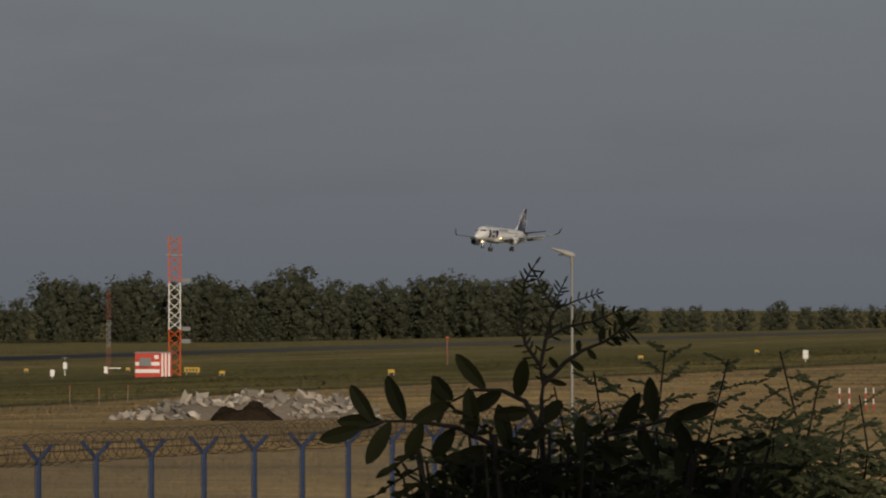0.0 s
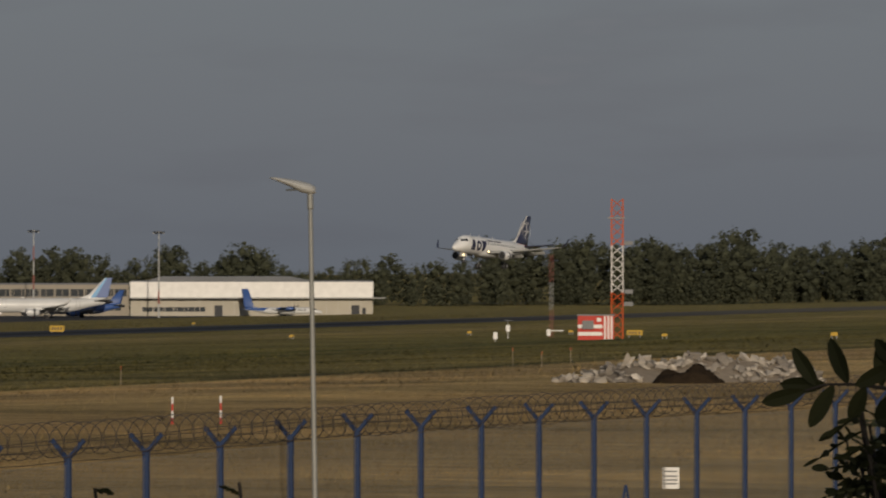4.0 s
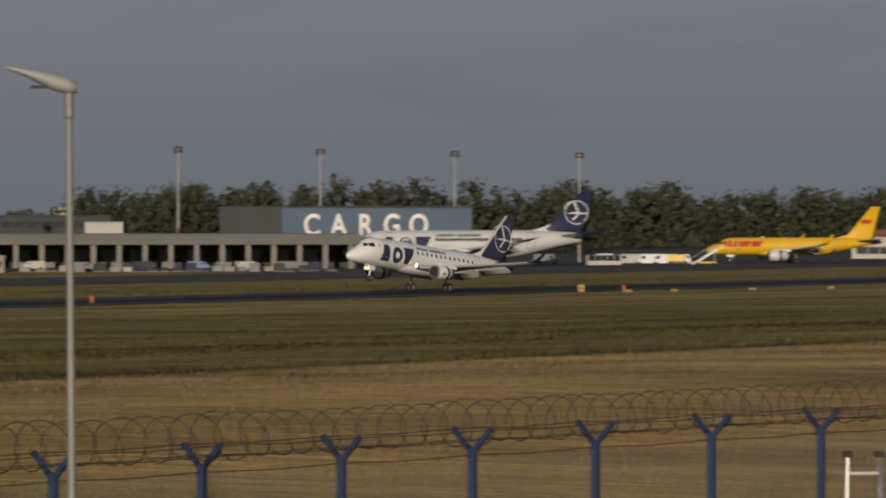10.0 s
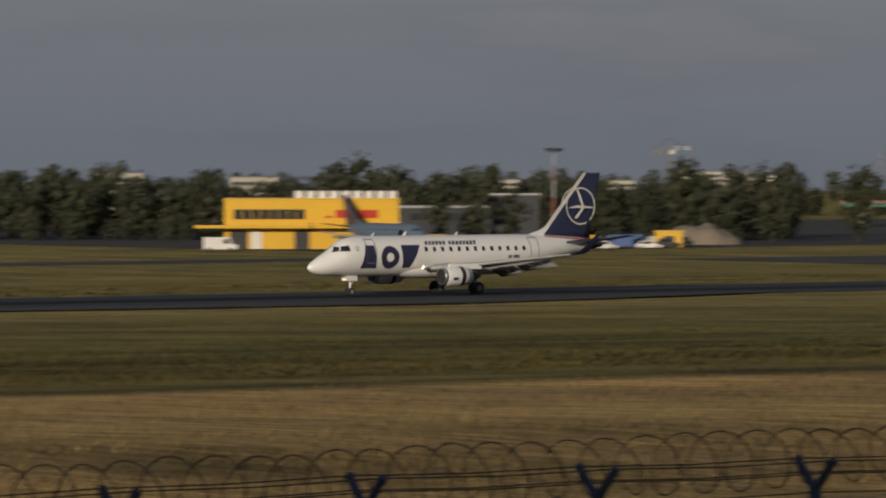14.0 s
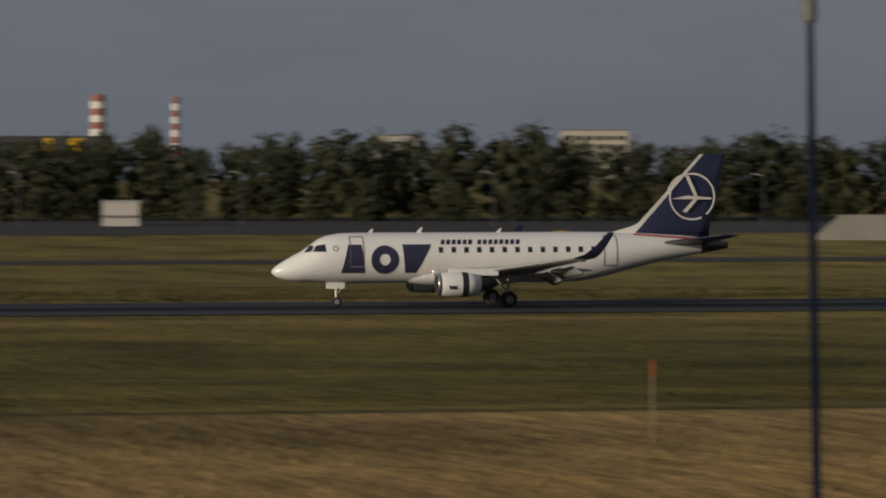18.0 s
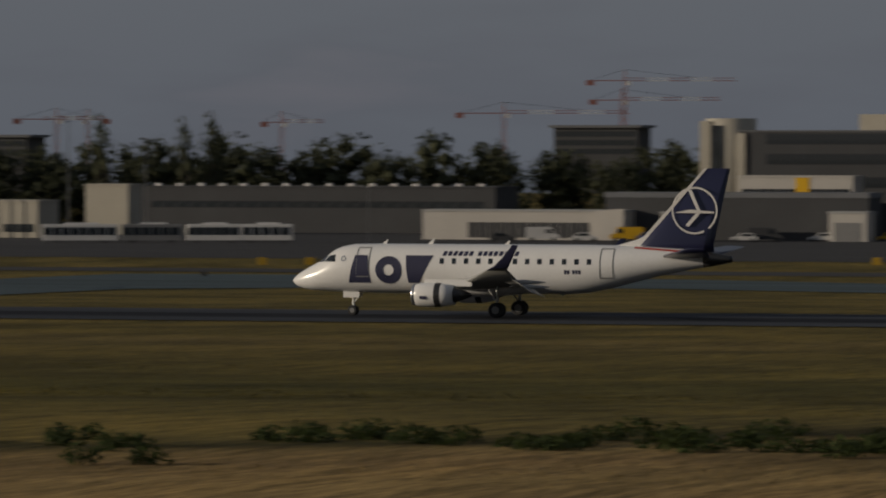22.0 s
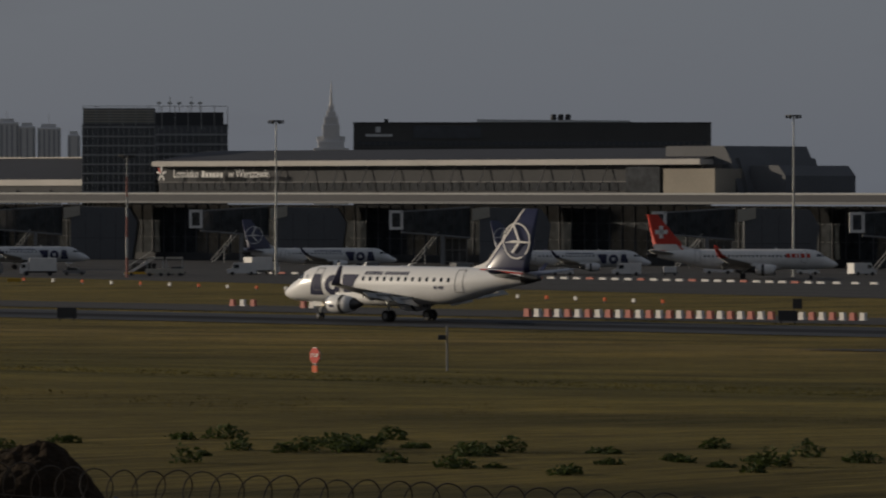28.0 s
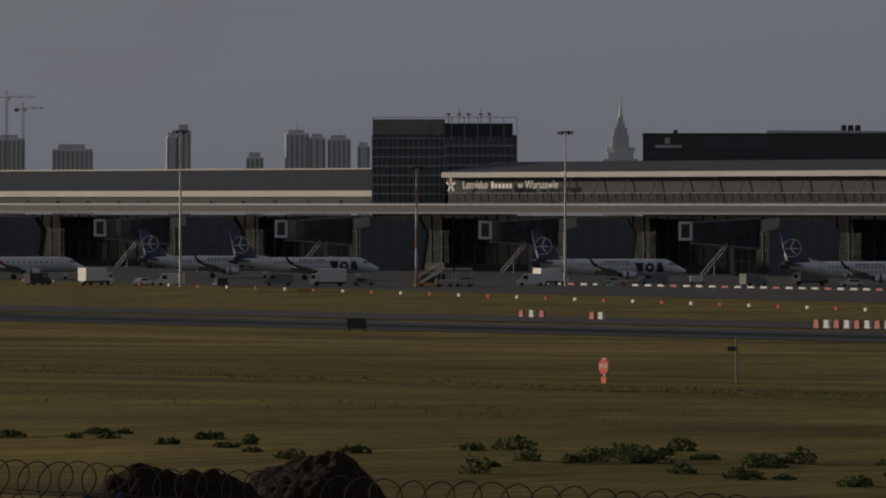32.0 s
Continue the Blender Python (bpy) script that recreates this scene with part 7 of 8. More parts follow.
def parked():
    navy_airline("large white and navy wide-body jet parked by the cargo terminal", 55.5, 5.9, 5.0, 56, 16.3, far(56.3, 822, 193), 1.75, 26, "wide_body_jet")
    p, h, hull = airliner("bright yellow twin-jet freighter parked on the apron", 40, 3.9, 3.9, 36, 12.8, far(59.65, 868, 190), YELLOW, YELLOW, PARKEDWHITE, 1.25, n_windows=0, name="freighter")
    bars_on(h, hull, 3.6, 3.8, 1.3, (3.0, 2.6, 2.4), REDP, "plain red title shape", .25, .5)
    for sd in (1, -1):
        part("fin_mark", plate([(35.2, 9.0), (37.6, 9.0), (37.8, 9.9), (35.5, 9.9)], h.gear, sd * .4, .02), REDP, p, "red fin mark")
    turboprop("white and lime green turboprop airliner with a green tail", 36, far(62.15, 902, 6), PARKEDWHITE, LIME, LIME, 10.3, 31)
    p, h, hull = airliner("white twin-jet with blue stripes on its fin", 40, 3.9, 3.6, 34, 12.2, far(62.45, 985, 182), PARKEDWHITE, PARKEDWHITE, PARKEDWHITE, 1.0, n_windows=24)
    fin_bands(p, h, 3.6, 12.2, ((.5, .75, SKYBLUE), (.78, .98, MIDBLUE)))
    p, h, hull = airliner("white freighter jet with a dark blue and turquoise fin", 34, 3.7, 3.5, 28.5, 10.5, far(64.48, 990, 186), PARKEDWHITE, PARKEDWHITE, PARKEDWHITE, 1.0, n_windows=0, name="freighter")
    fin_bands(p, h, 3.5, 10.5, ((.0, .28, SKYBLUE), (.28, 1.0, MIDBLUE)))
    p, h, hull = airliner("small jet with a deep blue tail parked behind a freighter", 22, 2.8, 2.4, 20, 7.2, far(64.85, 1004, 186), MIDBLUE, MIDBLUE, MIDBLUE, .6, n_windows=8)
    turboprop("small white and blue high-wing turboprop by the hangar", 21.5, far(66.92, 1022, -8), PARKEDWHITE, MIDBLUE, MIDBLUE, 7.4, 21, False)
    airliner("grey jet seen head-on beside the warehouse", 30, 3.2, 3.0, 27, 9.2, far(48.22, 690, -84), GREYW, GREYW, GREYW, .8, n_windows=10)
    airliner("pale blue-grey jet parked in front of the yellow depot", 27, 3.2, 3.0, 25, 9.2, far(38.2, 648, -58), CARGOBLUE, NAVY, GREYW, .8, n_windows=10)
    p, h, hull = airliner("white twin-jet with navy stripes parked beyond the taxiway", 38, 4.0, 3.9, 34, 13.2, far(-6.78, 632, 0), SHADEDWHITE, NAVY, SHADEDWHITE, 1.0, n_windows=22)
    fin_bands(p, h, 3.9, 13.2, ((.15, .3, WHITEP), (.45, .6, WHITEP)))
    for sd in (1, -1):
        for q in ([(2, 3.5), (7, 2.5), (7, 3.5), (2, 3.9)], [(7, 2.5), (12.5, 3.55), (12.5, 4.1), (7, 3.5)], [(12.5, 3.55), (30, 5.2), (30, 5.5), (12.5, 4.1)]):
            part("side_stripe", h.patch(q, sd, 12, 3), NAVYMATT, hull, "navy sweep along the body")
    for b, r, tn in ((-47.2, 790, 3), (-48.15, 812, 3), (-44.05, 768, 3), (-41.45, 738, 3), (-37.35, 735, 3), (-35.75, 735, 3)):
        navy_airline("white and navy regional jet parked at the terminal gates", 31, 3.2, 3.1, 26, 10.4, far(b, r, tn), .8, 14, "regional_jet", "jets at the gates")
    p, h, hull = airliner("white turboprop-sized jet with a red sweep at the gates", 30, 3.2, 3.1, 26, 9.6, far(-50.2, 800, 3), PARKEDWHITE, REDP, PARKEDWHITE, .8, n_windows=12)
    p, h, hull = airliner("white jet with a red tail taxiing along the apron", 35, 3.7, 3.6, 33, 11.8, pose(0, 0, 0), WHITEP, REDP, WHITEP, 1.05, n_windows=22, name="red_tailed_jet")
    for sd in (1, -1):
        y = sd * .38
        for q in ([(31.95, 7.4), (32.7, 7.4), (32.7, 9.7), (31.95, 9.7)], [(31.2, 8.2), (33.4, 8.2), (33.4, 8.95), (31.2, 8.95)]):
            part("white_cross_bar", plate(q, h.gear, y, .02), WHITEP, p, "white bar of the tail cross")
        part("fin_base", plate([(28.6, 5.2), (33.6, 5.2), (33.75, 6.35), (29.5, 6.35)], h.gear, y, .012), WHITEP, p, "white foot of the red fin")
    bars_on(h, hull, 5.0, 3.9, .75, (.7, .8, .3, .7, .7), REDP, "plain red title bar", .3)
    return p


taxiing_jet = parked()


# ---- vehicles ----
def wheels4(p, l, w, r):
    for x in (-l * .32, l * .32):
        for y in (-w / 2, w / 2):
            wheel(p, x, y, r, .24, hub=False)


def car(m, paint, label, l=4.4, h=1.5):
    p = thing("car", m, label, "car")
    b = part("body", prism([(-l / 2, .35), (l / 2, .35), (l / 2, .75), (l * .28, .9), (l * .14, h), (-l * .3, h), (-l * .42, .95), (-l / 2, .9)], -.85, .85), paint, p)
    part("cab_glass", box(-l * .3, l * .12, -.87, .87, .98, h - .12), GLASS, b)
    wheels4(p, l, 1.6, .33)
    return p


def van(m, paint, label, l=5.6, h=2.4):
    p = thing("van", m, label, "van")
    b = part("body", prism([(-l / 2, .4), (l / 2, .4), (l / 2, 1.1), (l * .36, 1.3), (l * .27, h), (-l / 2, h)], -.98, .98), paint, p)
    part("cab_glass", box(l * .1, l * .27, -1, 1, 1.35, h - .35), GLASS, b)
    wheels4(p, l, 1.8, .36)
    return p


def bus(m, paint, label, l=12.0, h=3.0):
    p = thing("apron_bus", m, label, "bus")
    b = part("body", box(-l / 2, l / 2, -1.25, 1.25, .35, h, .12), paint, p)
    n = int(l / 1.5)
    me = mesh_of("window", *box(0, 1.3, -.03, .03, 0, 1.25), GLASS)
    for i in range(n):
        for s in (1, -1):
            part("window", me, GLASS, b, m=pose(-l / 2 + .25 + i * (l - .5) / n, s * 1.26, 1.25))
    part("roof_unit", box(-l * .2, l * .25, -.8, .8, h + .004, h + .28, .05), WHITEP, b)
    wheels4(p, l, 2.2, .48)
    return p


def truck(m, paint, cab, label, l=8.0, h=3.4):
    p = thing("truck", m, label, "truck")
    part("box_body", box(-l / 2, l * .25, -1.25, 1.25, .9, h, .05), paint, p)
    c = part("cab", prism([(l * .27, .5), (l / 2, .5), (l / 2, 1.4), (l * .46, 2.4), (l * .27, 2.5)], -1.15, 1.15), cab, p)
    part("cab_window", box(l * .34, l * .45, -1.17, 1.17, 1.5, 2.2), GLASS, c)
    part("frame", box(-l / 2, l * .45, -.5, .5, .55, .89), DARKMETAL, p)
    wheels4(p, l, 2.1, .5)
    return p


def steps(m, label):
    p = thing("passenger_stairs", m, label, "stairs")
    part("flight", prism([(-3.2, .6), (-2.4, .6), (2.2, 3.6), (2.8, 3.6), (2.8, 3.2), (-2.4, .2), (-3.2, .2)], -.9, .9), WHITEP, p)
    part("rail", join(*[rod((-2.8, s, 1.6), (2.2, s, 4.7), .05, n=4) for s in (-.9, .9)]), GALV, p)
    part("chassis", box(-3.0, 2.4, -.95, .95, .35, .75), YELLOW, p)
    part("prop", join(rod((2.0, -.7, .7), (2.2, -.7, 3.4), .08, n=5), rod((2.0, .7, .7), (2.2, .7, 3.4), .08, n=5)), GALV, p)
    wheels4(p, 5.4, 1.8, .32)
    return p


def vehicles():
    rg = random.Random(21)
    paints = [WHITEP, WHITEP, WHITEW, GREYW, DARKG, MIDBLUE, YELLOW]
    names = {WHITEP: "white", WHITEW: "off-white", GREYW: "grey", DARKG: "dark", MIDBLUE: "blue", YELLOW: "yellow"}
    bus(far(51.03, 712, 4), DARKG, "dark apron bus standing by the cargo apron", 9.6, 2.6)
    bus(far(57.69, 832, 10), WHITEW, "off-white apron bus with dark windows", 7.5, 2.5)
    truck(far(58.47, 846, 0), YELLOW, WHITEP, "yellow and white ground service truck", 5, 2.4)
    steps(far(58.74, 850, 8), "white wheeled passenger stairs at the freighter")
    for b in (57.1, 57.95, 58.15, 58.3):
        van(far(b, 850, rg.choice((0, 180))), rg.choice(paints[:4]), "pale service van on the cargo apron")
    for b, r in ((50.34, 760), (50.55, 765), (50.0, 755)):
        steps(far(b, r, rg.choice((0, 180))), "white wheeled passenger stairs parked by the offices")
    for b in (51.8, 52.3, 52.9, 53.5, 54.0, 54.4):
        c = rg.choice((GREYW, DARKG, WHITEW, MIDBLUE))
        van(far(b, 785 + rg.uniform(-4, 10), rg.choice((0, 180, 20))), c, names[c] + " van parked under the loading canopy", 4.6, 1.9)
    p, hw, h = block("site_hut", 50.86, 51.5, 770, -1.9, 6, BEIGE, "long beige site hut by the cargo apron", BEIGE)
    panes(p, -hw + .5, hw - .5, 1.2, 2.2, 7, GLASS)
    for i in range(26):
        c = rg.choice((BEIGE, GREYW, DARKG, DARKMETAL, CREAM, NAVYMATT, DARKG))
        t = thing("cargo_pallet", far(51.6 + i * .13 + rg.uniform(-.03, .03), 776 + rg.uniform(-3, 8), rg.uniform(-20, 20)), "stacked cargo pallet under a loading canopy", "pallet")
        k = rg.choice((.5, .8, 1.1, 1.6))
        part("load", box(-1.1, 1.1, -.9, .9, .164, .16 + k, .08), c, t)
        part("base", join(*[box(-1.2, 1.2, y - .12, y + .12, 0, .16) for y in (-.8, 0, .8)]), TANWOOD, t)
    truck(far(44.23, 690, 0), WHITEP, WHITEP, "white box truck driving along the apron road", 8.4, 3.4)
    for i in range(16):
        c = rg.choice(paints)
        q = 38.6 + i * .155 + rg.uniform(-.04, .04)
        (van if i % 3 else car)(far(q, 655 + rg.uniform(-6, 10), rg.choice((0, 180, 15))), c, names[c] + " vehicle parked beside the yellow depot")
    for i in range(20):
        c = rg.choice((WHITEP, DARKG, MIDBLUE, GREYW, WHITEW, DARKG))
        car(far(38.7 + i * .135 + rg.uniform(-.03, .03), 672 + rg.uniform(-6, 14), rg.choice((0, 180, 80))), c, names[c] + " car in the crowded car park", 4.3, 1.6)
    p, hw, h = block("yellow_store", 41.0, 41.28, 668, -2.4, 5, YELLOW, "small yellow store beside the earth mound", YELLOW)
    part("dark_door", box(-.9, .9, -.06, -.004, 0, 2.0), DARKG, p)
    van(far(36.5, 640, 0), WHITEP, "white van parked at the yellow depot")
    for i in range(7):
        c = rg.choice(paints[2:6])
        van(far(44.5 + i * .2, 750, 0), c, names[c] + " vehicle parked by the road bridge") if i % 2 else car(far(44.5 + i * .2, 750, 0), c, names[c] + " car parked by the road bridge")
    for b in (-.35, .05):
        car(far(b, 606, 180), WHITEP, "white car on the perimeter road", 4.6, 1.8)
    van(far(1.01, 650, 180), WHITEP, "white van with lamps parked before the trees")
    for i, b in enumerate((2.95, 3.3, 3.65, 4.1, 4.5)):
        t = thing("tent", far(b, 655), "low pale storage tent before the trees", "tent")
        part("canvas", prism([(-3.4, 0), (3.4, 0), (3.4, 2.0), (0, 3.0), (-3.4, 2.0)], 0, 5), WHITEP if i != 3 else MIDBLUE, t)
        part("flap", box(-.8, .8, -.06, -.004, 0, 1.8), GREYW, t)
    for b, l in ((-20.98, 12.5), (-20.24, 10), (-19.6, 9), (-19.05, 8.5), (-22.27, 11.4), (-26.82, 12.4), (-30.9, 12)):
        bus(far(b, 638, 0), WHITEP if b > -21.5 and b != -20.24 else GREYW, ("white" if b > -21.5 and b != -20.24 else "grey") + " apron bus parked in a row", l, 3.0)
    for i in range(26):
        c = rg.choice(paints)
        b = -33.4 + i * .42 + rg.uniform(-.1, .1)
        (van if i % 2 else car)(far(b, 648 + rg.uniform(-4, 10), rg.choice((0, 180, 30))), c, names[c] + " service vehicle beside the apron")
    for i in range(12):
        c = rg.choice(paints)
        b = -16.6 + i * .4 + rg.uniform(-.1, .1)
        (van if i % 2 else car)(far(b, 640 + rg.uniform(-2, 6), rg.choice((0, 180))), c, names[c] + " vehicle parked before the garages")
    for i in range(30):
        c = rg.choice(paints[:5])
        b = -50.0 + i * .5 + rg.uniform(-.15, .15)
        k = i % 5
        m = far(b, 742 + rg.uniform(-14, 4), rg.choice((0, 180, 40)))
        if k in (0, 3):
            van(m, c, names[c] + " service van by the gates")
        elif k == 1:
            truck(m, c, WHITEP, names[c] + " catering truck by the gates", 7, 3.4)
        elif k == 2:
            car(m, c, names[c] + " car by the gates")
        else:
            t = thing("baggage_cart", m, "open baggage cart with pale boxes", "cart")
            part("bed", box(-1.6, 1.6, -.7, .7, .4, .6), DARKMETAL, t)
            part("load", box(-1.3, 1.2, -.6, .6, .604, 1.7, .1), c, t)
            wheels4(t, 3.0, 1.3, .22)
    steps(far(-45.9, 730, 0), "beige wheeled passenger stairs by a gate")
    for b in (-45.75, -45.55):
        t = thing("cargo_loader", far(b, 728), "beige cargo loader by a gate", "loader")
        part("frame", box(-1.8, 1.8, -1, 1, .5, 1.4, .05), CREAM, t)
        part("deck", box(-1.6, 1.6, -1, 1, 3.2, 3.6), CREAM, t)
        for x in (-1.5, 1.5):
            part("post", box(x - .1, x + .1, -.9, -.7, 1.404, 3.196), GALV, t)
        wheels4(t, 3.4, 1.9, .35)


vehicles()


# ---- airfield furniture ----
def on_land(b, r):
    """Where a sight line that would reach runway level at range r meets the true land."""
    y0 = r * math.cos(radians(b))
    y = y0
    for _ in range(60):
        y = y0 * (11.4 - land(y)) / 11.4
    return at(b, y / math.cos(radians(b)), land(y))


def sign_box(m, w, h, face, label, frame=None, bars=None, name="taxiway_sign"):
    p = thing(name, m, label, "sign")
    part("panel", box(-w / 2, w / 2, -.12, .12, .25, h, .02), face, p)
    for x in (-w * .35, w * .35):
        part("foot", box(x - .05, x + .05, -.08, .08, -.05, .246), DARKMETAL, p)
    if bars:
        part("print_bars", join(*[box(-w * .36 + i * w * .2, -w * .36 + i * w * .2 + w * .1, -.135, -.124, h * .45, h * .8) for i in range(4)]), bars, p, "dark unreadable characters")
    return p


for b, r, w, h in ((70.56, 560, 1.6, .75), (64.59, 805, 2.1, 1.15), (57.46, 612, .7, 1.0)):
    sign_box(at(b, r), w, h, SIGNYELLOW, "yellow taxiway sign with dark characters", bars=DARKG)
for b, r in ((70.87, 500), (72.62, 410), (67.01, 650), (69.9, 640), (68.85, 655), (66.0, 900), (75.2, 560), (78.1, 420), (76.4, 640)):
    sign_box(at(b, r), .52, .5, SIGNYELLOW, "small yellow marker board in the grass")
for b in (57.95, 58.42, 59.23, 60.04, 60.88, 61.7):
    sign_box(at(b, 607), .7, .36, SIGNYELLOW, "low yellow distance marker beside the runway")
for b in (57.46, 57.9, 52.4):
    sign_box(at(b, 622 if b > 53 else 560), .3, .8, ORANGEP, "small orange marker light beside the runway")
for b in (-19.1, -18.61, -12.75, -30.1):
    sign_box(far(b, 512), 1.2, 1.25, SIGNYELLOW, "yellow taxiway sign on the far verge")
for b, r in ((-46.66, 481), (-39.21, 470), (-19.7, 470), (-6.9, 470)):
    m = on_land(b, r)
    sign_box(m, 1.7 if b < -30 else .8, 1.15 if b < -30 else .7, DARKG, "back of a dark runway sign board")
sign_box(far(-39.11, 522), 1.3, 1.6, DARKG, "dark sign board back beside the taxiway")
sign_box(far(-47.2, 676), 2.4, .8, SIGNYELLOW, "long yellow taxiway sign on the verge")
for b in (13.64, 12.9, 3.9):
    sign_box(far(b, 592), 3.6 if b == 13.64 else 1.6, .8, ORANGEP if b > 13 else SIGNYELLOW, "low orange and yellow taxiway sign")
sign_box(far(2.37, 563), 1.7, .85, WHITEP, "small white box beside the taxiway")
sign_box(far(-1.3, 575), 3.4, .85, SIGNYELLOW, "long yellow taxiway sign on the verge")


def edge_lights():
    me = None
    for i in range(34):
        b = -50.4 + i * .30
        q = (b + 50.4) / 9.0
        r = 1 / (1 / 780 + (1 / 562 - 1 / 780) * q)
        sign_box(far(b, r, b), .55, .75, WHITEP if i % 2 == 0 else ORANGEP, "small white taxiway marker board" if i % 2 == 0 else "small orange taxiway marker board", name="marker_board")


edge_lights()


def barriers():
    shapes = [prism([(-w, 0), (w, 0), (w, h * .25), (w * .85, h * .4), (w * .85, h), (-w * .85, h), (-w * .85, h * .4), (-w, h * .25)], -.2, .2) for w, h in ((.34, .8), (.9, .42))]
    kinds = [[mesh_of("barrier_block", *q, m) for m in (BARRIERRED, WHITEP)] for q in shapes]

    def row(b0, b1, r0, r1, n, group):
        for i in range(n):
            q = (i + .5) / n
            r = 1 / (1 / r0 + (1 / r1 - 1 / r0) * q)
            ob = new("barrier_block", kinds[1 if "low" in group or "taxiway" in group else 0][i % 2 if "low" not in group else i % 4 != 3])
            ob.matrix_world = (on_land(b0 + (b1 - b0) * q, r) if r < 560 else far(b0 + (b1 - b0) * q, r)) @ pose(0, 0, 0, 0, 0, b0 + (b1 - b0) * q)
            tagged(ob, "white plastic barrier block" if ob.data.materials[0] is WHITEP else "red plastic barrier block", "barrier", group)
    row(-41.95, -38.38, 494, 480, 34, "barrier row beside the runway")
    row(-45.0, -44.68, 540, 538, 3, "barrier row beside the runway")
    row(-44.26, -44.08, 530, 529, 2, "barrier row beside the runway")
    row(-36.5, -33.1, 535, 525, 20, "barrier row on the taxiway")
    row(-33.0, -29.7, 520, 512, 20, "barrier row on the taxiway")
    row(44.8, 46.45, 655, 640, 10, "barrier row on the taxiway road")
    row(-44.9, -38.8, 752, 668, 46, "low bright barrier row before the gates")
    row(-38.8, -29.2, 668, 603, 50, "low bright barrier row before the gates")


barriers()


def stake(m, h, label, bands=4, top=None):
    p = thing("marker_stake", m, label, "stake")
    n = bands
    for i in range(n):
        part("stake_band", rod((0, 0, h * i / n), (0, 0, h * (i + 1) / n), .035 if not top else .016, .035 if not top else .016, 6), (WHITEP if i % 2 else REDP) if not top else (top if i == n - 1 else TANWOOD), p)
    return p


for b, r, h in ((65.78, 169, .85), (66.28, 169, .88), (77.25, 243, .95), (77.35, 243, .95), (77.52, 243, .95), (77.6, 243, .95)):
    stake(at(b, r), h, "short red and white banded stake in the dry grass")
for b, r, h in ((62.4, 165, 1.45), (62.7, 228, .9), (65.25, 240, .8), (46.73, 158, 1.1), (44.84, 150, 1.2), (45.46, 150, 1.15), (47.4, 160, 1.0), (69.3, 280, .9), (69.9, 285, .8), (13.85, 97, 1.45), (69.6, 270, .8)):
    stake(at(b, r), h, "thin weathered marker stake with an orange top", 5, ORANGEP)


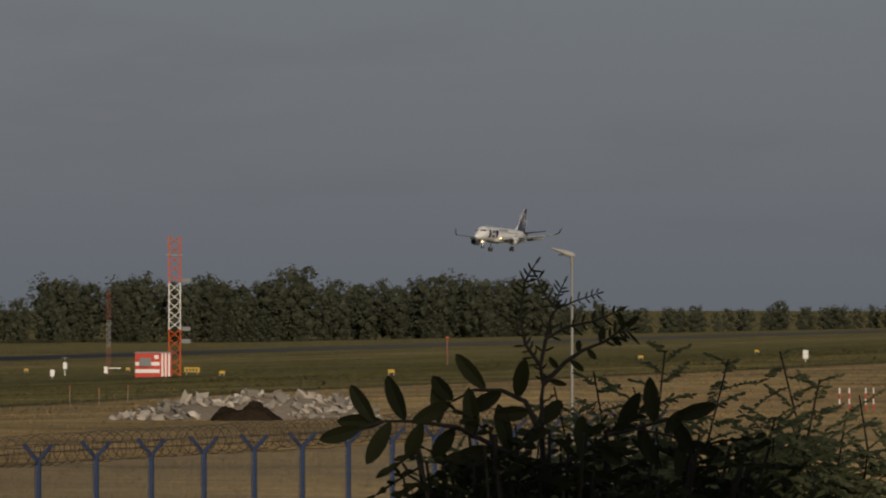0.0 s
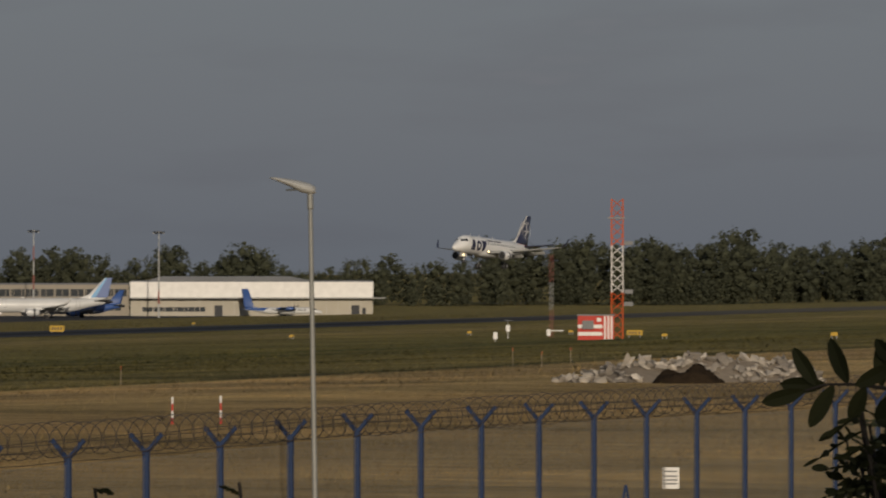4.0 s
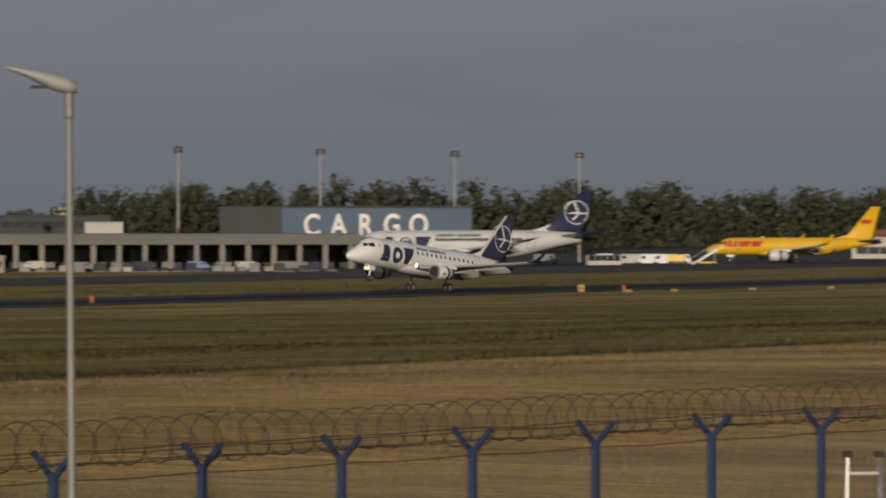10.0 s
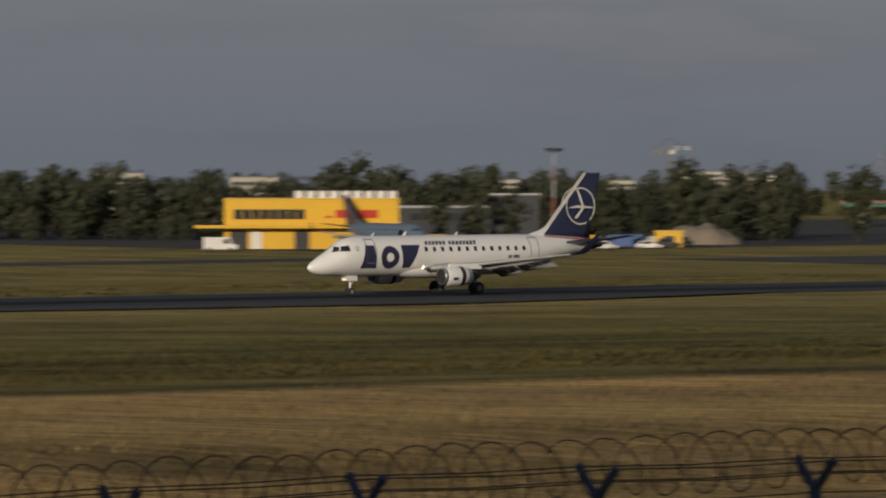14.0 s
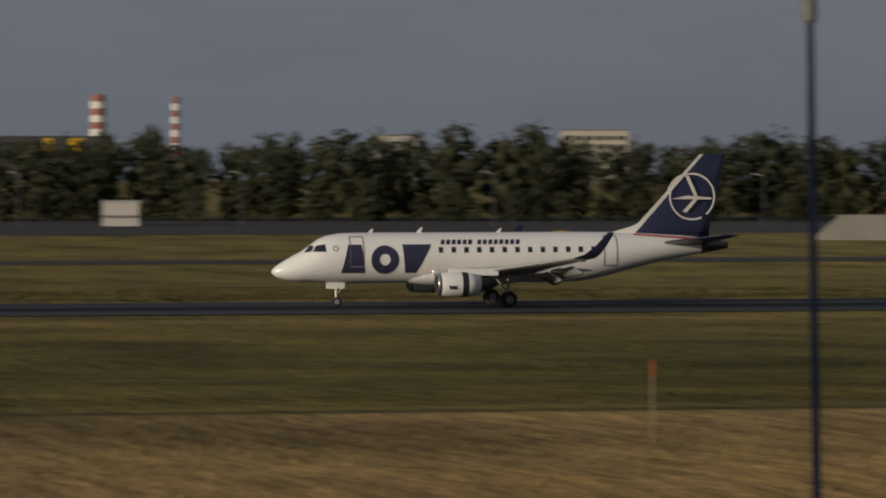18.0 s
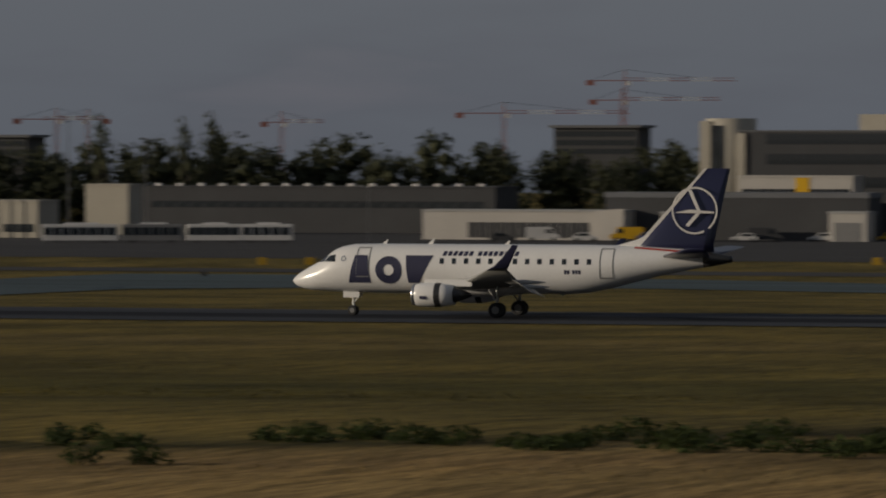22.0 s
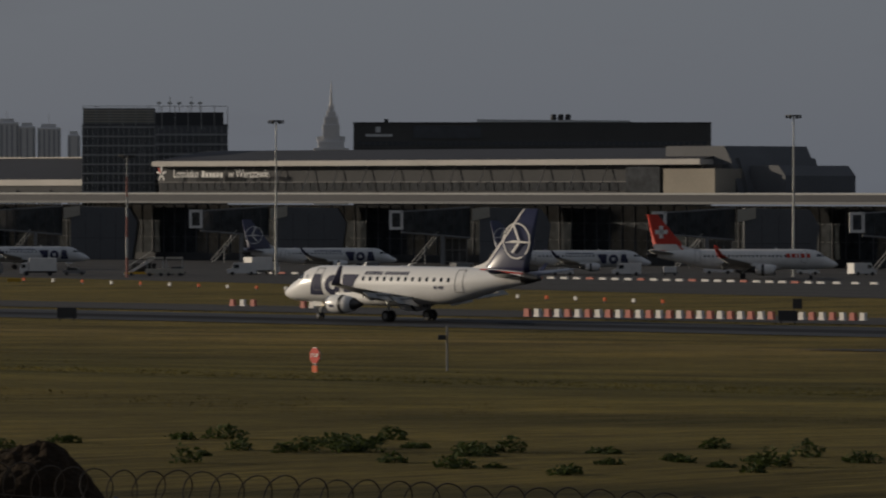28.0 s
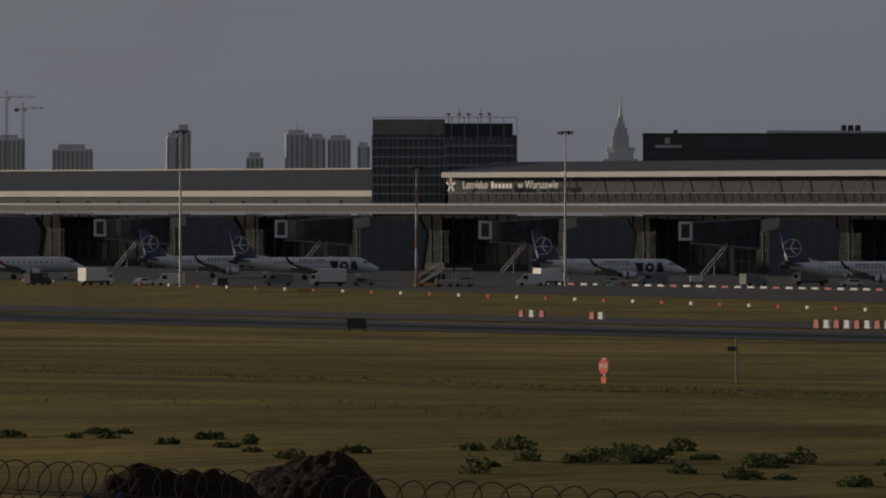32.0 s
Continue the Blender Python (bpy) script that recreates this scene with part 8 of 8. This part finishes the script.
def equipment():
    # glide path mast: square lattice painted orange, white, orange
    t = thing("lattice_mast", at(70.38, 539), "square lattice mast painted in orange and white", "mast")
    s, H = .55, 13.6
    for k in range(3):
        z0, z1 = H * k / 3, H * (k + 1) / 3
        q = [rod((sx * s, sy * s, z0), (sx * s, sy * s, z1), .07, n=5) for sx in (-1, 1) for sy in (-1, 1)]
        n = 5
        for i in range(n):
            a, c = z0 + (z1 - z0) * i / n, z0 + (z1 - z0) * (i + 1) / n
            for y in (-s, s):
                q += [rod((-s, y, a), (s, y, c), .04, n=4), rod((s, y, a), (-s, y, c), .04, n=4)]
            for x in (-s, s):
                q += [rod((x, -s, a), (x, s, c), .04, n=4), rod((x, s, a), (x, -s, c), .04, n=4)]
        part("lattice_section", join(*q), WHITEP if k == 1 else ORANGEP, t)
    for z in (3.2, 4.4, 9.1):
        part("aerial_panel", box(s + .1, s + 1.0, -.3, .3, z, z + .4, .03), GREYW, t, "grey aerial panel")
    part("platform", box(-s - .35, s + .2, -s - .2, s + .2, H * .86, H * .86 + .12), DARKMETAL, t)
    # striped equipment hut
    h = thing("equipment_hut", at(70.16, 527), "red and white striped equipment hut", "hut")
    part("wall", box(-1.72, 1.72, 0, 2.6, 0, 2.3), REDP, h, "red hut wall")
    part("roof", box(-1.8, 1.8, -.08, 2.7, 2.304, 2.42), GREYW, h)
    for z in (.42, 1.12):
        part("white_stripe", box(-1.7, .6, -.03, -.004, z, z + .34), WHITEP, h)
    for x in (.78, 1.1, 1.42):
        part("white_stripe", box(x, x + .17, -.03, -.004, 0, 2.28), WHITEP, h)
    part("cooling_unit", box(-1.3, -.2, -.35, -.035, 1.05, 1.85, .04), GREYW, h, "grey cooling unit")
    part("white_square", box(.1, .5, -.03, -.004, 1.75, 2.1), WHITEP, h)
    m = thing("wind_mast", at(69.7, 600), "slim red and white lattice mast with instrument boxes", "mast")
    for k in range(3):
        part("mast_section", join(*[rod((x, y, k * 3), (x, y, k * 3 + 3), .02, n=4) for x, y in ((-.2, 0), (.2, 0), (0, .25))], *[rod((-.2, 0, k * 3 + i * .6), (.2, 0, k * 3 + i * .6 + .6), .018, n=4) for i in range(5)]), MASTPALE if k == 1 else DULLRED, m)
    part("arm", box(0, 1.3, -.05, .05, .7, .8), WHITEP, m)
    part("box", box(-.5, -.1, -.3, 0, .2, .9), WHITEP, m)
    for b, r, hh in ((69.25, 600, 1.5), (69.12, 560, .55), (76.9, 450, .5)):
        e = thing("instrument_box", at(b, r), "white instrument box on a short post", "instrument")
        part("post", rod((0, 0, 0), (0, 0, hh * .5), .06, n=6), GALV, e)
        part("case", box(-.22, .22, -.15, .15, hh * .5 + .004, hh * .5 + .7, .03), WHITEP, e)
        if hh > 1:
            part("vane", join(rod((0, 0, hh * .5 + .7), (0, 0, hh * .5 + 1.3), .03, n=4), rod((-.4, 0, hh * .5 + 1.2), (.4, 0, hh * .5 + 1.2), .03, n=4)), GALV, e)
    o = thing("orange_pole", at(73.2, 600), "orange painted marker pole in the grass", "pole")
    part("shaft", rod((0, 0, 0), (0, 0, 2.9), .055, n=6), DULLRED, o)
    part("lamp", box(-.14, .14, -.14, .14, 2.904, 3.1, .03), ORANGEP, o)
    # stop board and post on the grass
    s = thing("stop_sign", at(-44.1, 232.4, None, -52), "red octagonal stop sign with a red plate below", "sign")
    oc = [(math.cos(radians(22.5 + 45 * i)) * .35, .72 + math.sin(radians(22.5 + 45 * i)) * .35) for i in range(8)]
    part("plate", prism(oc, -.02, .02), REDP, s)
    part("border", prism([(x * 1.06, .72 + (z - .72) * 1.06) for x, z in oc], .021, .03), WHITEP, s)
    text_part("STOP", .22, WHITEP, s, pose(0, -.03, .72, 90), "white lettering", "lettering", .004)
    part("lower_plate", box(-.17, .17, -.02, .02, .02, .3), ORANGEP, s)
    part("post", rod((0, .05, -.1), (0, .05, .9), .03, n=6), GALV, s)
    p = thing("sensor_post", at(-42.73, 253), "slim grey post with a small dark box", "post")
    part("shaft", rod((0, 0, 0), (0, 0, 2.1), .045, n=6), GREYW, p)
    part("box", box(-.42, -.06, -.12, .12, 1.45, 1.68, .02), DARKG, p)
    # step ladder by the fence
    l = thing("step_ladder", at(60.42, 60, None, 8), "open aluminium step ladder on the grass", "ladder")
    H = 8.5 - land(60 * math.cos(radians(60.42)))
    for x in (-1, 1):
        part("stile", rod((x * .27, 0, 0), (x * .17, .35, H), .022, n=6), METAL, l, "bright stile")
        part("rear_leg", rod((x * .25, .9, 0), (x * .17, .4, H - .1), .025, n=6), METAL, l)
        part("end_cap", box(x * .17 - .05, x * .17 + .05, .3, .4, H + .004, H + .07), BLACKISH, l)
    for i in range(7):
        q = (i + .6) / 7.2
        part("rung", box(-.25 + .1 * q, .25 - .1 * q, .35 * q - .04, .35 * q + .04, H * q, H * q + .03), METAL, l)


equipment()


def chunk_mesh(seed):
    rg = random.Random(seed)
    bm = bmesh.new()
    pts = [bm.verts.new((rg.uniform(-1, 1), rg.uniform(-.75, .75), rg.uniform(-.5, .5))) for _ in range(11)]
    bmesh.ops.convex_hull(bm, input=pts)
    loose = [v for v in bm.verts if not v.link_faces]
    bmesh.ops.delete(bm, geom=loose, context="VERTS")
    me = bpy.data.meshes.new("chunk")
    bm.to_mesh(me)
    bm.free()
    me.materials.append(RUBBLE)
    return me


def rubble():
    base = at(71.16, 226.5)
    p = thing("rubble_pile", base, "long pile of broken pale concrete slabs", "rubble")
    v, f, n, m = [], [], 40, 12
    top = lambda x, y: max(0, (1 - abs(y) / 2.2)) * (1.05 + .35 * noise.noise((x * .7, 2, 1)) + .15 * math.sin(x * .9 + 1)) * max(0, min(1, (5.7 + x) / 3.2, (5.3 - x) / 1.0))
    for j in range(m + 1):
        for i in range(n + 1):
            x, y = -5.7 + 11.2 * i / n, -2.2 + 4.4 * j / m
            v.append((x, y, top(x, y) * .85 - .05))
    f = [(j * (n + 1) + i, j * (n + 1) + i + 1, (j + 1) * (n + 1) + i + 1, (j + 1) * (n + 1) + i) for j in range(m) for i in range(n)]
    part("core", (v, f), DIRT, p)
    meshes = [chunk_mesh(s) for s in range(9)]
    rg = random.Random(3)
    for i in range(290):
        x, y = rg.uniform(-5.6, 5.4), rg.uniform(-2.1, 1.0)
        if -2.0 < x < .3 and y < -.9:
            continue
        s = rg.choice((.12, .15, .19, .24, .3, .36)) * rg.uniform(.8, 1.25)
        ob = part("chunk", meshes[i % 9], RUBBLE, p)
        ob.matrix_basis = Matrix.LocRotScale((x, y, top(x, y) * .9 + s * .1), Euler((rg.uniform(-1, 1), rg.uniform(-1, 1), rg.uniform(0, 6.3))), (s, s * rg.uniform(.7, 1.2), s * rg.uniform(.5, 1)))
    heap("soil_mound", 71.12, 223.2, 3.1, 1.8, .7, DARKSOIL, "dark soil heap in front of the rubble", 6, rough=.3, n=34)


rubble()


# ---- weeds in the field and the bushes before the fence ----
def weed(m, w, h, seed):
    """A low weed clump: broad leaves on short stems."""
    rg = random.Random(seed)
    v, f = [], []
    for i in range(int(110 * w / .6)):
        q, r = rg.uniform(0, 6.28), w / 2 * rg.random() ** .6
        c = Vector((r * math.cos(q) * 1.3, r * math.sin(q), h * rg.uniform(.15, 1) * (1 - .5 * (2 * r / w) ** 2)))
        u = Vector((rg.uniform(-1, 1), rg.uniform(-1, 1), rg.uniform(-.2, .9))).normalized() * rg.uniform(.05, .1)
        s = u.cross(Vector((rg.uniform(-1, 1), rg.uniform(-1, 1), 1))).normalized() * u.length * .45
        k = len(v)
        v += [tuple(c - u), tuple(c + s), tuple(c + u), tuple(c - s)]
        f.append((k, k + 1, k + 2, k + 3))
    return moved(join((v, f), *[rod((0, 0, -.03), (math.cos(a) * w * .35, math.sin(a) * w * .3, h * .7), .008, .004, 4) for a in (.3, 1.6, 2.7, 4.0, 5.2)]), m)


weed_shapes = []
WEEDS = ((-26, 99), (-24.5, 98), (-23, 100), (-21.5, 98.5), (-20, 99.5), (-18, 101), (-28, 97.5), (-30, 99), (-41, 87), (-39, 92), (-33, 86), (-51, 87), (-73, 87), (-62, 89), (-82, 82),
         (-75, 74), (-80, 85), (-5.5, 112), (-8, 104), (-9, 110), (-3.5, 111), (-44, 95), (-46, 90), (-37, 96), (-35, 93), (-66, 80), (-70, 76), (-78, 78), (-55, 93), (-48, 98))
for i, (x, y) in enumerate(WEEDS):
    rg = random.Random(i)
    for k in range(2 if -45 < x < -15 else 1):
        px, py = x + rg.uniform(-1.2, 1.2) * (k + .3), y + rg.uniform(-1.5, 1.5) * (k + .3)
        weed_shapes.append(weed(pose(px, py, land(py) - .03, 0, 0, rg.uniform(0, 360)), rg.uniform(.45, .85), rg.uniform(.28, .45), i * 7 + k))

wr = random.Random(77)
for i in range(62):
    x = wr.uniform(-50, -14)
    y = 97 + wr.gauss(0, 2.5) - 6 * (x < -36) - .25 * max(0, -x - 36) + (4 if wr.random() < .25 else 0)
    weed_shapes.append(weed(pose(x, y, land(y) - .03, 0, 0, wr.uniform(0, 360)), wr.uniform(.5, 1.3), wr.uniform(.28, .5), 500 + i))
for i in range(34):
    x = wr.uniform(-78, -40)
    y = 91 + wr.gauss(0, 2.0) - .25 * max(0, -x - 36) + (4 if wr.random() < .2 else 0)
    weed_shapes.append(weed(pose(x, y, land(y) - .03, 0, 0, wr.uniform(0, 360)), wr.uniform(.4, 1.0), wr.uniform(.22, .42), 700 + i))
for i in range(40):
    x, y = wr.uniform(-100, -64), wr.gauss(79, 2.2)
    weed_shapes.append(weed(pose(x, y, land(y) - .03, 0, 0, wr.uniform(0, 360)), wr.uniform(.25, .7), wr.uniform(.12, .26), 900 + i))
for i in range(16):
    b, r = radians(wr.uniform(-49.9, -47.7)), wr.uniform(73.5, 76)
    x, y = r * math.sin(b), r * math.cos(b)
    weed_shapes.append(weed(pose(x, y, land(y) - .03, 0, 0, wr.uniform(0, 360)), wr.uniform(.3, .7), wr.uniform(.3, .75), 960 + i))
tagged(new("weeds", mesh_of("weeds", *join(*weed_shapes), SHRUB)), "patches of low dark green weeds in dry grass", "weeds", kind="stuff")


def compound_leaf(v, f, base, heading, length, pairs, leaf, wide, droop, rg):
    """A pinnate leaf: leaflets in pairs along an arching midrib, into v and f."""
    up = Vector((0, 0, 1))
    side = heading.cross(up)
    side = side.normalized() if side.length > .05 else Vector((1, 0, 0))
    pts = []
    for i in range(pairs + 1):
        q = (i + .6) / (pairs + .6)
        pts.append(base + heading * (length * q) - up * (droop * length * q * q))
    k = len(v)
    for a, b in zip([base] + pts, pts):
        k = len(v)
        n = (b - a).cross(side).normalized() * .002
        v += [tuple(a - n), tuple(a + n), tuple(b + n), tuple(b - n)]
        f.append((k, k + 1, k + 2, k + 3))
    for i, c in enumerate(pts):
        for sd in ((1, -1) if i < pairs else (0,)):
            d = (side * sd * rg.uniform(.7, 1) + heading * (rg.uniform(.25, .6) if sd else 1) + up * rg.uniform(-.4, .35)).normalized()
            w = d.cross(heading + up * rg.uniform(-.6, .6) + side * .3)
            w = w.normalized() if w.length > .05 else up
            L, W = leaf * rg.uniform(.75, 1.15), wide * rg.uniform(.8, 1.15)
            k = len(v)
            v += [tuple(c + d * L * q + w * W * s + up * (-.12 * L * q * q)) for q, s in ((0, 0), (.1, .22), (.28, .41), (.5, .5), (.72, .44), (.9, .26), (1, 0), (.9, -.26), (.72, -.44), (.5, -.5), (.28, -.41), (.1, -.22))]
            f.append(tuple(range(k, k + 12)))


def leaflet(v, f, c, d, L, W):
    """One oval leaflet from c along d, gently cupped, into v and f."""
    w = d.cross(Vector((.15, 1, .2)))
    w = w.normalized() if w.length > .05 else Vector((1, 0, 0))
    cup = d.cross(w) * W * .25
    k = len(v)
    v += [tuple(c + d * L * q + w * W * e + cup * abs(e) * 2) for q, e in ((0, 0), (.1, .22), (.28, .41), (.5, .5), (.72, .44), (.9, .26), (1, 0), (.9, -.26), (.72, -.44), (.5, -.5), (.28, -.41), (.1, -.22))]
    f += [(k, k + 1, k + 2, k + 3, k + 4, k + 5, k + 6), (k, k + 6, k + 7, k + 8, k + 9, k + 10, k + 11)]


def robinia(m, stems, label, material, leaf, wide, pairs, seed, spread=.22, every=.085):
    """A young leafy bush; stems are polylines in metres from its foot, with the share of their length that is leafy."""
    rg = random.Random(seed)
    p = thing("robinia_bush", m, label, "bush")
    for line, r, leafy, size in stems:
        pts = [Vector(q) for q in line]
        st = part("stem", join(*[rod(a, b, r * (1 - .6 * i / len(pts)), r * (1 - .6 * (i + 1) / len(pts)), 6) for i, (a, b) in enumerate(zip(pts, pts[1:]))]), TWIG, p)
        total = sum((b - a).length for a, b in zip(pts, pts[1:]))
        s = total * (1 - leafy)
        sgn, v, f = 1, [], []
        while s < total:
            q, c = s, pts[-1]
            for a, b in zip(pts, pts[1:]):
                if q <= (b - a).length:
                    c = a + (b - a) * (q / (b - a).length)
                    break
                q -= (b - a).length
            sgn = -sgn
            h = Vector((sgn * rg.uniform(.3, 1), rg.uniform(-1, 1), rg.uniform(-.4, .8))).normalized()
            k = size * (1 - .45 * (s / total - (1 - leafy)) / max(.05, leafy))
            compound_leaf(v, f, c, h, spread * k * rg.uniform(.8, 1.3), pairs, leaf * k, wide * k, rg.uniform(.0, .45), rg)
            s += every * rg.uniform(.7, 1.3)
        part("foliage", (v, f), material, st)
    return p


def bushes():
    rg = random.Random(4)
    # dark bush close to the eye
    z = 11.4 - land(9 * math.cos(radians(74.2)))
    s = []
    for i in range(72):
        a = rg.uniform(-.22, .38)
        s.append(([(a * .1, 0, -.02), (a * .3, 0, z - 1.0), (a * .7, rg.uniform(-.1, .1), z - .62), (a, rg.uniform(-.15, .15), z - rg.uniform(.22, .38))], .005, .36, .8))
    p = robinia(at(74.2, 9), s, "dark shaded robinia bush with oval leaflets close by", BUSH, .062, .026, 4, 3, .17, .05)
    # long shoots; centimetres to the right of the foot and over the eye's level
    def shoot(line, r, kind, size, every):
        pts = [Vector((x / 100, rg.uniform(-.01, .01), z + q / 100)) for x, q in line]
        st = part("stem", join(*[rod(a, b, r * (1 - .7 * i / len(pts)), r * (1 - .7 * (i + 1) / len(pts)), 6) for i, (a, b) in enumerate(zip(pts, pts[1:]))]), TWIG, p)
        v, f, sg, s0 = [], [], 1, every * .5
        for a, b in zip(pts, pts[1:]):
            d = (b - a).normalized()
            n = Vector((-d.z, 0, d.x))
            while s0 < (b - a).length:
                sg = -sg
                c = a + d * s0
                if kind == "feather":
                    for sd in (1, -1):
                        leaflet(v, f, c, (d * rg.uniform(.5, .9) + n * sd + Vector((0, rg.uniform(-.5, .5), 0))).normalized(), size * rg.uniform(.6, 1.2), size * .2)
                else:
                    leaflet(v, f, c, (d * rg.uniform(.1, .7) + n * sg * rg.uniform(.6, 1) + Vector((0, rg.uniform(-.4, .4), 0))).normalized(), size * rg.uniform(.75, 1.15), size * .36)
                s0 += every * rg.uniform(.75, 1.25)
            s0 -= (b - a).length
        leaflet(v, f, pts[-1], (pts[-1] - pts[-2]).normalized(), size, size * (.2 if kind == "feather" else .36))
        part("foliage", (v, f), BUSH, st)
    shoot([(0, -100 * z), (0, -33), (-.3, -24), (-.4, -17), (-.1, -15)], .006, "broad", .02, .6)
    shoot([(-.1, -15), (-.6, -12), (-3.0, -8.5), (-3.9, -4), (-3.4, -.5)], .004, "feather", .019, .014)
    shoot([(-3.9, -4), (-3.2, 1.5), (-2.2, 3.4), (-1.5, 4.4)], .0025, "feather", .019, .012)
    shoot([(-.6, -12), (.3, -7.6), (1.2, -4), (1.9, -2.8)], .004, "feather", .02, .05)
    shoot([(1.9, -2.8), (.2, -.5), (-1.2, 2.4)], .002, "feather", .019, .013)
    shoot([(1.9, -2.8), (2.4, -.2), (3.2, 1.4)], .002, "feather", .016, .009)
    shoot([(1.9, -2.8), (5.2, -1.4), (8.6, -.3)], .002, "feather", .013, .011)
    shoot([(.3, -7.6), (3.6, -5.7), (8.2, -4.7), (11.6, -3.2)], .003, "feather", .022, .018)
    shoot([(-.1, -15), (3.4, -11.4), (6.4, -9.4), (10, -8), (13.2, -5.6)], .0045, "broad", .03, .021)
    shoot([(9.5, -8.2), (12, -6.6), (13.8, -6.2)], .002, "feather", .026, .009)
    shoot([(-.5, -23), (-3, -17.8), (-7, -15.9), (-11.4, -15.9), (-15, -17.8)], .005, "broad", .074, .03)
    shoot([(-4, -27), (-14, -22), (-21, -21), (-26, -21)], .005, "broad", .078, .03)
    shoot([(-26, -21), (-29.5, -22)], .003, "broad", .075, .03)
    shoot([(2, -29), (10.5, -23.2), (15, -22.2), (21, -20.4)], .005, "broad", .074, .03)
    shoot([(15, -22.2), (20, -23.2), (24, -24.6)], .003, "broad", .06, .03)
    # finer foliage behind it
    z = 11.4 - land(14 * math.cos(radians(76.3)))
    s = []
    for a, top, bend in ((-.4, .2, .03), (-.22, .15, -.02), (-.3, .24, .06), (-.06, .17, -.05), (.07, .15, .05), (.17, .22, -.04), (-.5, .24, .04), (.27, .26, .03)):
        s.append(([(a * .5, 0, 0), (a - bend, rg.uniform(-.2, .2), z - .7), (a + bend, rg.uniform(-.2, .2), z - top - .2), (a, 0, z - top)], .004, .3, .9))
    for i in range(52):
        a = rg.uniform(-.75, .45)
        top = rg.uniform(.3, .5)
        s.append(([(a * .4, 0, 0), (a * .8, rg.uniform(-.2, .2), z - .9), (a + rg.uniform(-.06, .06), rg.uniform(-.3, .3), z - top - .15), (a, rg.uniform(-.3, .3), z - top)], .004, .32, 1.0))
    robinia(at(76.35, 14), s, "fine-leaved olive robinia bush by the fence", FINELEAF, .038, .015, 7, 5, .16, .028)
    # twig tips that stand up before the mesh fence
    for b, top, sd in ((64.98, .42, 7), (66.47, .41, 8), (67.62, .51, 9), (67.0, .53, 10)):
        z = 11.4 - land(10 * math.cos(radians(b)))
        s = [([(0, 0, 0), (.02, 0, z - top - .18), (.0, 0, z - top)], .006, .1, .8), ([(.01, 0, z - top - .1), (-.05, 0, z - top - .05)], .004, .8, .8), ([(.01, 0, z - top - .12), (.07, 0, z - top - .06)], .004, .8, .8)]
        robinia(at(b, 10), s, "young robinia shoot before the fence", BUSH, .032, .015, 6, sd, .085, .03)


bushes()


# ---- what moves ----
# seconds, along the runway, height of the wheels, nose-up and drift angle; the undercarriage hangs until the wheels bear
ROLL = [(0, 1193.1, 21.0, 1.8, 6.5), (2, 1048.3, 15.4, 2.5, 6.3), (5, 840.3, 6.75, 4.5, 6.0), (6, 771.0, 4.45, 5.5, 5.8), (7, 703.8, 2.4, 6.5, 5.5), (8, 638.2, 1.0, 7.2, 5.2), (8.6, 600, 0.5, 7.4, 4.9), (9, 574.7, 0.4, 7.2, 4.5), (10, 513.0, 0.32, 6.5, 4.0),
        (11, 452.5, 0.2, 6.1, 3.5), (12, 393.1, 0.1, 5.0, 3.0), (13, 336.0, 0.1, 1.0, 2.0), (13.5, 308.0, 0.05, 0.3, 1.5), (14, 280.9, 0, 0, 1.2), (15, 227.4, 0, 0, 0.6), (17.5, 100.8, 0, 0, 0), (18, 75.6, 0, 0, 0), (19, 28.7, 0, 0, 0), (20, -16.8, 0, 0, 0),
        (21, -60.9, 0, 0, 0), (22, -103.3, 0, 0, 0), (23, -144.2, 0, 0, 0), (24, -183.7, 0, 0, 0), (25, -221.1, 0, 0, 0), (26, -257.6, 0, 0, 0), (27, -291.5, 0, 0, 0), (28, -325.5, 0, 0, 0), (29, -359.9, 0, 0, 0), (30, -393.0, 0, 0, 0), (31, -426, 0, 0, 0), (32, -459, 0, 0, 0)]


def motions():
    walk(landing_jet, [(t, pose(x, 347.6, z + 0.05, 0, -pitch, 180 - drift)) for t, x, z, pitch, drift in ROLL])
    hang = [(0, .55), (8, .55), (8.6, .5), (9, .4), (10, .32), (11, .25), (12, .2), (13, .1), (14, 0), (32, 0)]
    for leg in landing_jet.children:
        if leg.name.startswith("main_gear"):
            walk(leg, [(t, pose(0, 0, -q)) for t, q in hang])
        elif leg.name.startswith("nose_gear"):
            walk(leg, [(t, pose(0, 0, -q * .4)) for t, q in hang])
    crawl = [(0, -0.7), (25, -0.7), (26, 0.2), (27, 1.8), (28, 3.6), (29, 5.3), (30, 6.7), (31, 8.1), (32, 9.5)]
    walk(taxiing_jet, [(t, far(-39.88, 706) @ pose(s, 0, 0)) for t, s in crawl])


motions()
